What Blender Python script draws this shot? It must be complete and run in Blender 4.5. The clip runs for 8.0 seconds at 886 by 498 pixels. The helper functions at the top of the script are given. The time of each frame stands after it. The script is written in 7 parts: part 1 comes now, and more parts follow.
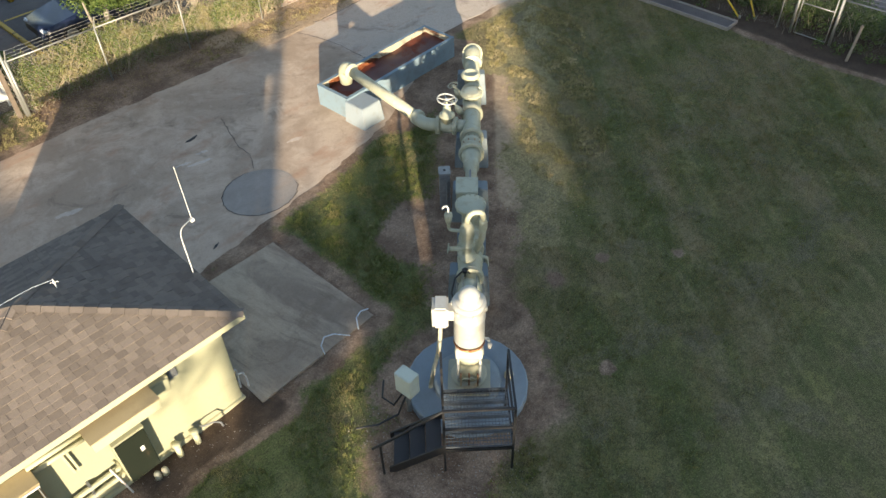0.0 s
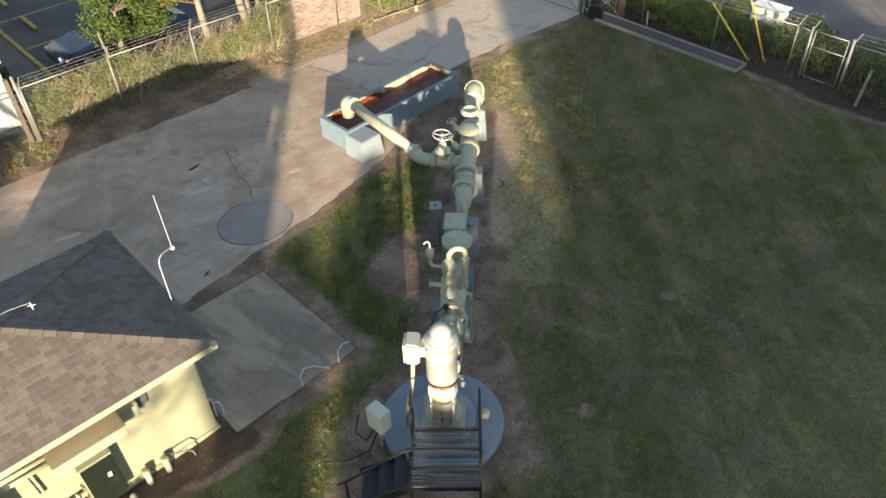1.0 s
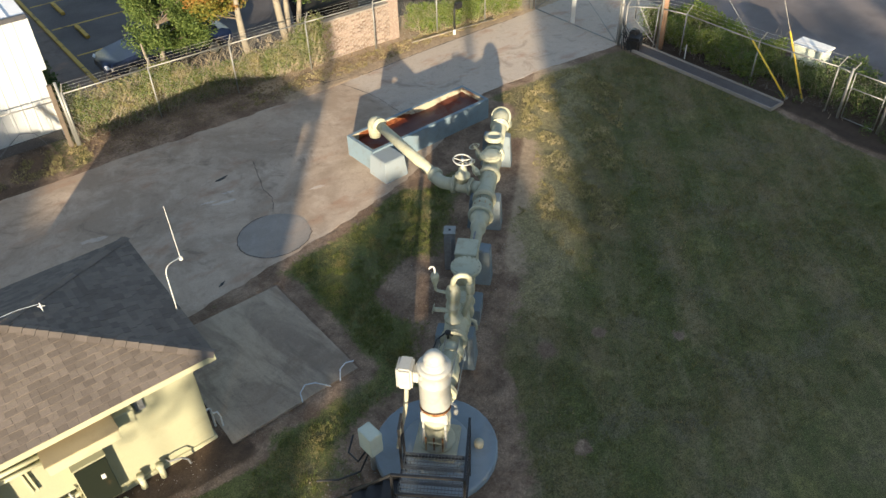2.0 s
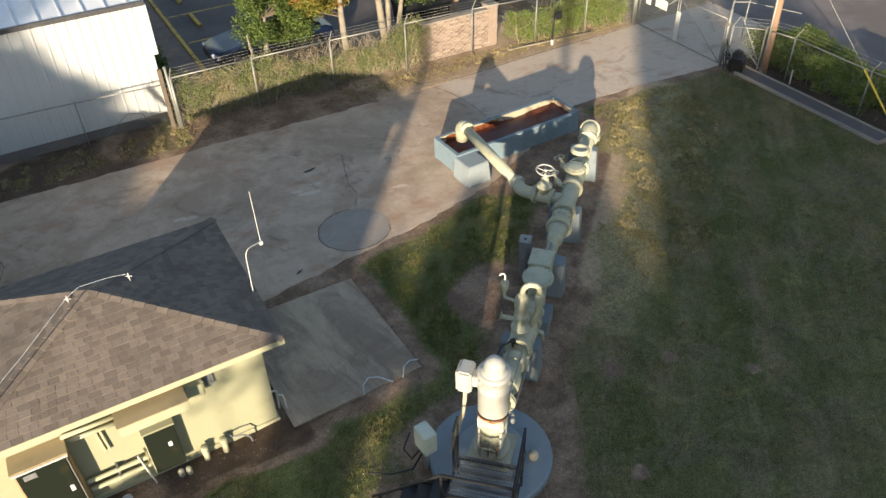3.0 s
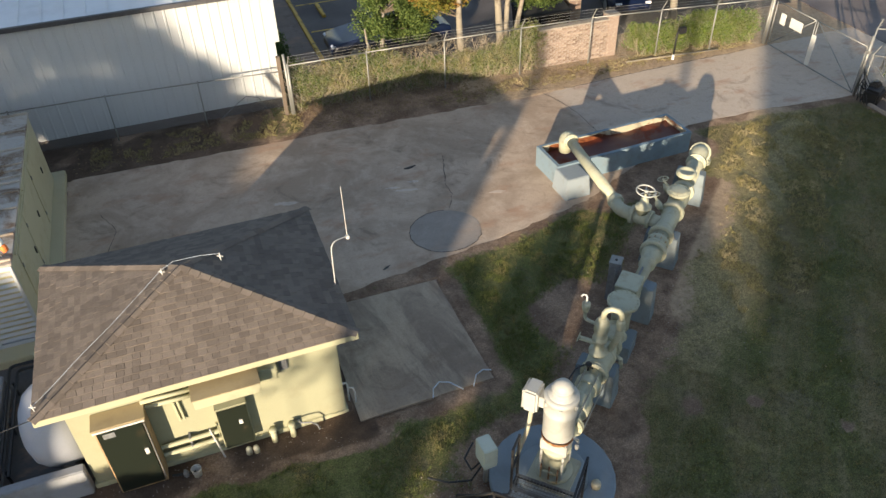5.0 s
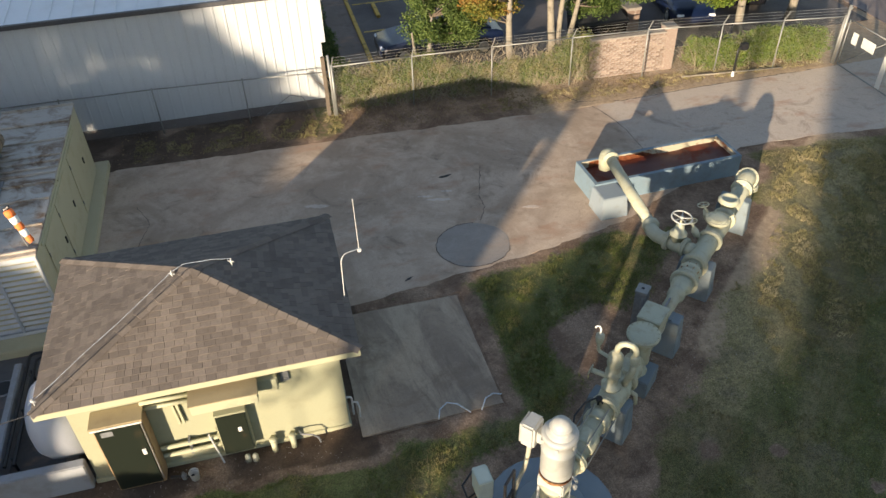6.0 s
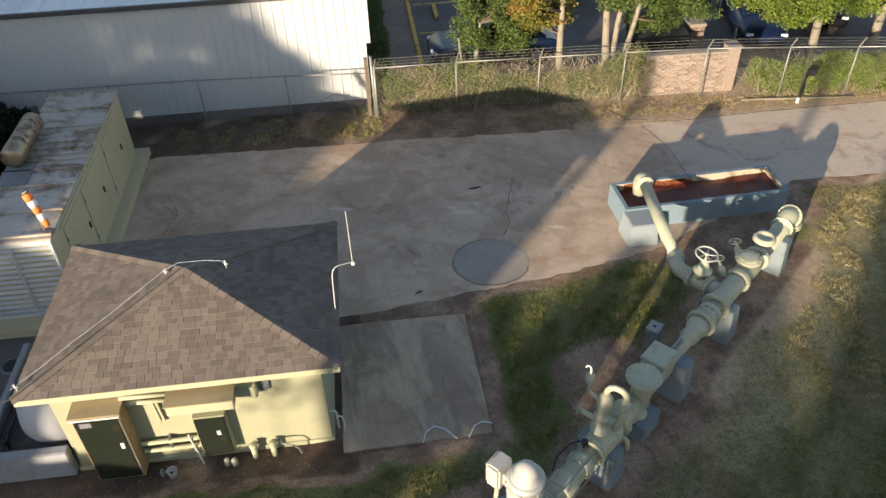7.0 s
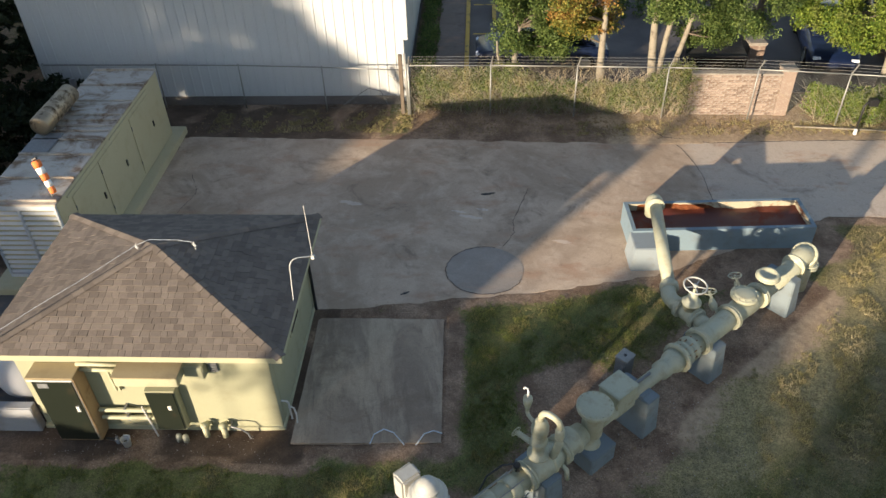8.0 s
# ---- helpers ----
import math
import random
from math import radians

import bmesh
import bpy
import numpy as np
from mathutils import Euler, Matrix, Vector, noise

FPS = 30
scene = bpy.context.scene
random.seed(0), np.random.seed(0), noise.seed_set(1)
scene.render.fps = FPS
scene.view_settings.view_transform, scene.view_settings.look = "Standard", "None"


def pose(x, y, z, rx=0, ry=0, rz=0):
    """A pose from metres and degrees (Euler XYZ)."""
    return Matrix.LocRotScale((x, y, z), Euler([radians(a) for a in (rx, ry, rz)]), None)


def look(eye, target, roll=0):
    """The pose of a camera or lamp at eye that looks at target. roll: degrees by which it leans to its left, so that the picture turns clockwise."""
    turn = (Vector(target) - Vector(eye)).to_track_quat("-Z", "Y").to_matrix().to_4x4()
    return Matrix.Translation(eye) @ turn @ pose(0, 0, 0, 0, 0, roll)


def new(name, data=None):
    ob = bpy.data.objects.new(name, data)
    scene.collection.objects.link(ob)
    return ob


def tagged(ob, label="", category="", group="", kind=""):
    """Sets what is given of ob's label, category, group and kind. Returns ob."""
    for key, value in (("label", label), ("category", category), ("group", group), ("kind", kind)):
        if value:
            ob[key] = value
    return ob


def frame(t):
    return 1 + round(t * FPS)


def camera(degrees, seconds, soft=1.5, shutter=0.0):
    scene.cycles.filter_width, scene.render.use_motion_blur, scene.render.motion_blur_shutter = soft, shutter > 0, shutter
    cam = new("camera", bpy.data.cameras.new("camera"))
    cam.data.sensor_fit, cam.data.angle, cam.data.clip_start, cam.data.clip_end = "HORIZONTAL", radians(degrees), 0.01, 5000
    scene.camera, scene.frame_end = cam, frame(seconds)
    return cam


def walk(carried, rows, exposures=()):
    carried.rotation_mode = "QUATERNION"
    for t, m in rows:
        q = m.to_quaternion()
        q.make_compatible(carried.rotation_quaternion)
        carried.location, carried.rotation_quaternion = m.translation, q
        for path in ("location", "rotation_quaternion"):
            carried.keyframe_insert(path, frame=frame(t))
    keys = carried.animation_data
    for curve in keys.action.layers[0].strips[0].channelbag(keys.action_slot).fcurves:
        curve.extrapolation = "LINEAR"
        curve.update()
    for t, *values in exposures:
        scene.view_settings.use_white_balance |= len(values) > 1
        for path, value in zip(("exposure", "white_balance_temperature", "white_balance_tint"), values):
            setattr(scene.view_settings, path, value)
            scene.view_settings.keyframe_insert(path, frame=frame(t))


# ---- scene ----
cam = camera(60.2, 8.0)
PATH = [
    (0, (-0.091, 0.167, 12.137), (0.931, 1.194, 10.758), -1.9),
    (0.5, (0.249, -0.116, 12.151), (1.26, 0.954, 10.797), -2.0),
    (1, (0.644, -0.454, 12.14), (1.651, 0.667, 10.825), -2.1),
    (2.3, (1.371, -1.03, 12.254), (2.264, 0.232, 10.986), -1.6),
    (2.5, (1.399, -1.088, 12.245), (2.255, 0.205, 10.981), -1.7),
    (3, (1.413, -1.087, 12.249), (2.178, 0.267, 10.992), -1.5),
    (3.5, (1.405, -1.074, 12.272), (2.094, 0.322, 11.016), -1.4),
    (4, (1.435, -1.087, 12.282), (2.068, 0.337, 11.028), -1.5),
    (4.5, (1.548, -1.087, 12.295), (2.132, 0.358, 11.041), -1.5),
    (6, (2.991, -0.785, 12.355), (3.348, 0.729, 11.098), -1.9),
    (6.5, (3.668, -0.588, 12.367), (3.941, 0.942, 11.108), -1.8),
    (7, (4.606, -0.427, 12.376), (4.765, 1.118, 11.116), -1.8),
    (7.5, (5.785, -0.345, 12.318), (5.813, 1.21, 11.061), -1.9),
    (8, (7.144, -0.29, 12.256), (7.051, 1.264, 11.001), -1.9),
]
walk(cam, [(t, look(eye, target, roll)) for t, eye, target, roll in PATH], [(0.0, 1.65, 6900, 15), (1.2, 1.5, 6900, 15), (3.0, 1.29, 6900, 16), (6.0, 1.2, 6900, 18), (8.0, 1.22, 6900, 18)])

# ---- light ----
SUN_HEADING, SUN_HEIGHT = 51.3, 10.4     # the way the light travels over the ground (degrees from +x), and its height
world = bpy.data.worlds.new("sky")
scene.world = world
world.use_nodes = True
wn = world.node_tree
sky = wn.nodes.new("ShaderNodeTexSky")
sky.sky_type, sky.sun_disc = "NISHITA", False
sky.dust_density, sky.air_density = 0.3, 1.0
sky.sun_elevation = radians(SUN_HEIGHT)
sky.sun_rotation = radians(90 - (SUN_HEADING + 180))
wn.links.new(sky.outputs[0], wn.nodes["Background"].inputs[0])
wn.nodes["Background"].inputs[1].default_value = 0.122
sun = new("sun", bpy.data.lights.new("sun", "SUN"))
sun.data.energy, sun.data.angle, sun.data.color = 5.0, radians(0.6), (1.0, 0.89, 0.66)
hx, hy, hz = math.cos(radians(SUN_HEADING)), math.sin(radians(SUN_HEADING)), math.tan(radians(SUN_HEIGHT))
sun.matrix_world = look((0, 0, 0), (hx, hy, -hz))


# ---- helpers for things ----
def thing(name, label="", category="", at=(0, 0, 0), rz=0.0, group="", kind=""):
    ob = new(name)
    ob.empty_display_size = 0.1
    ob.matrix_basis = pose(*at, 0, 0, rz)
    return tagged(ob, label, category, group, kind)


def link(name, bm, mat, parent=None, label="", smooth=0.0):
    me = bpy.data.meshes.new(name)
    if smooth:
        for f in bm.faces:
            f.smooth = True
        for e in bm.edges:
            if len(e.link_faces) != 2 or e.calc_face_angle(0) > radians(smooth):
                e.smooth = False
    bm.to_mesh(me)
    bm.free()
    me.materials.append(mat)
    ob = new(name, me)
    if parent:
        ob.parent = parent
    if label:
        ob["label"] = label
    return ob


def part(name, bm, mat, parent, label="", smooth=0.0):
    return link(name, bm, mat, parent, label, smooth)


def structure(name, bm, mat, label, category, smooth=0.0):
    return tagged(link(name, bm, mat, None, "", smooth), label, category, kind="structure")


def box(bm, x0, x1, y0, y1, z0, z1, bevel=0.0, m=None):
    b = bmesh.new() if bevel else bm
    vs = [b.verts.new(p) for p in ((x0, y0, z0), (x1, y0, z0), (x1, y1, z0), (x0, y1, z0), (x0, y0, z1), (x1, y0, z1), (x1, y1, z1), (x0, y1, z1))]
    for f in ((3, 2, 1, 0), (4, 5, 6, 7), (0, 1, 5, 4), (1, 2, 6, 5), (2, 3, 7, 6), (3, 0, 4, 7)):
        b.faces.new([vs[i] for i in f])
    if bevel:
        bmesh.ops.bevel(b, geom=b.edges[:], offset=bevel, segments=2, affect="EDGES", clamp_overlap=True)
        vs = [v for v in b.verts]
    if m is not None:
        for v in vs:
            v.co = m @ v.co
    if bevel:
        merge(bm, b)
    return bm


def merge(bm, b):
    me = bpy.data.meshes.new("tmp")
    b.to_mesh(me)
    b.free()
    bm.from_mesh(me)
    bpy.data.meshes.remove(me)
    return bm


def Box(*a, **k):
    return box(bmesh.new(), *a, **k)


def ring(bm, c, u, v, r, n):
    return [bm.verts.new(c + r * (math.cos(2 * math.pi * i / n) * u + math.sin(2 * math.pi * i / n) * v)) for i in range(n)]


def frame_of(d):
    d = Vector(d).normalized()
    u = d.orthogonal() if abs(d.z) < 0.9 else Vector((1, 0, 0)).cross(d)
    if abs(d.z) < 0.9:
        u = Vector((0, 0, 1)).cross(d)
    u.normalize()
    return u, d.cross(u).normalized()


def turned(bm, p0, p1, profile, n=24, caps=True):
    """A turned body along p0-p1: profile of (distance from p0, radius)."""
    p0, p1 = Vector(p0), Vector(p1)
    d = (p1 - p0).normalized()
    u, v = frame_of(d)
    rings = [ring(bm, p0 + d * s, u, v, max(r, 0.0005), n) for s, r in profile]
    for a, b in zip(rings, rings[1:]):
        for i in range(n):
            bm.faces.new((a[i], a[(i + 1) % n], b[(i + 1) % n], b[i]))
    if caps:
        bm.faces.new(rings[0][::-1])
        bm.faces.new(rings[-1])
    return bm


def rod(bm, p0, p1, r, n=12, r1=None):
    L = (Vector(p1) - Vector(p0)).length
    return turned(bm, p0, p1, [(0, r), (L, r if r1 is None else r1)], n)


def tube(bm, pts, r, n=10, closed=False):
    """A bent pipe through pts; r is a number or one for each point."""
    pts = [Vector(p) for p in pts]
    rs = r if isinstance(r, (list, tuple)) else [r] * len(pts)
    rings, u = [], None
    k = len(pts)
    for i, p in enumerate(pts):
        a = pts[(i - 1) % k] if (closed or i) else p
        b = pts[(i + 1) % k] if (closed or i < k - 1) else p
        d = (b - a).normalized()
        if u is None:
            u = frame_of(d)[0]
        u = (u - d * u.dot(d)).normalized()
        rings.append(ring(bm, p, u, d.cross(u), rs[i], n))
    pairs = list(zip(rings, rings[1:])) + ([(rings[-1], rings[0])] if closed else [])
    for a, b in pairs:
        for i in range(n):
            bm.faces.new((a[i], a[(i + 1) % n], b[(i + 1) % n], b[i]))
    if not closed:
        bm.faces.new(rings[0][::-1])
        bm.faces.new(rings[-1])
    return bm


def bend(p0, corner, p1, r, k=7):
    """Points of a pipe that turns at corner with radius r."""
    p0, c, p1 = Vector(p0), Vector(corner), Vector(p1)
    a, b = (p0 - c).normalized(), (p1 - c).normalized()
    s, e = c + a * r, c + b * r
    return [p0] + [(1 - t) ** 2 * s + 2 * t * (1 - t) * c + t * t * e for t in (i / k for i in range(k + 1))] + [p1]


def flat(points, z0, z1):
    """A slab with that outline."""
    bm = bmesh.new()
    lo = [bm.verts.new((x, y, z0)) for x, y in points]
    hi = [bm.verts.new((x, y, z1)) for x, y in points]
    n = len(points)
    bm.faces.new(hi)
    bm.faces.new(lo[::-1])
    for i in range(n):
        bm.faces.new((lo[i], lo[(i + 1) % n], hi[(i + 1) % n], hi[i]))
    bmesh.ops.recalc_face_normals(bm, faces=bm.faces[:])
    return bm


# ---- materials ----
class Nodes:
    """Short hand for one material's nodes."""

    def __init__(self, name, rough=0.7, metal=0.0, spec=0.5):
        self.mat = bpy.data.materials.new(name)
        self.mat.use_nodes = True
        self.t = self.mat.node_tree
        self.b = self.t.nodes["Principled BSDF"]
        self.b.inputs["Roughness"].default_value = rough
        self.b.inputs["Metallic"].default_value = metal
        self.b.inputs["Specular IOR Level"].default_value = spec
        self.co = self.t.nodes.new("ShaderNodeTexCoord").outputs["Object"]

    def put(self, sock, v):
        if hasattr(v, "is_output"):
            self.t.links.new(v, sock)
        else:
            sock.default_value = (*v, 1) if isinstance(v, tuple) and len(v) == 3 and sock.type == "RGBA" else v

    def world(self):
        g = self.t.nodes.new("ShaderNodeNewGeometry")
        self.co = g.outputs["Position"]
        return self

    def noise(self, scale, detail=4, rough=0.6, stretch=(1, 1, 1), dist=0.0):
        m = self.t.nodes.new("ShaderNodeMapping")
        m.inputs["Scale"].default_value = stretch
        self.t.links.new(self.co, m.inputs[0])
        n = self.t.nodes.new("ShaderNodeTexNoise")
        self.t.links.new(m.outputs[0], n.inputs["Vector"])
        for k, v in (("Scale", scale), ("Detail", detail), ("Roughness", rough), ("Distortion", dist)):
            n.inputs[k].default_value = v
        return n.outputs["Fac"]

    def streaks(self, scale, heading, long, detail=5, rough=0.65, dist=0.3):
        """Noise drawn out along a heading in degrees."""
        m = self.t.nodes.new("ShaderNodeMapping")
        m.vector_type = "TEXTURE"
        m.inputs["Rotation"].default_value = (0, 0, radians(heading))
        m.inputs["Scale"].default_value = (long, 1, 1)
        self.t.links.new(self.co, m.inputs[0])
        n = self.t.nodes.new("ShaderNodeTexNoise")
        self.t.links.new(m.outputs[0], n.inputs["Vector"])
        for k, v in (("Scale", scale), ("Detail", detail), ("Roughness", rough), ("Distortion", dist)):
            n.inputs[k].default_value = v
        return n.outputs["Fac"]

    def turf(self):
        """How tired the lawn is: broad patches and long stripes, of mowing and of painted sun dapple."""
        return self.ramp(self.math("ADD", self.math("MULTIPLY", self.noise(0.33, 5, 0.6, dist=0.5), 0.45), self.math("MULTIPLY", self.streaks(1.3, 49, 7.0, 5, 0.65), 0.55)), 0.38, 0.64)

    def ramp(self, fac, lo, hi, a=0.0, b=1.0):
        n = self.t.nodes.new("ShaderNodeMapRange")
        n.interpolation_type = "SMOOTHSTEP"
        for i, v in enumerate((fac, lo, hi, a, b)):
            self.put(n.inputs[i], v)
        return n.outputs[0]

    def mix(self, fac, a, b, mode="MIX"):
        n = self.t.nodes.new("ShaderNodeMix")
        n.data_type, n.blend_type = "RGBA", mode
        for i, v in ((0, fac), (6, a), (7, b)):
            self.put(n.inputs[i], v)
        return n.outputs[2]

    def math(self, op, a, b=0.0, c=0.0, clamp=False):
        n = self.t.nodes.new("ShaderNodeMath")
        n.operation, n.use_clamp = op, clamp
        for i, v in enumerate((a, b, c)):
            self.put(n.inputs[i], v)
        return n.outputs[0]

    def random(self):
        return self.t.nodes.new("ShaderNodeObjectInfo").outputs["Random"]

    def island(self):
        return self.t.nodes.new("ShaderNodeNewGeometry").outputs["Random Per Island"]

    def xyz(self):
        n = self.t.nodes.new("ShaderNodeSeparateXYZ")
        self.t.links.new(self.co, n.inputs[0])
        return n.outputs

    def color(self, v):
        self.put(self.b.inputs["Base Color"], v)
        return self

    def rough(self, v):
        self.put(self.b.inputs["Roughness"], v)
        return self

    def bump(self, h, strength=0.3, dist=0.01):
        n = self.t.nodes.new("ShaderNodeBump")
        n.inputs["Strength"].default_value, n.inputs["Distance"].default_value = strength, dist
        self.put(n.inputs["Height"], h)
        self.t.links.new(n.outputs[0], self.b.inputs["Normal"])
        return self


def painted(name, base, dirt, rough=0.5, amount=0.5, scale=2.0, metal=0.0, bump=0.15):
    """Paint or metal with stains and a fine grain."""
    n = Nodes(name, rough, metal)
    big = n.ramp(n.noise(scale, 5, 0.65), 0.45, 0.75)
    fine = n.noise(45, 3)
    c = n.mix(n.math("MULTIPLY", big, amount), base, dirt)
    c = n.mix(n.ramp(fine, 0.3, 0.8, 0, 0.25), c, tuple(v * 0.7 for v in base))
    n.color(c).rough(n.ramp(big, 0, 1, rough, min(1, rough + 0.25)))
    return n.bump(fine, bump, 0.004).mat


def rusty(name, base, rust, lo=0.55, hi=0.68, rough=0.55, metal=0.0, scale=2.2, stretch=(1, 1, 1)):
    """Paint broken by rust patches."""
    n = Nodes(name, rough, metal)
    m = n.ramp(n.noise(scale, 6, 0.7, stretch, 0.6), lo, hi)
    fine = n.noise(60, 4)
    c = n.mix(m, n.mix(n.ramp(fine, 0.3, 0.8, 0, 0.3), base, tuple(v * 0.65 for v in base)), n.mix(fine, rust, tuple(v * 0.4 for v in rust)))
    n.color(c).rough(n.ramp(m, 0, 1, rough, 0.95))
    return n.bump(n.math("ADD", fine, n.math("MULTIPLY", m, 0.6)), 0.25, 0.004).mat


def plain(name, base, rough=0.5, metal=0.0, vary=0.2, scale=14.0):
    n = Nodes(name, rough, metal)
    f = n.noise(scale, 4)
    n.color(n.mix(n.ramp(f, 0.3, 0.75), tuple(v * (1 - vary) for v in base), tuple(min(1, v * (1 + vary)) for v in base)))
    return n.rough(n.ramp(f, 0.3, 0.7, rough * 0.85, min(1, rough * 1.15))).mat


def ground_mat():
    n = Nodes("lawn_and_earth", 0.95, 0, 0.15).world()
    earth = n.t.nodes.new("ShaderNodeAttribute")
    earth.attribute_name = "earth"
    e = earth.outputs["Fac"]
    dry = n.t.nodes.new("ShaderNodeAttribute")
    dry.attribute_name = "dry"
    clump, fine, tip = n.noise(6.5, 5, 0.75), n.noise(30, 5, 0.8), n.noise(46, 3, 0.7)
    # green and tired brown turf in drawn-out mowing stripes, with sun dapple painted along them
    grass = n.mix(n.turf(), (0.108, 0.122, 0.039), (0.25, 0.19, 0.104))
    grass = n.mix(n.ramp(n.noise(0.85, 6, 0.7, dist=0.6), 0.48, 0.62, 0, 0.6), grass, (0.076, 0.092, 0.029))
    grass = n.mix(n.ramp(n.noise(1.9, 6, 0.72), 0.5, 0.68, 0, 0.45), grass, (0.115, 0.14, 0.042))
    grass = n.mix(n.ramp(n.streaks(1.5, 47, 6.0, 6, 0.7), 0.52, 0.66, 0, 0.4), grass, (0.34, 0.27, 0.155))
    # dry straw, painted paler also for the sunlit strip beside the pipeline
    grass = n.mix(n.ramp(n.math("ADD", dry.outputs["Fac"], n.math("MULTIPLY", n.math("SUBTRACT", n.noise(2.6, 7, 0.8), 0.5), 1.3)), 0.25, 1.0, 0, 0.85), grass, (0.44, 0.355, 0.185))
    # lush green near the pads, its colour lifted in place of dappled sun
    grass = n.mix(n.ramp(n.math("ADD", dry.outputs["Fac"], n.math("MULTIPLY", n.math("SUBTRACT", n.noise(1.6, 6, 0.7), 0.5), 0.8)), -0.85, -0.3, 0.7, 0.0), grass, (0.15, 0.18, 0.058))
    grass = n.mix(n.ramp(n.noise(1.15, 5, 0.68, dist=0.4), 0.53, 0.66, 0, 0.5), grass, (0.29, 0.25, 0.095))
    grass = n.mix(n.ramp(n.noise(0.75, 5, 0.66), 0.36, 0.47, 0.5, 0.0), grass, (0.19, 0.15, 0.112))
    # blades: pale tips, and the shade in the gaps between them as dark colour
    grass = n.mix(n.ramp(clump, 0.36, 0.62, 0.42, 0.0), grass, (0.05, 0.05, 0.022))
    grass = n.mix(n.ramp(tip, 0.52, 0.68, 0, 0.55), grass, (0.33, 0.29, 0.155))
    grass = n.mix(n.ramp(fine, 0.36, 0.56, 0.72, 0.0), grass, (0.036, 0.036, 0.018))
    soil = n.mix(n.ramp(n.noise(1.3, 5, 0.7), 0.38, 0.65), (0.215, 0.14, 0.096), (0.43, 0.3, 0.21))
    soil = n.mix(n.ramp(clump, 0.46, 0.7, 0, 0.45), soil, (0.085, 0.057, 0.042))
    soil = n.mix(n.ramp(fine, 0.4, 0.64, 0.48, 0.0), soil, (0.06, 0.042, 0.03))
    soil = n.mix(n.ramp(n.noise(60, 2), 0.62, 0.72, 0, 0.7), soil, (0.43, 0.36, 0.28))
    # soil past 1: dark mulch, and by the street fence painted deep shade
    soil = n.mix(n.ramp(e, 1.1, 1.5, 0, 0.85), soil, (0.05, 0.036, 0.027))
    # tan dry soil, with the sunlit look of the fence strip in its colour
    soil = n.mix(n.math("MULTIPLY", n.ramp(dry.outputs["Fac"], 0.92, 1.1), n.ramp(clump, 0.3, 0.6, 0.9, 0.45)), soil, (0.52, 0.39, 0.26))
    m = n.ramp(n.math("ADD", e, n.math("MULTIPLY", n.math("SUBTRACT", n.noise(6, 6, 0.78), 0.5), 1.3)), 0.3, 0.66)
    n.color(n.mix(m, grass, soil))
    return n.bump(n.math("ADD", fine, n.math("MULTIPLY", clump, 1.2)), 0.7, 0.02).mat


def concrete(name, a, b, c, fresh=None, stain=(0.36, 0.215, 0.14), streak=None, marks=1.0):
    """Weathered concrete. fresh: (x, colour) past which the slab is a greyer pour; streak: (heading, colour) of long worn stripes."""
    n = Nodes(name, 0.88, 0, 0.3).world()
    big, mid, fine = n.noise(0.36, 6, 0.7, dist=0.8), n.noise(1.7, 6, 0.7, dist=0.6), n.noise(38, 4, 0.7)
    col = n.mix(n.ramp(big, 0.38, 0.62), a, b)
    if fresh:
        x = n.math("ADD", n.xyz()[0], n.math("MULTIPLY", n.noise(1.2, 4), 0.4))
        col = n.mix(n.ramp(x, fresh[0], fresh[0] + 0.5, 0, 0.8), col, fresh[1])
    col = n.mix(n.ramp(mid, 0.48, 0.72, 0, 0.5), col, c)
    dark = tuple(v * 0.45 for v in a)
    if streak:
        col = n.mix(n.ramp(n.streaks(0.9, streak[0], 4.5, 5, 0.7, 0.8), 0.42, 0.6, 0, 0.85), col, streak[1])
        col = n.mix(n.ramp(n.streaks(2.2, streak[0] + 4, 6.0, 5, 0.7), 0.52, 0.7, 0, 0.5), col, dark)
    col = n.mix(n.ramp(n.noise(0.75, 7, 0.75, dist=1.2), 0.53, 0.7, 0, 0.6 * marks), col, dark)
    col = n.mix(n.ramp(n.noise(0.6, 5, 0.7, (1, 2.2, 1)), 0.52, 0.7, 0, 0.6 * marks), col, stain)
    col = n.mix(n.ramp(n.noise(4.5, 6, 0.72, dist=0.6), 0.52, 0.72, 0, 0.4 * marks), col, tuple(v * 0.55 for v in a))
    col = n.mix(n.ramp(n.noise(1.1, 7, 0.75, (1, 2, 1), 1.6), 0.6, 0.72, 0, 0.45 * marks), col, tuple(min(1, v * 1.15) for v in c))
    col = n.mix(n.ramp(fine, 0.42, 0.72, 0, 0.32), col, tuple(v * 0.5 for v in a))
    n.color(col).rough(n.ramp(mid, 0.3, 0.8, 0.78, 0.95))
    return n.bump(n.math("ADD", fine, mid), 0.3, 0.005).mat


def shingle_mat(by_object):
    n = Nodes("asphalt_shingle" if by_object else "asphalt_shingle_field", 0.95, 0, 0.2).world()
    r = n.random() if by_object else n.island()
    grit = n.noise(140, 3, 0.8)
    c = n.mix(n.ramp(r, 0.0, 1.0), (0.142, 0.118, 0.1), (0.205, 0.17, 0.144))
    c = n.mix(n.ramp(n.noise(1.3, 4), 0.45, 0.7, 0, 0.3), c, (0.1, 0.084, 0.074))
    c = n.mix(n.ramp(grit, 0.35, 0.7, 0, 0.5), c, (0.07, 0.059, 0.052))
    return n.color(c).bump(grit, 0.5, 0.006).mat


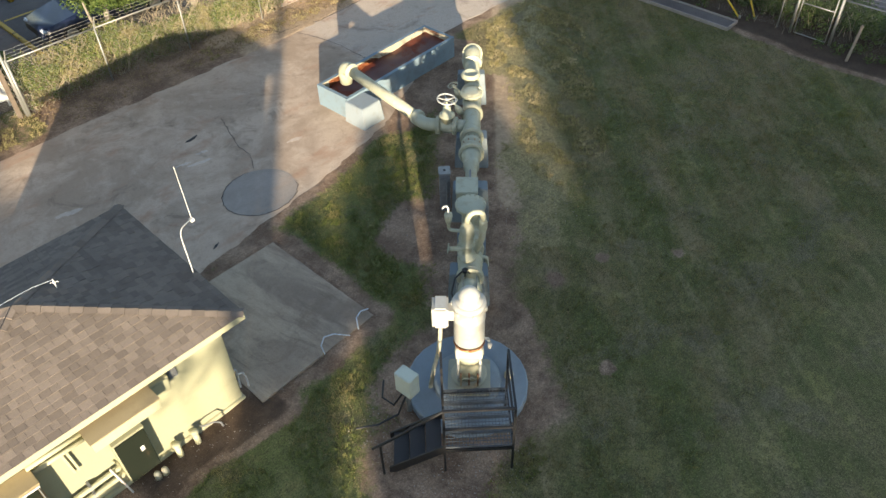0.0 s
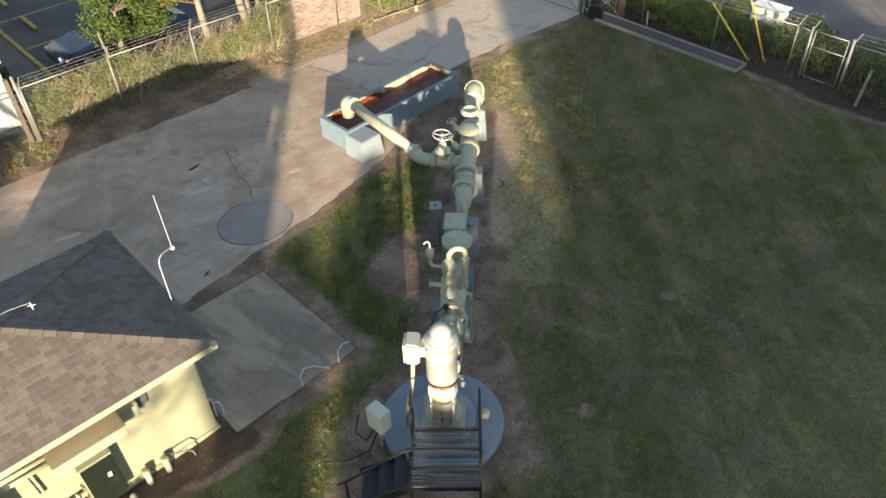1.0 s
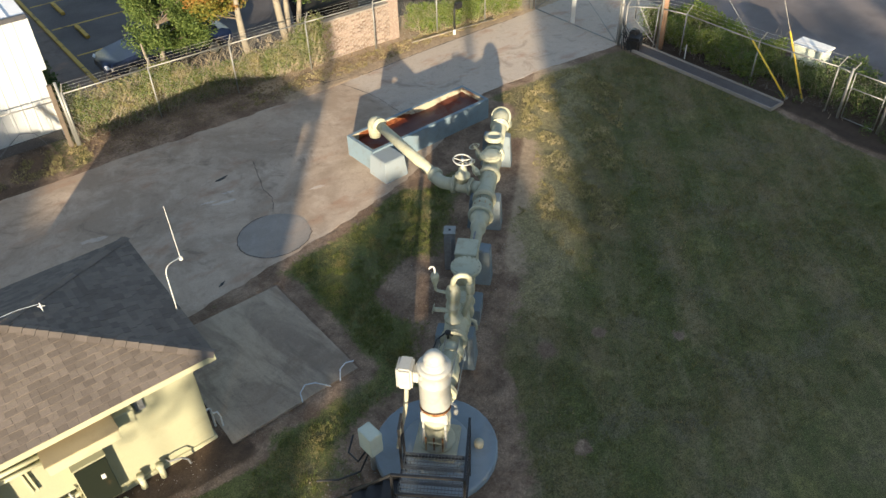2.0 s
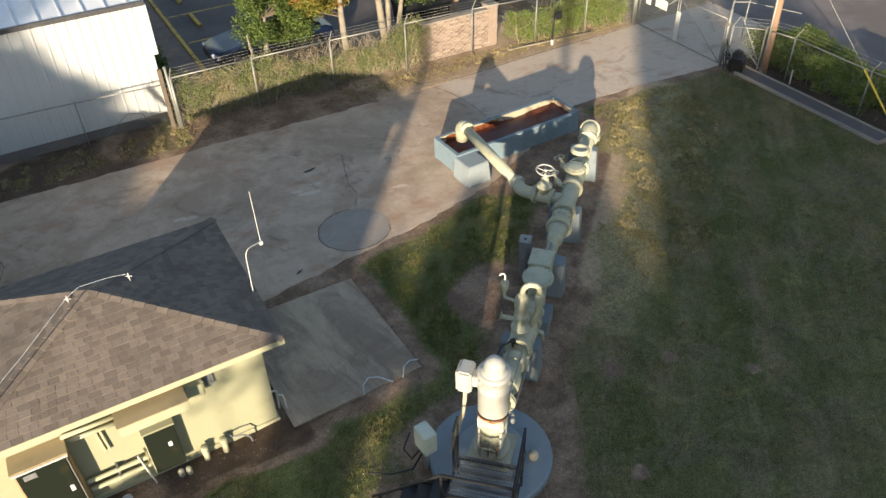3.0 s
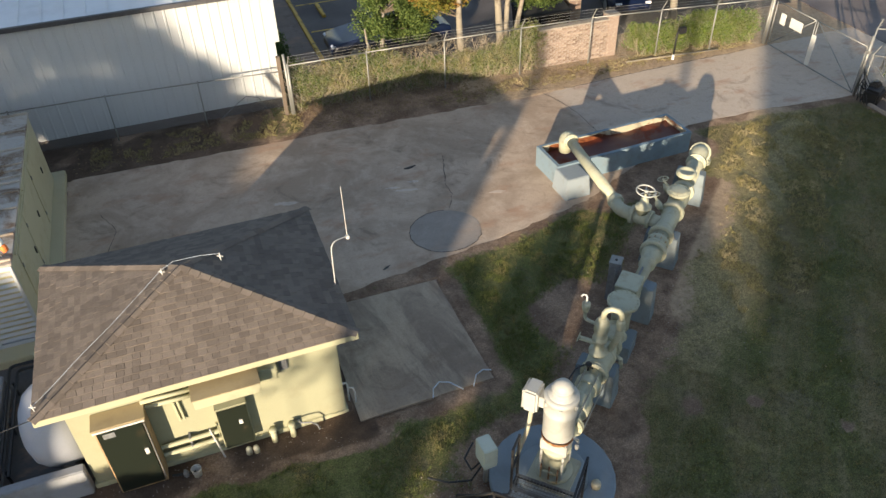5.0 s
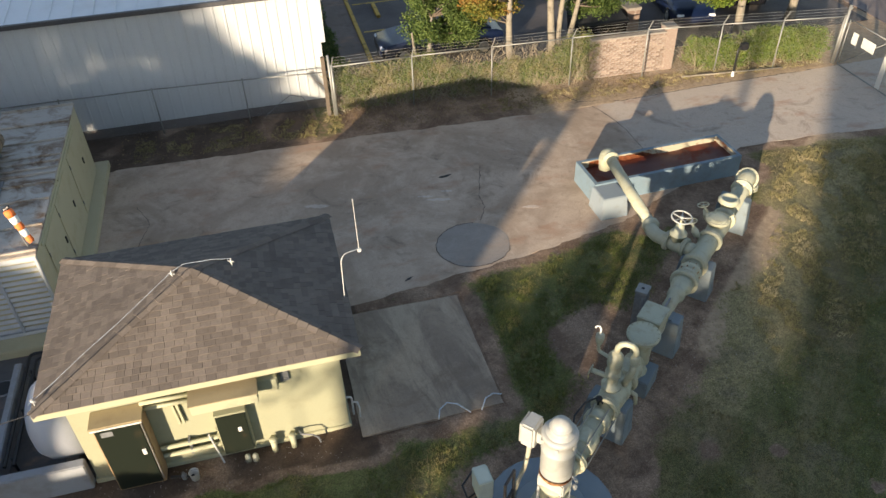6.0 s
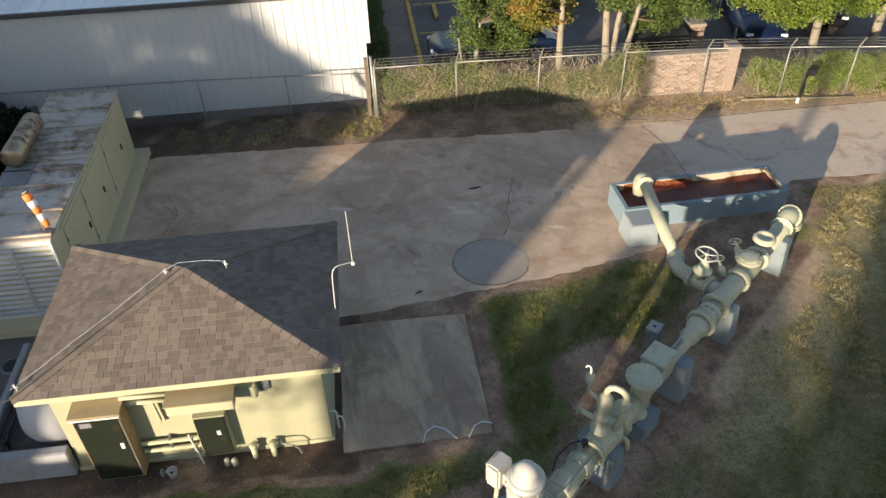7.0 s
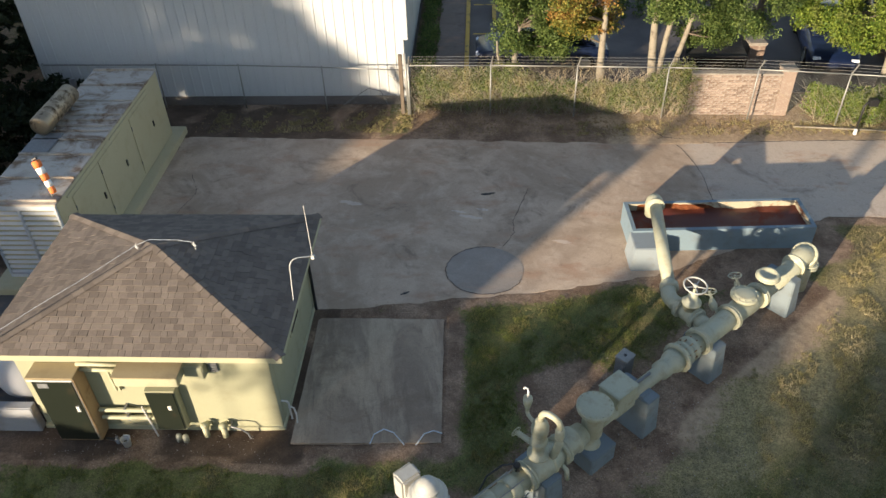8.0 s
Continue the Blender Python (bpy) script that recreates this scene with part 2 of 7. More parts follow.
def leaf_mat(name, a, b, c, rough=0.6, spec=0.25, lawn=False):
    n = Nodes(name, rough, 0, spec)
    r = n.island()
    n.world()
    col = n.mix(n.ramp(r, 0.1, 0.9), a, b)
    col = n.mix(n.turf() if lawn else n.ramp(n.noise(1.6, 3), 0.48, 0.66), col, c)
    n.color(col)
    tr = n.t.nodes.new("ShaderNodeBsdfTranslucent")
    n.t.links.new(col, tr.inputs[0])
    mx = n.t.nodes.new("ShaderNodeMixShader")
    mx.inputs[0].default_value = 0.35
    n.t.links.new(n.b.outputs[0], mx.inputs[1])
    n.t.links.new(tr.outputs[0], mx.inputs[2])
    n.t.links.new(mx.outputs[0], n.t.nodes["Material Output"].inputs["Surface"])
    return n.mat


def brick_mat():
    n = Nodes("old_brick", 0.9, 0, 0.3)
    r = n.random()
    c = n.mix(r, (0.15, 0.1, 0.078), (0.31, 0.235, 0.19))
    c = n.mix(n.ramp(n.noise(9, 4), 0.52, 0.72, 0, 0.55), c, (0.4, 0.34, 0.29))
    return n.color(c).bump(n.noise(60, 4), 0.5, 0.006).mat


def asphalt(name, a):
    n = Nodes(name, 0.9, 0, 0.3).world()
    f = n.noise(70, 4, 0.8)
    c = n.mix(n.ramp(n.noise(0.35, 5), 0.4, 0.65), a, tuple(v * 1.5 for v in a))
    c = n.mix(n.ramp(f, 0.45, 0.75, 0, 0.6), c, tuple(v * 2.0 for v in a))
    return n.color(c).bump(f, 0.5, 0.008).mat


M_ground = ground_mat()
M_drive = concrete("drive_concrete", (0.355, 0.265, 0.193), (0.5, 0.385, 0.29), (0.58, 0.47, 0.37), (13.4, (0.52, 0.44, 0.365)), (0.36, 0.2, 0.125))
M_pad = concrete("pad_concrete", (0.25, 0.193, 0.145), (0.31, 0.242, 0.18), (0.38, 0.3, 0.22), None, (0.2, 0.14, 0.095), (97, (0.47, 0.375, 0.272)), 0.8)
M_patch = concrete("patch_concrete", (0.27, 0.235, 0.202), (0.32, 0.28, 0.245), (0.37, 0.33, 0.29), marks=0.5)
M_scuff = concrete("pale_scuffed_concrete", (0.5, 0.41, 0.335), (0.56, 0.47, 0.39), (0.6, 0.51, 0.43))
M_crack = plain("crack_fill", (0.05, 0.042, 0.035), 0.95)
M_cream = painted("cream_wall_paint", (0.3, 0.298, 0.2), (0.26, 0.245, 0.158), 0.7, 0.7, 1.2)
M_fascia = painted("cream_trim_paint", (0.385, 0.378, 0.255), (0.33, 0.3, 0.2), 0.6, 0.5, 2.0)
M_pipe = painted("cream_pipe_paint", (0.38, 0.378, 0.278), (0.28, 0.25, 0.16), 0.5, 0.7, 4.5, 0.0, 0.35)
M_motor = painted("white_motor_paint", (0.37, 0.37, 0.345), (0.29, 0.27, 0.22), 0.55, 0.45, 4.0)
M_rustband = rusty("rust_band", (0.5, 0.33, 0.16), (0.24, 0.09, 0.03), 0.4, 0.55)
M_blue = painted("blue_grey_paint", (0.15, 0.188, 0.21), (0.13, 0.14, 0.135), 0.65, 0.7, 3.0, 0.0, 0.3)
M_bluepad = painted("blue_pad_paint", (0.2, 0.25, 0.29), (0.17, 0.19, 0.2), 0.7, 0.7, 1.1)
M_trough = painted("trough_blue_paint", (0.155, 0.22, 0.265), (0.15, 0.17, 0.175), 0.65, 0.7, 2.2, 0.0, 0.3)
M_splash = painted("pale_blue_block_paint", (0.22, 0.26, 0.285), (0.19, 0.195, 0.19), 0.7, 0.7, 2.4)
M_tan = painted("tan_weathered_paint", (0.36, 0.285, 0.165), (0.24, 0.175, 0.1), 0.6, 0.6, 2.0)
M_plinth = painted("stained_plinth_paint", (0.4, 0.385, 0.29), (0.24, 0.2, 0.135), 0.6, 0.8, 2.5)
M_black = plain("black_steel_paint", (0.014, 0.014, 0.015), 0.45)
M_deck = plain("worn_deck_steel", (0.1, 0.115, 0.13), 0.5, 0.3)
M_tread = plain("dark_tread_steel", (0.02, 0.021, 0.024), 0.6)
M_shoot = shingle_mat(True)
M_shfield = shingle_mat(False)
M_under = plain("roof_felt", (0.045, 0.04, 0.036), 0.95)
M_cabinet = rusty("brown_cabinet_steel", (0.36, 0.24, 0.13), (0.17, 0.075, 0.03), 0.5, 0.85)
# brown patches serve as rust and as the doors' brown reflections
M_enamel = rusty("black_enamel", (0.014, 0.018, 0.013), (0.16, 0.1, 0.05), 0.52, 0.82, 0.3, 0.0, 1.6, (1, 1, 0.5))
M_galv = painted("galvanised_steel", (0.27, 0.27, 0.255), (0.19, 0.175, 0.15), 0.5, 0.5, 3.0, 0.5)
M_wire = plain("galvanised_wire", (0.36, 0.35, 0.32), 0.5, 0.4)
M_siding = painted("white_metal_siding", (0.46, 0.475, 0.48), (0.42, 0.41, 0.395), 0.4, 0.35, 0.9)
M_roofmetal = painted("white_metal_roof", (0.7, 0.71, 0.72), (0.45, 0.44, 0.43), 0.4, 0.4, 0.8)
M_gutter = plain("dark_gutter_trim", (0.06, 0.06, 0.065), 0.5)
M_gen = painted("khaki_enclosure_paint", (0.5, 0.45, 0.29), (0.4, 0.34, 0.21), 0.45, 0.45, 1.2)
M_genroof = rusty("rusted_pale_roof_steel", (0.46, 0.41, 0.35), (0.27, 0.165, 0.095), 0.42, 0.68, 0.5, 0.2, 1.5, (0.9, 1.2, 1))
M_louver = painted("pale_grey_louver", (0.46, 0.48, 0.5), (0.36, 0.35, 0.33), 0.45, 0.4, 2.0)
M_muffler = rusty("tarnished_steel", (0.37, 0.29, 0.2), (0.12, 0.075, 0.04), 0.48, 0.68, 0.45, 0.8)
M_boxgreen = painted("pale_green_box_paint", (0.5, 0.55, 0.47), (0.38, 0.4, 0.33), 0.55, 0.5, 2.5)
M_lowwall = painted("grey_wall_paint", (0.27, 0.285, 0.31), (0.2, 0.19, 0.175), 0.75, 0.8, 1.4, 0.0, 0.4)
M_tank = painted("white_tank_paint", (0.42, 0.435, 0.48), (0.33, 0.34, 0.36), 0.4, 0.3, 1.2)
M_sediment = rusty("iron_sediment", (0.085, 0.017, 0.008), (0.2, 0.04, 0.012), 0.46, 0.72, 0.5, 0.0, 1.4)
M_trough_in = rusty("stained_trough_lining", (0.38, 0.34, 0.25), (0.2, 0.06, 0.022), 0.53, 0.66, 0.7)
M_stain = rusty("orange_rust_crust", (0.32, 0.1, 0.035), (0.14, 0.035, 0.015), 0.45, 0.62, 0.8)
M_hose = plain("pale_blue_hose", (0.5, 0.55, 0.6), 0.4)
M_pvc = plain("white_pvc", (0.5, 0.49, 0.465), 0.45, 0, 0.06)
M_grey = plain("grey_box_paint", (0.17, 0.175, 0.18), 0.5)
M_asph = asphalt("lot_asphalt", (0.095, 0.083, 0.078))
M_road = asphalt("road_asphalt", (0.135, 0.113, 0.106))
# slab by the tank: the shadow lying on it is put into this dark grey
M_yardslab = concrete("shadow_dark_slab_concrete", (0.1, 0.095, 0.092), (0.125, 0.118, 0.112), (0.15, 0.142, 0.135))
M_walk = concrete("walk_concrete", (0.19, 0.145, 0.12), (0.22, 0.17, 0.145), (0.26, 0.21, 0.18))
M_yellow = rusty("yellow_line_paint", (0.55, 0.34, 0.05), (0.12, 0.1, 0.08), 0.55, 0.68, 0.7)
M_guard = plain("yellow_plastic", (0.72, 0.5, 0.05), 0.4)
M_orange = plain("orange_fabric", (0.85, 0.2, 0.05), 0.8, 0, 0.1)
M_fabric = plain("white_fabric", (0.8, 0.78, 0.74), 0.8, 0, 0.08)
M_carblue = plain("dark_blue_car_paint", (0.005, 0.012, 0.04), 0.35, 0.0)
M_cardark = plain("black_car_paint", (0.012, 0.012, 0.015), 0.2, 0.2)
M_carglass = plain("tinted_car_glass", (0.02, 0.03, 0.04), 0.06, 0.0, 0.1)
M_tyre = plain("tyre_rubber", (0.015, 0.015, 0.015), 0.85)
M_lamp = plain("clear_lamp_plastic", (0.7, 0.72, 0.75), 0.15)
M_bark = painted("pale_bark", (0.23, 0.2, 0.155), (0.09, 0.072, 0.055), 0.9, 0.9, 5.0, 0, 0.6)
M_darkbark = painted("dark_bark", (0.13, 0.1, 0.075), (0.07, 0.055, 0.04), 0.95, 0.9, 5.0, 0, 0.6)
M_twig = plain("dry_twig", (0.3, 0.24, 0.16), 0.9, 0, 0.35, 3.0)
M_leaf = leaf_mat("green_leaf", (0.045, 0.085, 0.022), (0.15, 0.2, 0.055), (0.085, 0.12, 0.034))
# near-black green: the deep shade under the trees is put into the leaf colour
M_darkleaf = leaf_mat("shade_blackened_leaf", (0.012, 0.02, 0.008), (0.028, 0.036, 0.014), (0.02, 0.026, 0.01))
M_autumn = leaf_mat("autumn_leaf", (0.11, 0.14, 0.03), (0.27, 0.22, 0.045), (0.28, 0.14, 0.04))
M_hedge = leaf_mat("dry_hedge_leaf", (0.09, 0.13, 0.036), (0.23, 0.25, 0.085), (0.3, 0.255, 0.125))
M_ivy = leaf_mat("bright_hedge_leaf", (0.075, 0.135, 0.02), (0.21, 0.27, 0.045), (0.14, 0.165, 0.04))
M_blade = leaf_mat("grass_blade", (0.115, 0.136, 0.038), (0.225, 0.2, 0.08), (0.31, 0.25, 0.135), 0.95, 0.05, True)
M_straw = leaf_mat("straw_tuft", (0.26, 0.235, 0.1), (0.44, 0.365, 0.19), (0.55, 0.45, 0.26), 0.95, 0.05)
M_lush = leaf_mat("lush_tuft", (0.115, 0.152, 0.045), (0.23, 0.245, 0.085), (0.31, 0.27, 0.12), 0.95, 0.05)
M_litter = leaf_mat("dry_litter", (0.2, 0.14, 0.07), (0.34, 0.25, 0.14), (0.24, 0.17, 0.09))
M_brick = brick_mat()
M_mortar = plain("mortar", (0.27, 0.235, 0.2), 0.95)
M_stone = plain("pale_stone", (0.34, 0.3, 0.26), 0.9, 0, 0.4, 30)
M_pole = painted("weathered_pole_wood", (0.33, 0.2, 0.13), (0.2, 0.12, 0.08), 0.9, 0.8, 3.0, 0, 0.5)
M_paleplate = plain("pale_sign_plate", (0.55, 0.55, 0.52), 0.5, 0, 0.05)


# ---- ground, drive and pads ----
A0, D0, N0 = Vector((6.42, 6.12, 0)), Vector((0.744, 0.668, 0)), Vector((-0.668, 0.744, 0))
LINE = 41.9                               # the pipeline's heading in degrees


def P(a, n=0.0, z=0.95):
    """A place a metres along the pipeline from the well, n to its side."""
    return A0 + D0 * a + N0 * n + Vector((0, 0, z))


DRIVE = [(-2.2, 12.5), (3.4, 12.56), (5.2, 12.72), (6.5, 12.92), (7.3, 13.05), (9.2, 13.38), (11.55, 13.92), (13.2, 14.7), (16.4, 16.3), (19.0, 16.25), (22.4, 15.85), (26.6, 15.5),
         (26.6, 20.3), (22.5, 20.25), (17.3, 20.2), (12.5, 20.0), (8.0, 20.22), (4.5, 20.3), (1.0, 20.41), (-2.2, 20.5)]
PAD = [(3.5, 8.8), (6.43, 8.87), (6.36, 12.28), (3.48, 12.3)]


def seg_dist(x, y, pts, closed=True):
    best = 1e9
    k = len(pts)
    for i in range(k if closed else k - 1):
        ax, ay = pts[i]
        bx, by = pts[(i + 1) % k]
        t = ((x - ax) * (bx - ax) + (y - ay) * (by - ay)) / ((bx - ax) ** 2 + (by - ay) ** 2)
        t = min(1, max(0, t))
        best = min(best, math.hypot(x - ax - t * (bx - ax), y - ay - t * (by - ay)))
    return best


def inside(x, y, pts):
    c = False
    for (ax, ay), (bx, by) in zip(pts, pts[1:] + pts[:1]):
        if (ay > y) != (by > y) and x < (bx - ax) * (y - ay) / (by - ay) + ax:
            c = not c
    return c


def fade(d, full, none):
    return min(1.0, max(0.0, (none - d) / (none - full)))


def earth(x, y):
    """How bare the ground is at a place, 0 grass to 1 soil."""
    a, n = (x - A0.x) * D0.x + (y - A0.y) * D0.y, (x - A0.x) * N0.x + (y - A0.y) * N0.y
    wob = noise.noise((x * 0.9, y * 0.9, 3.1)) * 0.35
    e = 0.0
    if -0.6 < a < 11.6:
        wide = (0.85 if n > 0 else 0.95) + 0.75 * fade(abs(a - 4.5), 0.9, 2.2) * (1 if n > 0 else 0.35) + 0.25 * fade(abs(a - 9.5), 0.5, 2.5)
        e = max(e, fade(abs(n) + wob, wide * 0.45, wide + 0.45))
    e = max(e, fade(math.hypot((a - 4.5) / 1.35, (n - 1.1) / 1.15) + wob * 0.6, 0.7, 1.15))
    e = max(e, fade(math.hypot(x - 6.45, y - 6.2) + wob, 1.3, 2.2))
    e = max(e, fade(math.hypot(x - 4.75, y - 5.6) + wob, 0.6, 1.8))
    e = max(e, fade(seg_dist(x, y, PAD) + wob, 0.15, 0.7))
    e = max(e, 0.9 * fade(seg_dist(x, y, DRIVE) + wob * 0.8, 0.12, 0.55))
    if x < 4.2:
        e = max(e, 1.4 * fade(max(8.5 - y, 0, x - 3.8) + wob, 0.1, 0.45))
    e = max(e, fade(seg_dist(x, y, [(11.8, 14.1), (13.4, 14.4), (15.6, 15.2)], False) + wob, 0.6, 1.1))
    if y > 20.0:
        e = max(e, (0.8 if x > 5.0 else 0.4) + wob * 0.6)
    # strip by the street fence: dark mulch with its deep shade in the colour
    if x > 22.0:
        e = max(e, 1.5 * fade(22.8 - x + wob * 0.6, 0.0, 0.5) if y < 16 else 0.2 + wob)
    e = max(e, 0.8 * fade(x, -2.6, -1.0))
    e = max(e, 1.3 * fade(math.hypot((a - 1.9) / 0.9, n + 0.6) + wob, 0.3, 0.75))
    for sx, sy, r in ((11.15, 6.35, 0.15), (8.68, 4.5, 0.16), (11.3, 7.8, 0.12), (9.9, 6.75, 0.26), (12.4, 5.2, 0.15)):
        e = max(e, 0.95 * fade(math.hypot(x - sx, y - sy) + wob * 0.5, r * 0.4, r * 1.5))
    return max(0.0, e + 0.12 * noise.noise((x * 0.35, y * 0.35, 7.7)))


def build_ground():
    """One sheet: fine squares in the yard, wide ones out to the horizon."""
    xs = [-400, -150, -60, -25, -12] + list(np.arange(-6, 27.01, 0.16)) + [32, 45, 80, 160, 400]
    ys = [-400, -150, -60, -25, -8, -2] + list(np.arange(1, 24.01, 0.16)) + [28, 40, 70, 150, 400]
    verts, vals, dries = [], [], []
    for y in ys:
        for x in xs:
            inner = -6 <= x <= 27 and 1 <= y <= 24
            z = 0.014 * noise.noise((x * 0.3, y * 0.3, 1.7)) - 0.008 if inner else -0.008
            if inner:
                dd, dp = seg_dist(x, y, DRIVE), seg_dist(x, y, PAD)
                lap = 0.1 + 0.09 * noise.noise((x * 1.3, y * 1.3, 12.0)) + 0.05 * noise.noise((x * 4.1, y * 4.1, 2.0))
                if inside(x, y, DRIVE):
                    z = max(-0.06, z + 0.022 - 0.22 * max(0.0, dd - lap + 0.1))
                elif inside(x, y, PAD):
                    z = -0.03
                else:
                    z += 0.022 * fade(dd, 0.12, 0.7) + 0.036 * fade(dp, 0.12, 0.7)
            verts.append((x, y, z))
            vals.append(earth(x, y) if inner else 0.5)
            a, n = (x - A0.x) * D0.x + (y - A0.y) * D0.y, (x - A0.x) * N0.x + (y - A0.y) * N0.y
            # straw ground, and the sunlit strips by pipeline and fence put in as dryness
            dries.append((1.1 * fade(11.6 - x + noise.noise((x * 0.8, y * 0.8, 6.6)), 0.0, 2.4) if y > 19 else max(1.25 * fade(abs(n + 1.35), 0.5, 1.6) * fade(abs(a - 11), 5.0, 8.5), 0.38 * fade(-n, 1.5, 5.0) * fade(n, 0.0, 0.5)) - 0.9 * fade(1.4 - n, 0.0, 0.9) * fade(y, 18.0, 19.0)) if inner else 0.3)
    w = len(xs)
    faces = [(j * w + i, j * w + i + 1, (j + 1) * w + i + 1, (j + 1) * w + i) for j in range(len(ys) - 1) for i in range(w - 1)]
    me = bpy.data.meshes.new("ground")
    me.from_pydata(verts, [], faces)
    me.attributes.new("earth", "FLOAT", "POINT").data.foreach_set("value", vals)
    me.attributes.new("dry", "FLOAT", "POINT").data.foreach_set("value", dries)
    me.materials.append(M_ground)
    return tagged(new("ground", me), "patchy mown lawn with bare brown earth", "ground", kind="structure")


build_ground()


def crack(points, width, z, name="crack"):
    """A thin uneven joint or crack lying on a slab."""
    bm = bmesh.new()
    pts = []
    for (ax, ay), (bx, by) in zip(points, points[1:]):
        k = max(2, int(math.hypot(bx - ax, by - ay) / 0.12))
        pts += [(ax + (bx - ax) * i / k, ay + (by - ay) * i / k) for i in range(k)]
    pts.append(points[-1])
    rows = []
    for i, (x, y) in enumerate(pts):
        (px, py), (qx, qy) = pts[max(0, i - 1)], pts[min(len(pts) - 1, i + 1)]
        d = Vector((qx - px, qy - py, 0)).normalized()
        s = Vector((-d.y, d.x, 0))
        j = s * random.uniform(-0.02, 0.02)
        w = width * random.uniform(0.35, 1.0) / 2
        c = Vector((x, y, z)) + j
        rows.append((bm.verts.new(c - s * w), bm.verts.new(c + s * w)))
    for a, b in zip(rows, rows[1:]):
        bm.faces.new((a[0], b[0], b[1], a[1]))
    bmesh.ops.recalc_face_normals(bm, faces=bm.faces[:])
    if bm.faces[0].normal.z < 0:
        bmesh.ops.reverse_faces(bm, faces=bm.faces[:])
    bmesh.ops.solidify(bm, geom=bm.faces[:], thickness=-0.002)
    return bm


def rough_outline(pts, amp=0.04, step=0.3):
    out = []
    for i, (ax, ay) in enumerate(pts):
        bx, by = pts[(i + 1) % len(pts)]
        k = max(1, int(math.hypot(bx - ax, by - ay) / step))
        for j in range(k):
            x, y = ax + (bx - ax) * j / k, ay + (by - ay) * j / k
            out.append((x + amp * noise.noise((x * 2.1, y * 2.1, 0.3)), y + amp * noise.noise((x * 2.1, y * 2.1, 5.3))))
    return out


drive = structure("driveway", flat(rough_outline(DRIVE, 0.07), -0.12, 0.007), M_drive, "stained grey concrete driveway with cracks", "driveway")
part("patch", flat([(7.3 + 0.95 * math.cos(t) * (1 + 0.012 * math.sin(5 * t)), 14.06 + 0.9 * math.sin(t)) for t in np.linspace(0, 2 * math.pi, 48, False)], -0.01, 0.012), M_patch, drive, "round grey concrete patch")
part("crack", crack([(7.3 + 0.96 * math.cos(t), 14.06 + 0.91 * math.sin(t)) for t in np.linspace(1.3, 5.9, 30)], 0.022, 0.016), M_crack, drive, "dark open crack")
part("crack", crack([(7.77, 14.98), (8.07, 15.57), (8.04, 16.06), (8.3, 16.84), (8.52, 17.57)], 0.022, 0.011), M_crack, drive, "dark open crack")
part("crack", crack([(13.1, 20.0), (13.35, 19.29), (13.52, 18.38), (13.52, 16.2)], 0.02, 0.011), M_crack, drive, "dark open crack")
part("crack", crack([(12.3, 21.3), (12.8, 20.4), (14.2, 20.05), (17.3, 20.17), (21.5, 20.2)], 0.04, 0.011), M_crack, drive, "dark open crack")
part("crack", crack([(-1.2, 16.2), (-0.9, 17.4), (-1.3, 18.3)], 0.015, 0.011), M_crack, drive, "dark open crack")
for sx, sy, ra, rb, seed in ((6.95, 16.25, 0.32, 0.07, 1.0), (6.6, 16.5, 0.2, 0.05, 2.0), (7.25, 16.6, 0.16, 0.06, 3.0), (9.3, 15.2, 0.22, 0.08, 4.0), (3.6, 16.9, 0.3, 0.09, 5.0)):
    spot = [(sx + ra * math.cos(t) * (1 + 0.6 * noise.noise((3 * math.cos(t), 3 * math.sin(t), seed))), sy + rb * math.sin(t) * (1 + 0.9 * noise.noise((3 * math.cos(t), 3 * math.sin(t), seed + 9))) - 0.25 * ra * math.cos(t)) for t in np.linspace(0, 2 * math.pi, 28, False)]
    part("scuff", flat(spot, 0.0, 0.0095), M_scuff, drive, "pale scuffed spot in the concrete")
structure("concrete_pad", flat(rough_outline(PAD, 0.02), -0.1, 0.034), M_pad, "weathered brown concrete pad beside the pump house", "pad")
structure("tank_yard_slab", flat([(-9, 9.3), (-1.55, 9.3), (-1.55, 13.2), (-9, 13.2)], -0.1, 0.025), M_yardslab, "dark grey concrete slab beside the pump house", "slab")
structure("parking_lot", flat([(6.75, 23.3), (26.2, 23.3), (26.2, 75), (6.75, 75)], -0.1, 0.02), M_asph, "dark asphalt parking lot with worn lines", "parking lot")
structure("road", flat([(26.6, -60), (48, -60), (48, 75), (26.6, 75)], -0.1, 0.02), M_road, "grey asphalt street beyond the fence", "road")
structure("footpath", flat([(5.55, 23.4), (6.6, 23.4), (6.6, 60), (5.55, 60)], -0.1, 0.09), M_walk, "brown concrete footpath beside the metal building", "footpath")
kerb = structure("kerb", Box(6.6, 6.76, 24.3, 60, -0.1, 0.15, bevel=0.02), M_yellow, "worn yellow-painted concrete kerb", "kerb")
for yy in (28.2, 31.2, 34.2, 37.2, 40.2):
    part("line", Box(6.9, 11.9, yy, yy + 0.1, 0.02, 0.024), M_yellow, kerb, "worn yellow parking line")
for yy in (30.2, 33.2):
    part("wheel_stop", Box(7.66, 7.82, yy - 0.7, yy + 0.7, 0.02, 0.14, bevel=0.02), M_yellow, kerb, "yellow concrete wheel stop")


# ---- pump house ----
EX0, EX1, EY0, EY1, EZ, RZ = -1.87, 3.68, 8.85, 13.07, 2.385, 3.22
RX0, RX1, RY = 0.89, 0.92, 10.96
house = thing("pump_house", "cream block pump house with a brown shingle hip roof", "shed")


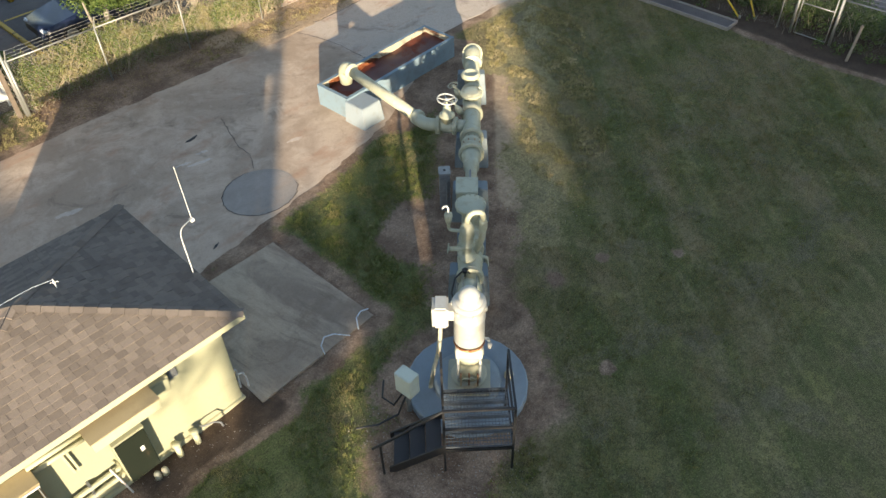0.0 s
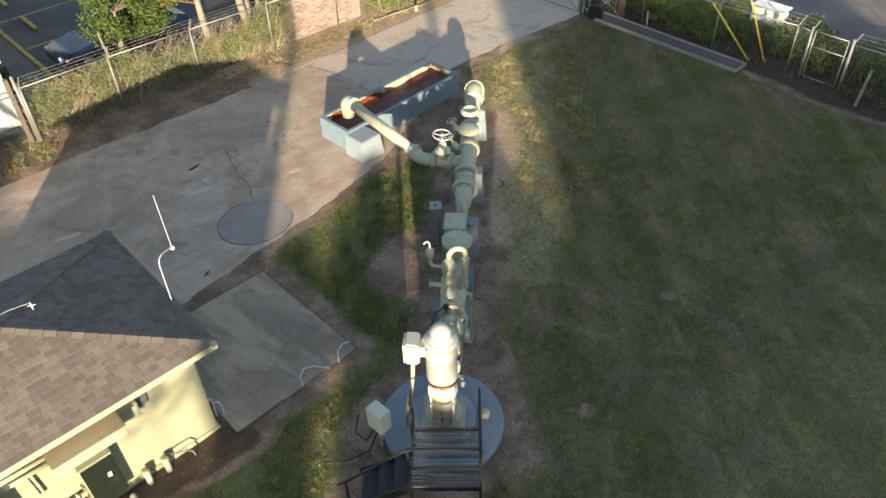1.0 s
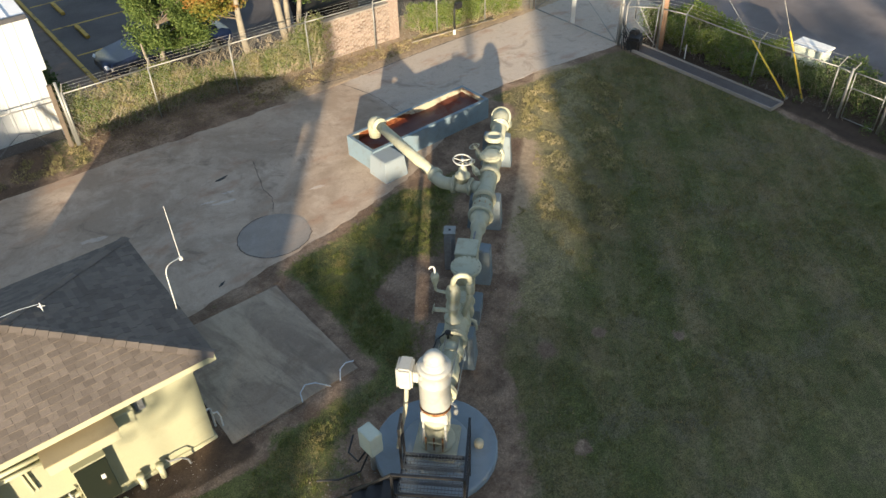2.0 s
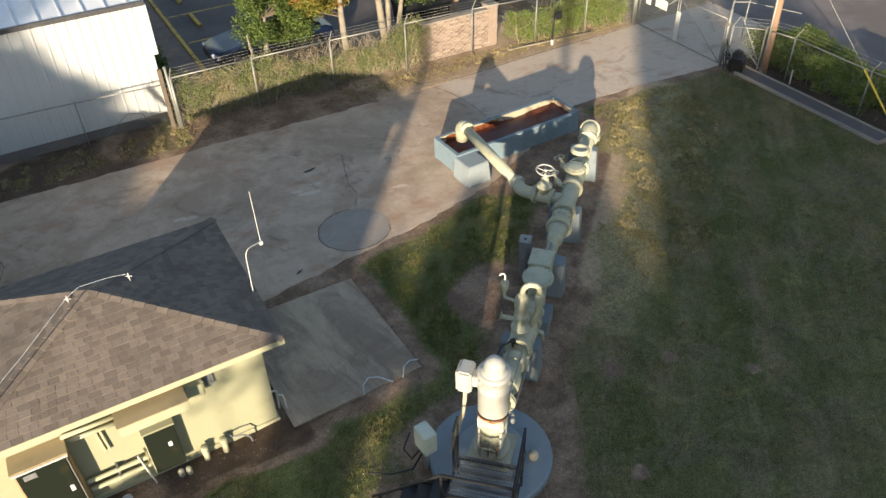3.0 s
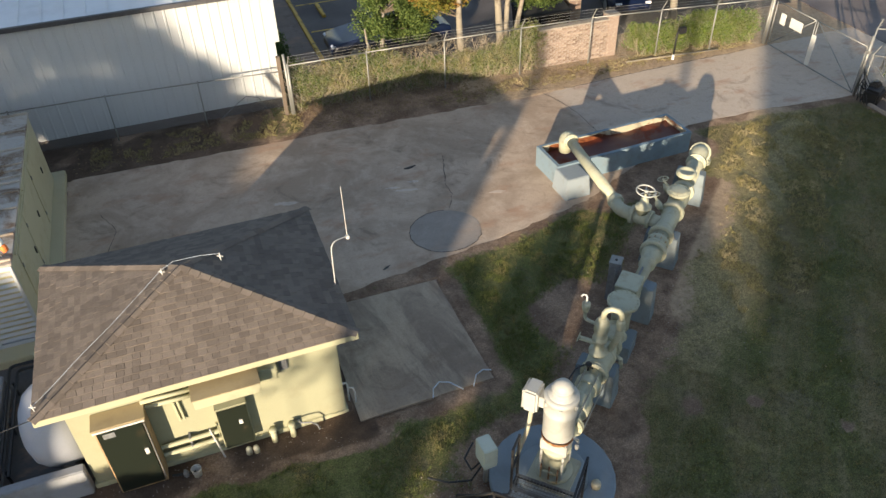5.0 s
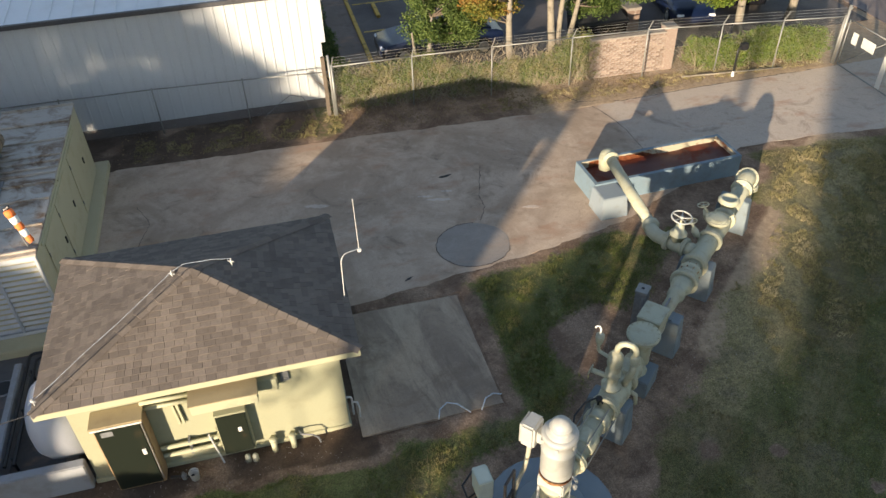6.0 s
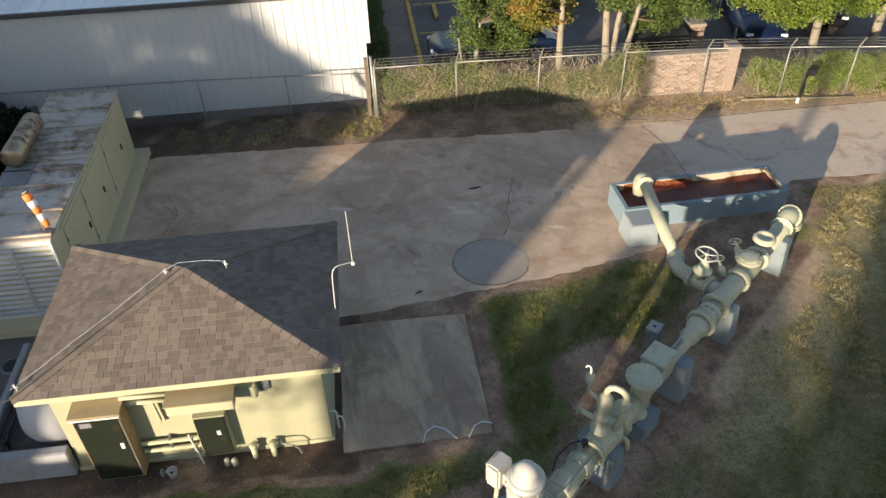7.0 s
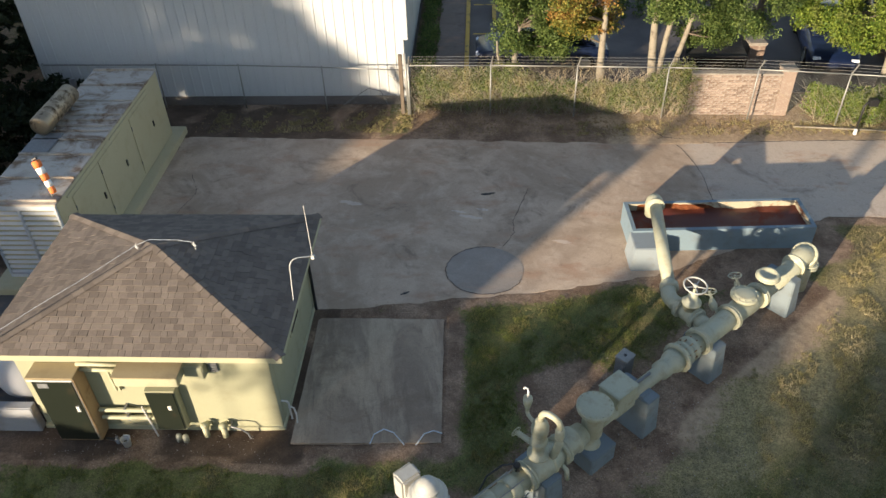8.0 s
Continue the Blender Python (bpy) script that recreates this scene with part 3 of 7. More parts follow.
def house_walls():
    """Four walls with thickness and a ceiling slab."""
    for x0, x1, y0, y1 in ((-1.5, 3.3, 9.15, 9.35), (-1.5, 3.3, 12.55, 12.75), (-1.5, -1.3, 9.352, 12.548), (3.1, 3.3, 9.352, 12.548)):
        part("wall", Box(x0, x1, y0, y1, 0, 2.27, bevel=0.008), M_cream, house)
    part("footing", Box(-1.54, 3.34, 9.11, 12.79, -0.1, 0.1, bevel=0.01), M_fascia, house, "cream painted concrete footing")
    part("soffit", Box(EX0 + 0.04, EX1 - 0.04, EY0 + 0.04, EY1 - 0.04, 2.27, 2.3), M_fascia, house)
    for x0, x1, y0, y1 in ((EX0, EX1, EY0, EY0 + 0.04), (EX0, EX1, EY1 - 0.04, EY1), (EX0, EX0 + 0.04, EY0 + 0.041, EY1 - 0.041), (EX1 - 0.04, EX1, EY0 + 0.041, EY1 - 0.041)):
        part("fascia", Box(x0, x1, y0, y1, 2.24, 2.375, bevel=0.005), M_fascia, house)


house_walls()
bm = bmesh.new()
vs = [bm.verts.new(p) for p in ((EX0, EY0, EZ), (EX1, EY0, EZ), (EX1, EY1, EZ), (EX0, EY1, EZ), (RX0, RY, RZ), (RX1, RY, RZ))]
for f in ((0, 1, 5, 4), (1, 2, 5), (2, 3, 4, 5), (3, 0, 4), (3, 2, 1, 0)):
    bm.faces.new([vs[i] for i in f])
roof = part("roof", bm, M_under, house, "brown asphalt shingle hip roof")


def shingles():
    """Rows of shingle tabs on the four slopes; those of the front slope are pieces, the rest one field."""
    slopes = [  # lower left, along the eave, up the slope (horizontal), eave length, left and right hip, rise
        (Vector((EX0, EY0, EZ)), Vector((1, 0, 0)), Vector((0, 1, 0)), EX1 - EX0),
        (Vector((EX1, EY0, EZ)), Vector((0, 1, 0)), Vector((-1, 0, 0)), EY1 - EY0),
        (Vector((EX1, EY1, EZ)), Vector((-1, 0, 0)), Vector((0, -1, 0)), EX1 - EX0),
        (Vector((EX0, EY1, EZ)), Vector((0, -1, 0)), Vector((1, 0, 0)), EY1 - EY0),
    ]
    course = 0.128
    field = bmesh.new()
    for k, (o, ax, up, length) in enumerate(slopes):
        run = (RY - EY0) if k % 2 == 0 else (EX1 - RX1)
        lean = length / 2 / run
        tilt = math.atan2(RZ - EZ, run)
        L = run / math.cos(tilt)
        upv = (up * math.cos(tilt) + Vector((0, 0, math.sin(tilt))))
        nrm = ax.cross(upv).normalized()
        made = {}
        for r in range(int(L / course) + 1):
            s = r * course
            inset = (s + course * 0.5) * math.cos(tilt) * lean
            u0, u1 = inset, length - inset
            if u1 - u0 < 0.1:
                continue
            u = u0 - random.uniform(0, 0.15)
            while u < u1:
                tab = random.choice((0.13, 0.17, 0.2))
                a, b = max(u, u0), min(u + tab - 0.005, u1)
                if b - a > 0.03:
                    thick = random.choice((0.004, 0.007, 0.012))
                    full = abs((b - a) - (tab - 0.005)) < 1e-3
                    top = min(course * 1.18, L - s)
                    if k == 0 and full:
                        key = (tab, thick)
                        if key not in made:
                            b0 = bmesh.new()
                            wedge(b0, Vector((0, 0, 0)), ax * (b - a), upv * top, nrm, thick)
                            ob = made[key] = link("shingle", b0, M_shoot, roof)
                        else:
                            ob = new("shingle", made[key].data)
                            ob.parent = roof
                        ob.location = o + ax * a + upv * s
                    else:
                        wedge(field, o + ax * a + upv * s, ax * (b - a), upv * top, nrm, thick)
                u += tab
    tagged(part("shingle_field", field, M_shfield, roof), kind="stuff")


def wedge(bm, o, along, up, nrm, thick):
    """One shingle: thick at its lower edge, thin at the top."""
    lo, hi = nrm * (thick + 0.012), nrm * 0.006
    j = random.uniform(-0.004, 0.004)
    v = [bm.verts.new(p) for p in (o - up * 0.06 * (1 + 10 * j), o + along - up * 0.06 * (1 - 10 * j), o + along + up, o + up)]
    w = [bm.verts.new(v[0].co + lo), bm.verts.new(v[1].co + lo), bm.verts.new(v[2].co + hi), bm.verts.new(v[3].co + hi)]
    for f in ((0, 1, 5, 4), (1, 2, 6, 5), (2, 3, 7, 6), (3, 0, 4, 7), (4, 5, 6, 7)):
        bm.faces.new([(v + w)[i] for i in f])


def hip_caps():
    for p, q in (((EX0, EY0, EZ), (RX0, RY, RZ)), ((EX1, EY0, EZ), (RX1, RY, RZ)), ((EX1, EY1, EZ), (RX1, RY, RZ)), ((EX0, EY1, EZ), (RX0, RY, RZ))):
        p, q = Vector(p), Vector(q)
        d = (q - p).normalized()
        side = d.cross(Vector((0, 0, 1))).normalized()
        k = int((q - p).length / 0.2)
        for i in range(k):
            bm = bmesh.new()
            c = p + (q - p) * (i / k)
            e = p + (q - p) * min(1, (i + 1.15) / k)
            pts = []
            for base, h in ((c, 0.05), (e, 0.034)):
                pts.append([bm.verts.new(base + side * s * 0.11 + Vector((0, 0, h - abs(s) * 0.035))) for s in (-1, 0, 1)])
            a, b = pts
            for s in (0, 1):
                bm.faces.new((a[s], a[s + 1], b[s + 1], b[s]))
            lo = [bm.verts.new(v.co - Vector((0, 0, 0.02))) for v in a]
            bm.faces.new((lo[0], lo[1], a[1], a[0]))
            bm.faces.new((lo[1], lo[2], a[2], a[1]))
            part("hip_cap", bm, M_shoot, roof)


shingles()
hip_caps()


def wall_cabinet():
    """The tall brown cabinet on the front wall, with a black door."""
    c = thing("electrical_cabinet", "tall rusty brown steel cabinet with black door, against cream wall", "cabinet", (-0.66, 8.97, 0))
    part("body", Box(-0.42, 0.42, -0.17, 0.175, 0.02, 1.86, bevel=0.012), M_cabinet, c)
    part("hood", Box(-0.45, 0.45, -0.24, 0.175, 1.862, 1.9, bevel=0.01), M_tan, c, "rusty brown overhanging top")
    d = part("door", Box(-0.39, 0.37, -0.2, -0.172, 0.08, 1.8, bevel=0.008), M_enamel, c, "black enamel door with rust spots and painted brown reflections")
    part("handle", Box(0.24, 0.31, -0.225, -0.2, 0.95, 1.1, bevel=0.006), M_paleplate, d, "white latch plate")
    part("notice", Box(-0.3, -0.1, -0.206, -0.2, 1.6, 1.72), M_grey, d, "faded grey notice plate")
    part("hinge", rod(bmesh.new(), (0.395, -0.195, 0.15), (0.395, -0.195, 1.75), 0.012), M_galv, c)
    part("lip", Box(-0.43, 0.43, -0.25, -0.232, 1.82, 1.86, bevel=0.005), M_paleplate, c, "pale edge strip under the top")


wall_cabinet()
s = thing("panel_box", "black steel electrical panel with white latch, on cream wall", "panel box", (1.17, 9.04, 0.22))
part("body", Box(-0.29, 0.29, -0.1, 0.105, 0, 1.12, bevel=0.01), M_cream, s)
d = part("door", Box(-0.27, 0.27, -0.125, -0.102, 0.03, 1.09, bevel=0.008), M_enamel, s, "black enamel door")
part("latch", Box(0.08, 0.15, -0.14, -0.125, 0.62, 0.74, bevel=0.005), M_paleplate, d, "white latch plate")
s = thing("hood_box", "cream steel hood projecting over wall panel", "hood", (1.2, 8.86, 1.84))
part("body", Box(-0.58, 0.58, -0.24, 0.285, 0, 0.24, bevel=0.01), M_fascia, s)
part("lid", Box(-0.6, 0.6, -0.27, 0.285, 0.242, 0.262, bevel=0.006), M_tan, s, "tan weathered top")
s = thing("junction_box", "cream painted box on the pump house wall", "junction box", (1.95, 9.06, 1.68))
part("body", Box(-0.19, 0.19, -0.1, 0.085, 0, 0.34, bevel=0.01), M_fascia, s)
part("cover", Box(-0.17, 0.17, -0.115, -0.102, 0.02, 0.32, bevel=0.006), M_cream, s)
s = thing("wall_vent", "small grey louvred vent in the cream wall", "vent", (2.27, 9.14, 1.72))
part("frame", Box(-0.085, 0.085, -0.03, 0.005, 0, 0.26, bevel=0.006), M_grey, s)
for i in range(5):
    part("slat", Box(-0.07, 0.07, -0.045, -0.031, 0.02 + i * 0.047, 0.045 + i * 0.047), M_grey, s)
s = thing("wall_board", "pair of narrow cream boards fixed upright on the wall", "board", (0.3, 9.1, 1.35))
for dx in (-0.045, 0.03):
    part("board", Box(dx - 0.022, dx + 0.022, -0.02, 0.04, -0.18, 0.36, bevel=0.006, m=pose(0, 0, 0, 0, -3, 0)), M_fascia, s)
s = thing("wall_pipes", "two cream pipes running low along the wall", "pipe")
for z in (0.46, 0.68):
    part("pipe", tube(bmesh.new(), bend((-0.2, 9.03, z), (0.86, 9.03, z), (0.86, 9.2, z), 0.06), 0.045, 12), M_fascia, s)
    part("bracket", Box(0.3, 0.34, 9.0, 9.16, z - 0.07, z + 0.07), M_grey, s)
part("stand", rod(bmesh.new(), (0.82, 8.94, 0.0), (0.7, 8.98, 0.85), 0.018), M_pvc, s)
s = thing("eave_conduit", "conduit with small fittings under the eave", "conduit")
for z in (1.8, 1.95):
    part("pipe", tube(bmesh.new(), [(-0.26, 9.06, z), (0.2, 9.06, z - 0.01), (0.63, 9.06, z - 0.015)], 0.042, 12), M_fascia, s, "thick cream pipe", 40)
part("run", tube(bmesh.new(), [(-1.35, 9.1, 2.16), (-0.3, 9.1, 2.14), (0.35, 9.1, 2.12), (0.62, 9.1, 2.1)], 0.02, 8), M_pvc, s)
part("run", tube(bmesh.new(), [(-0.2, 9.12, 2.06), (0.7, 9.12, 2.05)], 0.016, 8), M_black, s, "dark conduit")
for x in (-0.9, 0.1):
    part("fitting", Box(x - 0.05, x + 0.05, 9.03, 9.15, 2.09, 2.2, bevel=0.01), M_fascia, s)


def stub_pipe(x, name="wall_stub"):
    t = thing(name, "cream pipe tee standing out of the wall at ground level", "pipe", (x, 8.97, 0), group="stub pipes at the wall")
    part("riser", rod(bmesh.new(), (0, 0, -0.05), (0, 0, 0.3), 0.06, 14), M_fascia, t, "", 30)
    part("cap", turned(bmesh.new(), (0, 0, 0.3), (0, 0, 0.36), [(0, 0.075), (0.04, 0.075), (0.06, 0.03)], 14), M_fascia, t, "", 30)
    part("branch", rod(bmesh.new(), (0, 0.2, 0.2), (0, -0.02, 0.2), 0.05, 12), M_fascia, t, "", 30)
    return t


stub_pipe(1.8)
stub_pipe(2.17)
part("loop", tube(bmesh.new(), [(2.3, 9.12, 0.25), (2.35, 8.95, 0.32), (2.55, 8.9, 0.3), (2.66, 8.92, 0.15), (2.68, 8.92, 0.0)], 0.018, 8), M_grey, thing("conduit_loop", "dark bent conduit rising by the wall", "conduit"))
s = thing("paint_bucket", "small white plastic bucket on the soil", "bucket", (0.28, 8.72, 0))
part("pail", turned(bmesh.new(), (0, 0, 0), (0, 0, 0.2), [(0, 0.075), (0.19, 0.095), (0.2, 0.1), (0.2, 0.09), (0.03, 0.07)], 18), M_pvc, s, "", 30)
part("handle", tube(bmesh.new(), [(0.1 * math.cos(t), 0.02, 0.19 + 0.05 * math.sin(t)) for t in np.linspace(0, math.pi, 9)], 0.004, 6), M_grey, s)
for i, (x, y) in enumerate(((1.28, 8.86), (1.42, 8.84))):
    s = thing("standpipe", "pale rounded pipe end on the soil by the wall", "pipe", (x, y, 0), group="pipe ends by the wall")
    part("body", turned(bmesh.new(), (0, 0, -0.03), (0, 0, 0.18), [(0, 0.06), (0.15, 0.06), (0.19, 0.045), (0.21, 0.012)], 14), M_plinth, s, "", 30)
s = thing("ground_valve", "dark small valve with pipes on the soil", "valve", (0.08, 8.78, 0))
part("pipe", tube(bmesh.new(), [(-0.25, 0.05, 0.05), (0.0, 0.0, 0.06), (0.18, -0.02, 0.05)], 0.03, 8), M_black, s)
part("body", turned(bmesh.new(), (0, 0, 0), (0, 0, 0.17), [(0, 0.05), (0.09, 0.055), (0.12, 0.03), (0.17, 0.03)], 12), M_grey, s)
s = thing("corner_tap", "white pvc tap pipe at the wall corner", "pipe", (3.42, 9.35, 0))
part("riser", tube(bmesh.new(), [(0, 0.05, 0), (0, 0.02, 0.55), (-0.02, 0, 0.62), (-0.14, 0, 0.64)], 0.022, 8), M_pvc, s)
part("arm", tube(bmesh.new(), [(0, 0.02, 0.45), (0.1, -0.02, 0.45), (0.13, -0.03, 0.3), (0.12, -0.05, 0.0)], 0.018, 8), M_pvc, s)
part("pipe", tube(bmesh.new(), [(3.36, 12.6, 0), (3.36, 12.6, 2.0), (3.5, 12.6, 2.2)], 0.035, 10), M_black, thing("downpipe", "black downpipe at the wall corner", "downpipe"))
s = thing("window_1", "small dark window in the shaded cream wall", "window", (3.3, 11.0, 1.1), kind="structure")
part("window_frame", Box(-0.004, 0.03, -0.4, 0.4, 0, 0.75, bevel=0.006), M_fascia, s)
part("pane", Box(0.031, 0.036, -0.34, 0.34, 0.06, 0.69), M_carglass, s)

# mast and wires on the roof
s = thing("antenna_mast", "white mast on a bent bracket at the eave", "mast")
part("mast", tube(bmesh.new(), [(4.04, 10.64, 3.18), (4.03, 10.645, 4.41)], [0.008, 0.006], 8), M_pvc, s)
part("bracket", tube(bmesh.new(), bend((3.62, 10.3, 2.34), (3.66, 10.4, 3.38), (4.05, 10.64, 3.25), 0.22), 0.0105, 10), M_pvc, s)
part("clamp", Box(4.01, 4.08, 10.61, 10.68, 3.18, 3.26, bevel=0.01), M_pvc, s)
s = thing("roof_wire", "white service wire with stand-offs along the roof", "wire")
path = [(1.64, 11.09, 3.2), (1.3, 11.12, 3.24), (0.8, 11.05, 3.3), (0.56, 10.95, 3.24), (0.2, 10.65, 3.13), (-0.4, 10.15, 2.95), (-1.0, 9.7, 2.78), (-1.5, 9.3, 2.62), (-1.9, 9.02, 2.5)]
part("wire", tube(bmesh.new(), path, 0.004, 6), M_hose, s)
part("wire", tube(bmesh.new(), [(0.9, 10.9, 3.31), (-0.5, 9.86, 2.88), (-1.87, 8.83, 2.45)], 0.005, 6), M_black, s, "thin dark wire")
for x, y, z in ((1.64, 11.09, 3.02), (0.56, 10.95, 3.08), (-1.82, 9.06, 2.4)):
    part("standoff", tube(bmesh.new(), [(x, y, z), (x, y, z + 0.2)], 0.009, 8), M_pvc, s)
    part("insulator", turned(bmesh.new(), (x, y, z + 0.08), (x, y, z + 0.16), [(0, 0.015), (0.04, 0.025), (0.08, 0.015)], 10), M_pvc, s)
    part("arm", rod(bmesh.new(), (x - 0.06, y + 0.03, z + 0.12), (x + 0.06, y - 0.03, z + 0.12), 0.007, 6), M_pvc, s)
part("wire", tube(bmesh.new(), [(-1.85, 8.95, 2.35), (-4, 8.6, 2.3), (-9, 8.0, 2.6)], 0.009, 6), M_black, s, "thin dark wire")

# pressure tank and low wall beside the house
s = thing("pressure_tank", "large white horizontal pressure tank beside the pump house", "tank", (-1.55, 10.1, 1.0))
part("shell", turned(bmesh.new(), (0, 0, 0), (-1.0, 0, 0), [(0, 0.82), (0.5, 0.82), (0.64, 0.79), (0.8, 0.68), (0.91, 0.47), (0.96, 0.22), (0.97, 0.01)], 48), M_tank, s, "", 40)
for x in (-0.35,):
    part("saddle", Box(x - 0.12, x + 0.12, -0.62, 0.62, -1.0, -0.5, bevel=0.02), M_patch, s)
s = thing("low_wall", "weathered grey concrete low wall beside tank", "wall")
part("front", Box(-6.2, -1.56, 9.0, 9.2, 0, 0.7, bevel=0.02), M_lowwall, s)
part("side", Box(-3.35, -3.2, 9.202, 12.3, 0, 0.5, bevel=0.02), M_lowwall, s)
s = thing("pipe_rail", "rusty black pipes running over the slab", "pipe")
for dx in (0, 0.16):
    part("pipe", tube(bmesh.new(), bend((-2.95 - dx, 9.6, 0.42), (-2.95 - dx, 12.42 + dx, 0.42), (-1.55, 12.42 + dx, 0.42), 0.12), 0.035, 8), M_black, s)
for yy in (9.8, 11.0, 12.1):
    part("leg", rod(bmesh.new(), (-3.03, yy, 0), (-3.03, yy, 0.4), 0.025, 8), M_black, s)
s = thing("manhole_lid", "black round manhole lid in the slab", "manhole", (-3.7, 12.1, 0.025))
part("rim", turned(bmesh.new(), (0, 0, 0), (0, 0, 0.02), [(0, 0.24), (0.02, 0.23)], 28), M_grey, s)
part("lid", turned(bmesh.new(), (0, 0, 0.02), (0, 0, 0.035), [(0, 0.2), (0.015, 0.19)], 28), M_black, s)

# hoses on the pad's edge
for pts in ([(5.05, 8.8, 0.04), (5.12, 9.0, 0.09), (5.3, 9.12, 0.1), (5.5, 9.05, 0.08), (5.72, 8.8, 0.04)], [(5.95, 8.8, 0.04), (6.1, 9.03, 0.09), (6.28, 9.1, 0.1), (6.45, 9.05, 0.08)]):
    s = thing("hose", "pale garden hose looped over the pad's edge", "hose", group="hoses on the pad")
    part("hose_body", tube(bmesh.new(), pts, 0.014, 8), M_hose, s, "", 60)


# ---- well pump, pipeline and platform ----
def flange(bm, p, d, r, thick=0.045, n=28, bolts=0):
    p, d = Vector(p), Vector(d).normalized()
    turned(bm, p - d * thick / 2, p + d * thick / 2, [(0, r - 0.006), (0.006, r), (thick - 0.006, r), (thick, r - 0.006)], n)
    u, v = frame_of(d)
    for i in range(bolts):
        t = 2 * math.pi * (i + 0.5) / bolts
        c = p + (u * math.cos(t) + v * math.sin(t)) * (r - 0.035)
        rod(bm, c - d * (thick / 2 + 0.025), c + d * (thick / 2 + 0.025), 0.014, 6)
    return bm


def handwheel(name, parent, c, r, axis, mat, label="white spoked handwheel"):
    c, axis = Vector(c), Vector(axis).normalized()
    u, v = frame_of(axis)
    bm = bmesh.new()
    tube(bm, [c + r * (u * math.cos(t) + v * math.sin(t)) for t in np.linspace(0, 2 * math.pi, 32, False)], r * 0.085, 8, True)
    for i in range(5):
        t = 2 * math.pi * i / 5
        tube(bm, [c - axis * r * 0.12, c + r * (u * math.cos(t) + v * math.sin(t))], r * 0.06, 6)
    turned(bm, c - axis * r * 0.25, c + axis * r * 0.1, [(0, r * 0.2), (r * 0.35, r * 0.2)], 12)
    return part(name, bm, mat, parent, label, 40)


def along(profile, z=0.95, n=0.0, seg=32):
    """A turned piece on the pipeline's axis from (distance, radius) pairs."""
    a0 = profile[0][0]
    return turned(bmesh.new(), P(a0, n, z), P(a0 + 1, n, z), [(a - a0, r) for a, r in profile], seg)


s = thing("well_slab", "round blue-grey painted concrete slab around the well", "slab", (6.45, 6.2, 0))
part("slab", turned(bmesh.new(), (0, 0, -0.1), (0, 0, 0.16), [(0, 1.17), (0.235, 1.17), (0.255, 1.15), (0.26, 1.13)], 26), M_bluepad, s)
part("step", turned(bmesh.new(), (0, 0, 0.16), (0, 0, 0.3), [(0, 0.66), (0.1, 0.64), (0.14, 0.6)], 40), M_bluepad, s, "raised round step", 40)
part("stub", turned(bmesh.new(), (0.62, -0.52, 0.16), (0.62, -0.52, 0.3), [(0, 0.09), (0.1, 0.09), (0.14, 0.07)], 16), M_plinth, s, "cream capped stub", 40)

pump = thing("well_pump", "white vertical well pump motor on a stained plinth", "pump", tuple(P(0, 0, 0)), LINE)
part("plinth", Box(-0.4, 0.4, -0.4, 0.4, 0.3, 0.45, bevel=0.03), M_plinth, pump, "stained square plinth")
part("base_flange", turned(bmesh.new(), (0, 0, 0.45), (0, 0, 0.52), [(0, 0.33), (0.02, 0.34), (0.05, 0.34), (0.07, 0.3)], 32), M_plinth, pump, "", 40)
part("discharge_head", turned(bmesh.new(), (0, 0, 0.52), (0, 0, 1.2), [(0, 0.22), (0.1, 0.2), (0.3, 0.24), (0.55, 0.22), (0.62, 0.27), (0.68, 0.27)], 32), M_pipe, pump, "cream cast discharge head", 40)
part("stand", Box(-0.2, 0.2, -0.24, 0.24, 1.14, 1.44, bevel=0.02), M_motor, pump, "white motor stand")
for sx in (-1, 1):
    for sy in (-1, 1):
        part("post", rod(bmesh.new(), (sx * 0.2, sy * 0.2, 0.5), (sx * 0.2, sy * 0.2, 1.16), 0.025, 8), M_motor, pump)
part("gland", tube(bmesh.new(), [(-0.24, -0.15, 0.62), (-0.3, -0.05, 0.75), (-0.28, 0.1, 0.7), (-0.22, 0.2, 0.58)], 0.02, 8), M_pipe, pump)
for yy in (-0.16, 0.0, 0.15):
    part("stud", rod(bmesh.new(), (-0.29, yy, 0.5), (-0.29, yy, 0.86), 0.016, 8), M_rustband, pump, "rusty stud")
part("rust_ring", turned(bmesh.new(), (0, 0, 1.44), (0, 0, 1.52), [(0, 0.27), (0.03, 0.285), (0.06, 0.28), (0.08, 0.26)], 36), M_rustband, pump, "rust-stained base ring", 40)
motor = part("motor", turned(bmesh.new(), (0, 0, 1.52), (0, 0, 2.66), [(0, 0.265), (0.02, 0.275), (0.6, 0.28), (0.615, 0.29), (0.66, 0.29), (0.67, 0.28), (0.9, 0.28), (0.91, 0.297), (0.97, 0.297), (1.0, 0.27), (1.01, 0.22)], 40), M_motor, pump, "white motor casing", 40)
part("cap", turned(bmesh.new(), (0, 0, 2.5), (0, 0, 2.9), [(0, 0.235), (0.05, 0.235), (0.06, 0.18), (0.15, 0.17), (0.155, 0.185), (0.18, 0.185), (0.185, 0.165), (0.24, 0.15), (0.28, 0.12), (0.31, 0.075), (0.325, 0.035), (0.33, 0.01)], 32), M_motor, motor, "", 40)
for k in range(6):
    t = k * math.pi / 3 + 0.3
    part("lug", Box(0.27, 0.32, -0.03, 0.03, 2.34, 2.44, bevel=0.008, m=pose(0, 0, 0, 0, 0, math.degrees(t))), M_motor, motor)
tb = part("terminal_box", Box(-0.19, 0.17, 0.36, 0.62, 1.98, 2.48, bevel=0.035), M_motor, pump, "white terminal box")
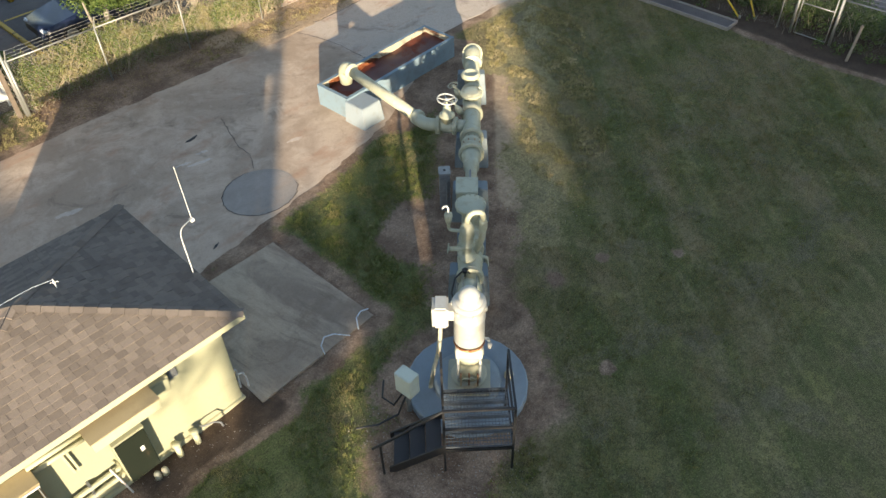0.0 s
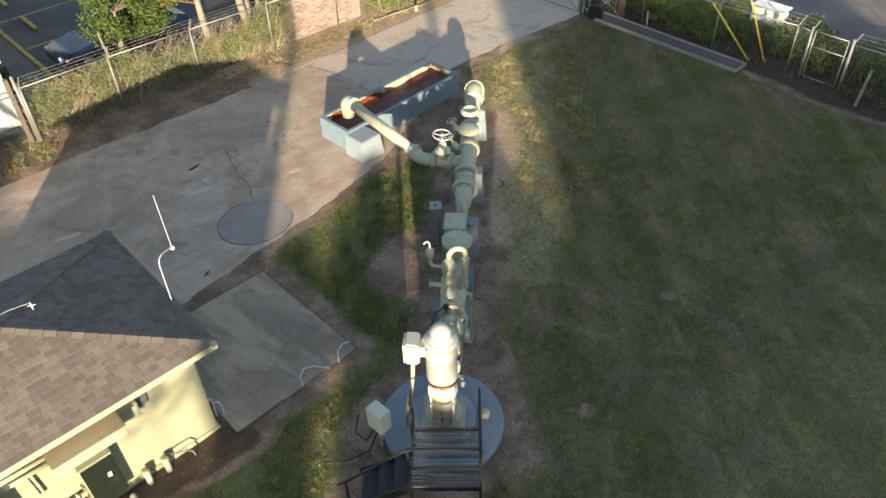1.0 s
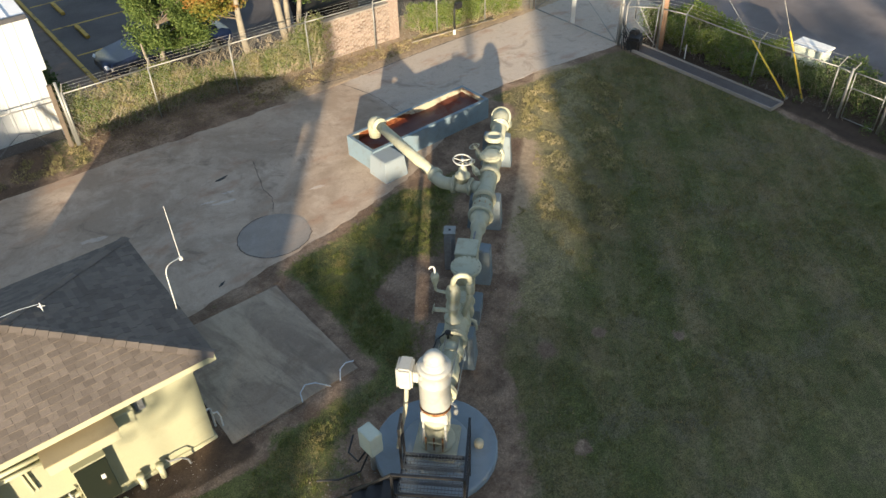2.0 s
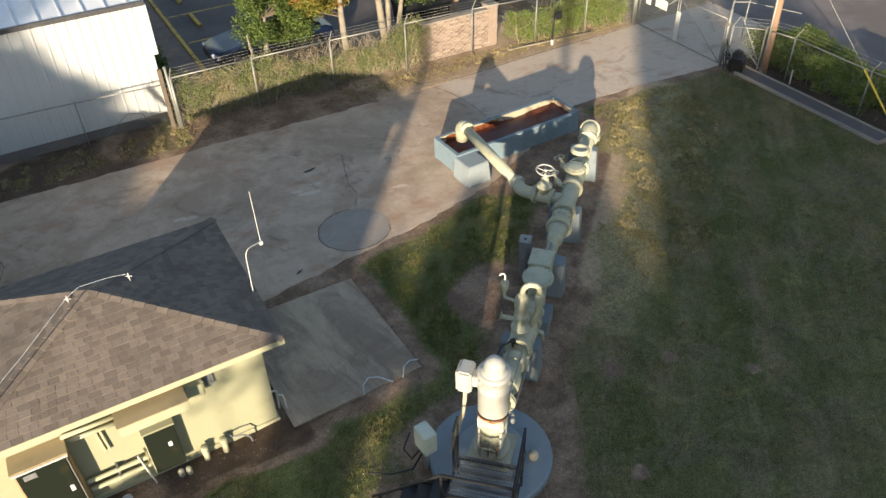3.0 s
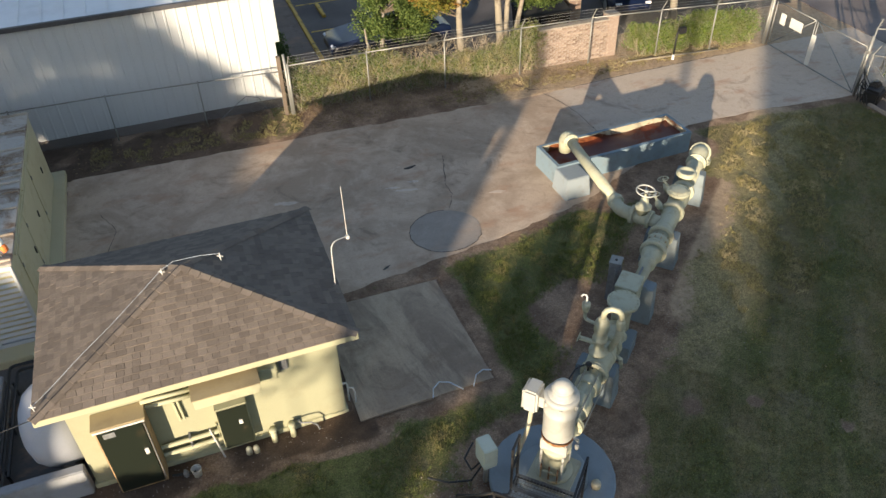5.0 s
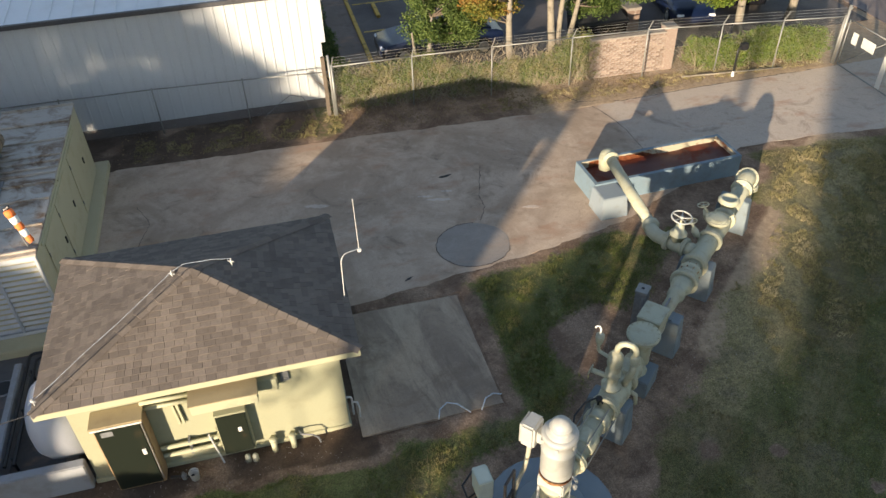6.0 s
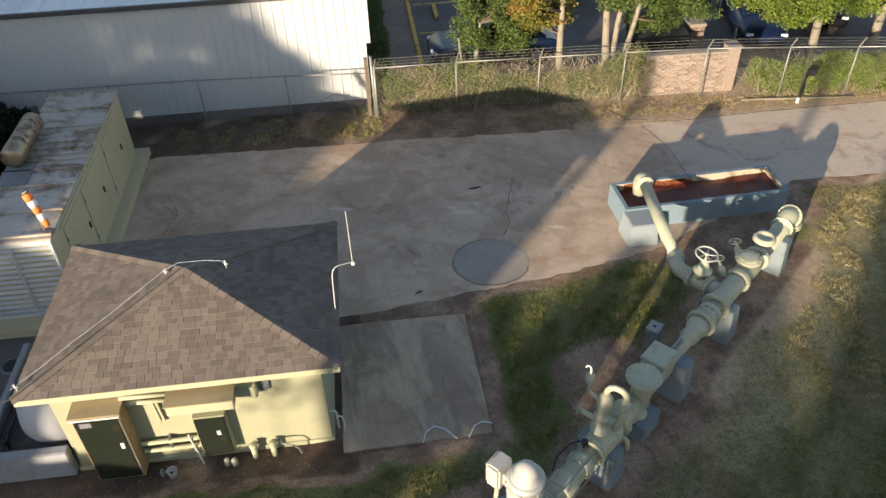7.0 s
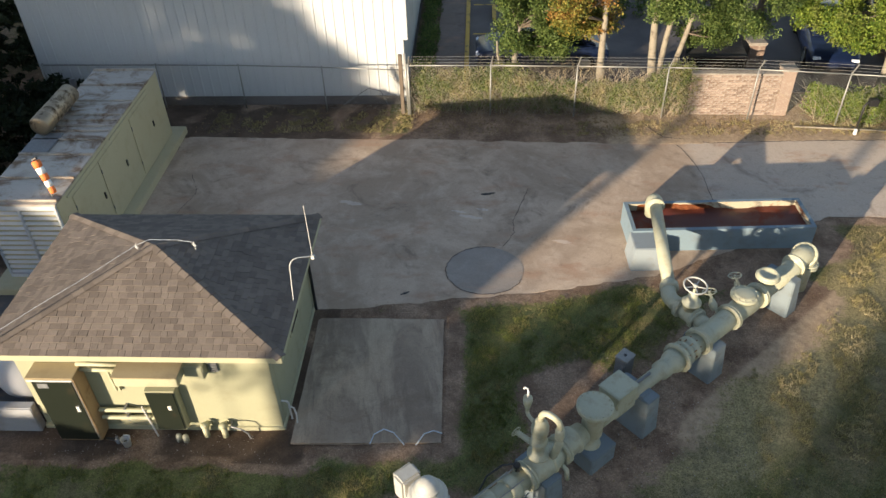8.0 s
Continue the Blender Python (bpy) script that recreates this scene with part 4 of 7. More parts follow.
part("neck", Box(-0.1, 0.1, 0.25, 0.365, 2.1, 2.35, bevel=0.01), M_motor, pump)
part("lid", Box(-0.17, 0.15, 0.622, 0.64, 2.0, 2.46, bevel=0.01), M_motor, tb)
part("conduit", tube(bmesh.new(), [(-0.02, 0.5, 1.98), (-0.02, 0.52, 1.6), (-0.05, 0.56, 1.2), (-0.08, 0.66, 0.7), (-0.08, 0.74, 0.15)], 0.04, 10), M_plinth, pump, "tan conduit")
part("nozzle", tube(bmesh.new(), [(0.02, -0.27, 1.5), (0.04, -0.34, 1.46), (0.06, -0.36, 1.36)], 0.03, 8), M_motor, pump)
part("oil_cup", turned(bmesh.new(), (-0.03, -0.37, 1.3), (-0.03, -0.37, 1.42), [(0, 0.03), (0.08, 0.045), (0.12, 0.03)], 12), M_motor, pump, "", 40)

s = thing("control_box", "pale grey-green control box on a post beside the slab", "control box", (5.3, 6.62, 0), LINE + 52)
part("body", Box(-0.19, 0.19, -0.13, 0.13, 0.62, 1.12, bevel=0.015), M_boxgreen, s)
part("door", Box(-0.17, 0.17, -0.146, -0.132, 0.65, 1.09, bevel=0.008), M_boxgreen, s)
part("post", rod(bmesh.new(), (0, 0, 0), (0, 0, 0.62), 0.05, 12), M_galv, s)
part("cable", tube(bmesh.new(), [(0.05, 0.02, 0.62), (0.2, 0.2, 0.2), (0.5, 0.2, 0.18), (0.75, -0.1, 0.18)], 0.02, 8), M_black, s, "black flexible cable")
part("cable", tube(bmesh.new(), [(-0.05, 0.1, 0.62), (0.0, 0.3, 0.2), (0.15, 0.7, 0.18), (0.4, 1.0, 0.18)], 0.02, 8), M_black, s, "black flexible cable")

line = thing("discharge_pipeline", "cream painted steel discharge pipeline with valves on pedestals", "pipeline")
part("outlet", along([(0.1, 0.18), (0.42, 0.18), (0.5, 0.2), (0.62, 0.2)]), M_pipe, line, "", 40)
part("flange", flange(flange(bmesh.new(), P(0.66), D0, 0.27, bolts=12), P(0.72), D0, 0.27), M_pipe, line, "", 40)
part("pipe", along([(0.72, 0.19), (2.05, 0.19)]), M_pipe, line, "", 40)
part("coupling", along([(1.0, 0.225), (1.03, 0.24), (1.32, 0.24), (1.35, 0.225)]), M_pipe, line, "", 40)
part("coupling", along([(1.62, 0.22), (1.65, 0.25), (1.78, 0.25), (1.84, 0.22)]), M_pipe, line, "", 40)
bm = bmesh.new()
for k in range(6):
    t = k * math.pi / 3
    off = Vector((0, 0, 0.95)) + N0 * 0.27 * math.cos(t) + Vector((0, 0, 0.27 * math.sin(t)))
    rod(bm, A0 + D0 * 0.7 + off, A0 + D0 * 1.9 + off, 0.012, 6)
part("tie_rods", bm, M_galv, line, "thin steel tie rods")
part("hose", tube(bmesh.new(), [P(1.25, 0.28, 1.0), P(1.5, 0.36, 1.1), P(1.8, 0.3, 1.2), P(2.0, 0.12, 1.26), P(1.9, 0.0, 1.25)], 0.018, 8), M_black, line, "thin black hose")
part("gauge", turned(bmesh.new(), P(1.95, 0.1, 1.1), P(1.95, 0.1, 1.4), [(0, 0.02), (0.14, 0.02), (0.15, 0.06), (0.2, 0.065), (0.22, 0.04)], 14), M_black, line, "small black gauge", 40)
part("flange", flange(flange(bmesh.new(), P(2.06), D0, 0.28, bolts=12), P(2.12), D0, 0.28), M_pipe, line, "", 40)
part("valve_body", along([(2.12, 0.2), (2.2, 0.24), (2.45, 0.26), (2.75, 0.24), (2.88, 0.2)]), M_pipe, line, "", 40)
part("flange", flange(flange(bmesh.new(), P(2.9), D0, 0.29, bolts=12), P(2.96), D0, 0.29), M_pipe, line, "", 40)
air = part("air_valve", turned(bmesh.new(), P(2.42, 0.06, 1.1), P(2.42, 0.06, 2.2), [(0, 0.11), (0.1, 0.11), (0.11, 0.19), (0.16, 0.195), (0.17, 0.12), (0.3, 0.105), (0.42, 0.11), (0.44, 0.15), (0.5, 0.155), (0.52, 0.13), (0.7, 0.13), (0.72, 0.15), (0.86, 0.15), (0.93, 0.135), (0.99, 0.1), (1.04, 0.06)], 28), M_pipe, line, "cream upright air valve", 40)
part("vent_pipe", tube(bmesh.new(), [P(2.42, 0.06, 2.1), P(2.42, 0.05, 2.25), P(2.42, 0.0, 2.35), P(2.44, -0.08, 2.39), P(2.47, -0.18, 2.37), P(2.51, -0.24, 2.29), P(2.54, -0.26, 2.18), P(2.55, -0.26, 2.0)], 0.055, 14), M_pipe, air, "curved vent pipe", 50)
part("vent_end", turned(bmesh.new(), P(2.55, -0.26, 1.86), P(2.55, -0.26, 2.1), [(0, 0.075), (0.04, 0.085), (0.19, 0.085), (0.24, 0.06)], 18), M_pipe, air, "", 40)
part("vent_drop", tube(bmesh.new(), [P(2.55, -0.26, 1.9), P(2.57, -0.24, 1.6), P(2.6, -0.17, 1.35), P(2.62, -0.1, 1.12)], 0.07, 12), M_pipe, air, "", 50)
part("side_arm", tube(bmesh.new(), bend(P(2.42, 0.1, 1.9), P(2.48, 0.43, 1.9), P(2.48, 0.43, 2.12), 0.08), 0.035, 10), M_pipe, air)
part("small_valve", turned(bmesh.new(), P(2.48, 0.43, 2.05), P(2.48, 0.43, 2.35), [(0, 0.04), (0.1, 0.07), (0.2, 0.085), (0.26, 0.08), (0.28, 0.03)], 18), M_pipe, air, "", 40)
part("spout", tube(bmesh.new(), [P(2.48, 0.43, 2.32), P(2.48, 0.43, 2.46), P(2.49, 0.46, 2.5), P(2.49, 0.51, 2.49), P(2.49, 0.54, 2.44)], 0.018, 8), M_pvc, air, "white bent spout")
part("lantern_ring", along([(2.55, 0.25), (2.57, 0.275), (2.63, 0.275), (2.65, 0.25)]), M_pipe, line, "", 40)
part("valve_arm", rod(bmesh.new(), P(2.35, 0.1, 1.5), P(2.26, 0.42, 1.58), 0.05, 12), M_pipe, line)
handwheel("handwheel", line, P(2.25, 0.44, 1.6), 0.1, (-0.668, 0.744, 0.15), M_pipe, "small cream handwheel")
part("pipe", along([(2.96, 0.2), (3.02, 0.235), (3.2, 0.235), (3.22, 0.26), (3.28, 0.26), (3.3, 0.22), (3.5, 0.2)]), M_pipe, line, "", 40)
part("drain", tube(bmesh.new(), [P(2.75, -0.2, 0.9), P(2.75, -0.34, 0.86), P(2.76, -0.36, 0.62)], 0.045, 10), M_pipe, line, "", 50)
part("meter", turned(bmesh.new(), P(3.78, 0, 0.4), P(3.78, 0, 1.5), [(0, 0.2), (0.05, 0.2), (0.08, 0.14), (0.25, 0.14), (0.33, 0.2), (0.8, 0.2), (0.9, 0.22), (0.98, 0.22), (0.99, 0.325), (1.03, 0.335), (1.07, 0.335), (1.08, 0.32)], 40), M_pipe, line, "round blind-flanged strainer with flat lid", 30)
for k in range(16):
    t = k * math.pi / 8
    q = P(3.78, 0, 1.43) + Vector((0.295 * math.cos(t), 0.295 * math.sin(t), 0))
    part("lid_bolt", rod(bmesh.new(), q, q + Vector((0, 0, 0.075)), 0.018, 6), M_pipe, line)
part("cover_box", Box(-0.28, 0.28, -0.235, 0.235, 0.78, 1.38, bevel=0.015, m=pose(*P(4.55, 0.09, 0), 0, 0, LINE)), M_pipe, line, "square cream meter cover")
part("cover_lip", Box(-0.295, 0.295, -0.25, 0.25, 1.34, 1.372, bevel=0.008, m=pose(*P(4.55, 0.09, 0), 0, 0, LINE)), M_pipe, line)
part("pipe", along([(3.9, 0.17), (4.3, 0.17)]), M_pipe, line, "", 40)
part("pipe", along([(4.75, 0.14), (5.7, 0.14), (5.72, 0.19), (5.86, 0.19), (5.88, 0.17), (6.0, 0.2), (6.08, 0.235), (6.24, 0.24)]), M_pipe, line, "", 40)
part("strap", Box(-0.22, 0.22, -0.02, 0.02, 0, 0.06, bevel=0.005, m=Matrix.Translation(P(5.2, 0.02, 1.08)) @ pose(0, 0, 0, 0, 0, LINE)), M_grey, line, "dark slot bar")
part("flange", flange(bmesh.new(), P(6.28), D0, 0.315, 0.07, 36, 16), M_pipe, line, "", 40)
part("coupling", along([(6.31, 0.21), (6.4, 0.21), (6.42, 0.26), (6.5, 0.26), (6.52, 0.22), (6.6, 0.22), (6.62, 0.26), (6.7, 0.26), (6.72, 0.21), (6.92, 0.21)]), M_pipe, line, "", 40)
bm = bmesh.new()
for k in range(10):
    t = k * math.pi / 5
    off = Vector((0, 0, 0.95)) + N0 * 0.235 * math.cos(t) + Vector((0, 0, 0.235 * math.sin(t)))
    rod(bm, A0 + D0 * 6.36 + off, A0 + D0 * 6.76 + off, 0.013, 6)
part("bolts", bm, M_rustband, line, "rusty coupling bolts")
part("flange", flange(flange(bmesh.new(), P(6.95), D0, 0.3, bolts=14), P(7.01), D0, 0.3), M_pipe, line, "", 40)
part("tee", along([(7.01, 0.215), (7.1, 0.225), (7.9, 0.225), (7.98, 0.215)]), M_pipe, line, "", 40)
part("flange", flange(flange(bmesh.new(), P(8.0), D0, 0.29, bolts=14), P(8.06), D0, 0.29), M_pipe, line, "", 40)
gate = part("gate_valve", along([(8.06, 0.2), (8.25, 0.23), (8.7, 0.25), (9.0, 0.21)]), M_pipe, line, "", 40)
part("bonnet", flange(turned(bmesh.new(), P(8.5, 0.02, 1.05), P(8.5, 0.02, 1.34), [(0, 0.2), (0.14, 0.2), (0.15, 0.23), (0.27, 0.23), (0.28, 0.16), (0.29, 0.01)], 32), P(8.5, 0.02, 1.27), (0, 0, 1), 0.29, 0.07, 32, 12), M_pipe, gate, "round bolted bonnet", 40)
part("flange", flange(flange(bmesh.new(), P(9.02), D0, 0.29, bolts=14), P(9.08), D0, 0.29), M_pipe, line, "", 40)
part("pipe", along([(9.08, 0.2), (10.3, 0.2), (10.34, 0.22), (10.5, 0.22)]), M_pipe, line, "", 40)
part("manway", flange(turned(bmesh.new(), P(9.4, 0.04, 1.05), P(9.4, 0.04, 1.36), [(0, 0.17), (0.16, 0.17), (0.17, 0.24), (0.27, 0.24), (0.3, 0.22), (0.305, 0.17), (0.27, 0.15), (0.25, 0.01)], 32), P(9.4, 0.04, 1.27), (0, 0, 1), 0.262, 0.05, 32, 12), M_pipe, line, "round open-lipped flange", 40)
part("end_elbow", tube(bmesh.new(), [P(10.42, 0, 1.02), P(10.56, 0, 1.07), P(10.7, 0, 1.11), P(10.84, 0, 1.1), P(10.96, 0, 1.02), P(11.03, 0, 0.9), P(11.06, 0, 0.74), P(11.07, 0, 0.4), P(11.07, 0, -0.05)], [0.2, 0.215, 0.23, 0.235, 0.235, 0.23, 0.215, 0.19, 0.19], 28), M_pipe, line, "", 50)
part("flange", flange(bmesh.new(), P(10.47, 0, 1.0), D0, 0.27, 0.06, 32, 12), M_pipe, line, "", 40)
part("flange", flange(flange(bmesh.new(), P(10.86, 0, 1.1), D0 * 0.75 - Vector((0, 0, 0.66)), 0.29, 0.05, 32, 14), P(10.9, 0, 1.06), D0 * 0.75 - Vector((0, 0, 0.66)), 0.29, 0.05, 32), M_pipe, line, "", 40)
part("flange", flange(flange(bmesh.new(), P(11.05, 0, 0.8), (0.12, 0.1, 1), 0.3, 0.05, 32, 12), P(11.06, 0, 0.72), (0.12, 0.1, 1), 0.3, 0.05, 32), M_pipe, line, "", 40)

# branch over to the trough
E0, E1 = Vector((11.3, 12.02, 0.93)), Vector((11.48, 15.15, 1.16))
b0 = P(7.45, 0.2)
bd = (E0 - b0).normalized()
part("branch", rod(bmesh.new(), b0 - bd * 0.05, b0 + bd * 0.22, 0.17, 28), M_pipe, line, "", 40)
part("flange", flange(flange(bmesh.new(), b0 + bd * 0.2, bd, 0.235, bolts=12), b0 + bd * 0.25, bd, 0.235), M_pipe, line, "", 40)
bv = part("branch_valve", turned(bmesh.new(), b0 + bd * 0.25, b0 + bd * 0.62, [(0, 0.15), (0.08, 0.19), (0.28, 0.19), (0.37, 0.15)], 28), M_pipe, line, "", 40)
vc = b0 + bd * 0.43
part("bonnet", turned(bmesh.new(), vc, vc + Vector((0, 0, 0.72)), [(0, 0.15), (0.28, 0.15), (0.29, 0.2), (0.34, 0.2), (0.36, 0.12), (0.55, 0.1), (0.6, 0.03), (0.72, 0.025)], 24), M_pipe, bv, "", 40)
handwheel("handwheel", bv, vc + Vector((0.0, 0.0, 0.78)), 0.235, (0.05, -0.1, 1), M_motor)
part("flange", flange(flange(bmesh.new(), b0 + bd * 0.64, bd, 0.235, bolts=12), b0 + bd * 0.69, bd, 0.235), M_pipe, line, "", 40)
part("elbow", tube(bmesh.new(), bend(b0 + bd * 0.68, E0 + bd * 0.1, E0 + (E1 - E0) * 0.14, 0.2), 0.165, 24), M_pipe, line, "", 50)
ud = (E1 - E0).normalized()
part("collar", turned(bmesh.new(), E0 + ud * 0.3, E0 + ud * 0.5, [(0, 0.185), (0.03, 0.205), (0.15, 0.205), (0.2, 0.17)], 28), M_pipe, line, "", 40)
part("riser", rod(bmesh.new(), E0 + ud * 0.3, E1, 0.145, 28), M_pipe, line, "long sloping cream pipe", 40)
part("elbow", tube(bmesh.new(), bend(E1 - ud * 0.05, E1 + ud * 0.3, E1 + ud * 0.32 + Vector((0.0, 0, -0.5)), 0.2), [0.15] + [0.2] * 8 + [0.17], 24), M_pipe, line, "", 50)
part("flange", flange(bmesh.new(), E1 + ud * 0.02, ud, 0.225, 0.06, 32, 12), M_pipe, line, "", 40)
part("stem", rod(bmesh.new(), P(7.85, 0.2, 1.05), P(7.88, 0.48, 1.4), 0.03, 8), M_pipe, line)
part("stub_valve", turned(bmesh.new(), P(7.86, 0.28, 1.08), P(7.87, 0.42, 1.32), [(0, 0.07), (0.12, 0.09), (0.24, 0.05)], 16), M_pipe, line, "", 40)
handwheel("handwheel", line, P(7.88, 0.49, 1.43), 0.135, (-0.2, 0.25, 1), M_pipe, "small cream handwheel")
part("stem", rod(bmesh.new(), P(8.85, 0.2, 0.98), P(8.87, 0.5, 1.26), 0.03, 8), M_pipe, line)
handwheel("handwheel", line, P(8.87, 0.51, 1.29), 0.135, (-0.2, 0.25, 1), M_pipe, "small cream handwheel")
part("stub_valve", turned(bmesh.new(), P(8.86, 0.3, 0.9), P(8.87, 0.46, 1.18), [(0, 0.07), (0.14, 0.09), (0.3, 0.05)], 16), M_pipe, line, "", 40)


def pedestal(a, half, n0, n1, top, slope=0.04):
    t = thing("pipe_pedestal", "blue-grey painted concrete pedestal under the pipeline", "pedestal", tuple(P(a, 0, 0)), LINE, group="pedestals under the pipeline")
    bm = bmesh.new()
    lo = [bm.verts.new(p) for p in ((-half - slope, n0 - slope, -0.05), (half + slope, n0 - slope, -0.05), (half + slope, n1 + slope, -0.05), (-half - slope, n1 + slope, -0.05))]
    hi = [bm.verts.new(p) for p in ((-half, n0, top), (half, n0, top), (half, n1, top), (-half, n1, top))]
    bm.faces.new(lo[::-1])
    bm.faces.new(hi)
    for i in range(4):
        bm.faces.new((lo[i], lo[(i + 1) % 4], hi[(i + 1) % 4], hi[i]))
    bmesh.ops.bevel(bm, geom=bm.edges[:], offset=0.02, segments=2, affect="EDGES")
    part("block", bm, M_blue, t)
    part("saddle", Box(-half * 0.8, half * 0.8, -0.22, 0.22, top - 0.02, top + 0.03, bevel=0.01), M_blue, t)
    return t


pedestal(10.12, 0.14, -0.34, 0.4, 0.95, 0.07)
pedestal(7.22, 0.19, -0.38, 0.38, 0.88, 0.06)
pedestal(5.08, 0.18, -0.38, 0.42, 0.95, 0.05)
pedestal(2.42, 0.2, -0.36, 0.42, 0.86, 0.06)
part("block", Box(-0.33, 0.33, -0.34, 0.3, -0.05, 0.42, bevel=0.02), M_blue, thing("pipe_footing", "low blue-grey concrete footing under the strainer", "footing", tuple(P(3.82, 0.0, 0)), LINE))
s = thing("junction_post", "grey steel junction box with a hole in its lid", "junction box", tuple(P(5.43, 0.63, 0)), LINE + 5)
part("post", Box(-0.15, 0.15, -0.125, 0.125, -0.05, 1.06, bevel=0.012), M_grey, s)
part("lid", Box(-0.165, 0.165, -0.14, 0.14, 1.062, 1.11, bevel=0.012), M_galv, s, "pale box lid")
# flat black disc painted in place of the hole's dark inside
part("hole", turned(bmesh.new(), (0, 0, 1.11), (0, 0, 1.122), [(0, 0.035), (0.012, 0.03)], 14), M_black, s, "black disc for the dark inside of the hole")
part("conduit", tube(bmesh.new(), [(-0.16, -0.05, -0.02), (-0.17, -0.05, 0.9), (-0.1, -0.03, 1.0)], 0.025, 8), M_grey, s)


def platform():
    """Black steel access platform with perforated deck, rails and a short stair."""
    t = thing("access_platform", "black steel platform with grating deck, rails and stairs", "platform", (5.68, 5.27, 0), 46)
    hx2, hy2, dz, rz = 0.6, 0.585, 0.74, 1.8
    for i in range(4):
        bm = bmesh.new()
        x0, x1 = -hx2 + i * 0.3 + 0.006, -hx2 + (i + 1) * 0.3 - 0.006
        for x in (x0, x1 - 0.012):
            box(bm, x, x + 0.012, -hy2, hy2, dz - 0.05, dz)
        for k in range(4):
            x = x0 + 0.04 + k * (x1 - x0 - 0.08) / 3
            box(bm, x - 0.003, x + 0.003, -hy2, hy2, dz - 0.02, dz - 0.004)
        for k in range(20):
            y = -hy2 + 0.02 + k * (2 * hy2 - 0.04) / 19
            box(bm, x0, x1, y - 0.004, y + 0.004, dz - 0.014, dz - 0.003)
        part("grating", bm, M_deck, t, "perforated dark steel plank")
    for y in (-hy2, hy2):
        part("beam", Box(-hx2, hx2, y - 0.02, y + 0.02, dz - 0.12, dz - 0.05), M_black, t)
    for x in (-hx2, hx2):
        part("beam", Box(x - 0.02, x + 0.02, -hy2, hy2, dz - 0.12, dz - 0.051), M_black, t)
    for x in (-hx2, hx2):
        for y in (-hy2, hy2):
            part("post", Box(x - 0.02, x + 0.02, y - 0.02, y + 0.02, 0.0, rz), M_black, t)
    part("post", Box(hx2 - 0.35, hx2 - 0.31, hy2 - 0.02, hy2 + 0.02, dz, rz), M_black, t)
    for z in (rz, 1.28):
        part("rail", Box(-hx2, hx2, -hy2 - 0.02, -hy2 + 0.02, z - 0.02, z + 0.02), M_black, t)
        part("rail", Box(-hx2 - 0.02, -hx2 + 0.02, -hy2, hy2, z - 0.02, z + 0.021), M_black, t)
        part("rail", Box(hx2 - 0.35, hx2, hy2 - 0.02, hy2 + 0.02, z - 0.02, z + 0.02), M_black, t)
    # stair down the left side, at the near end
    for y0 in (-hx2 + 0.02, -hx2 + 0.72):
        bm = bmesh.new()
        pts = [(hy2, dz), (hy2, dz - 0.2), (hy2 + 0.86, 0.0), (hy2 + 0.98, 0.0), (hy2 + 0.98, 0.14)]
        a = [bm.verts.new((y0, u, z)) for u, z in pts]
        b = [bm.verts.new((y0 + 0.03, u, z)) for u, z in pts]
        bm.faces.new(a)
        bm.faces.new(b[::-1])
        for i in range(len(pts)):
            bm.faces.new((a[i], b[i], b[(i + 1) % len(pts)], a[(i + 1) % len(pts)]))
        bmesh.ops.recalc_face_normals(bm, faces=bm.faces[:])
        part("stringer", bm, M_black, t)
    for i in range(3):
        u, z = hy2 + 0.05 + i * 0.29, dz - 0.185 * (i + 1)
        part("tread", Box(-hx2 + 0.05, -hx2 + 0.72, u, u + 0.27, z - 0.04, z, bevel=0.006), M_tread, t)
    part("hand_rail", tube(bmesh.new(), [(-hx2, hy2, rz), (-hx2, hy2 + 0.98, 0.98), (-hx2, hy2 + 1.22, 0.8)], 0.025, 8), M_black, t)
    part("hand_post", Box(-hx2 - 0.02, -hx2 + 0.02, hy2 + 1.06, hy2 + 1.1, 0, 0.9), M_black, t)


platform()


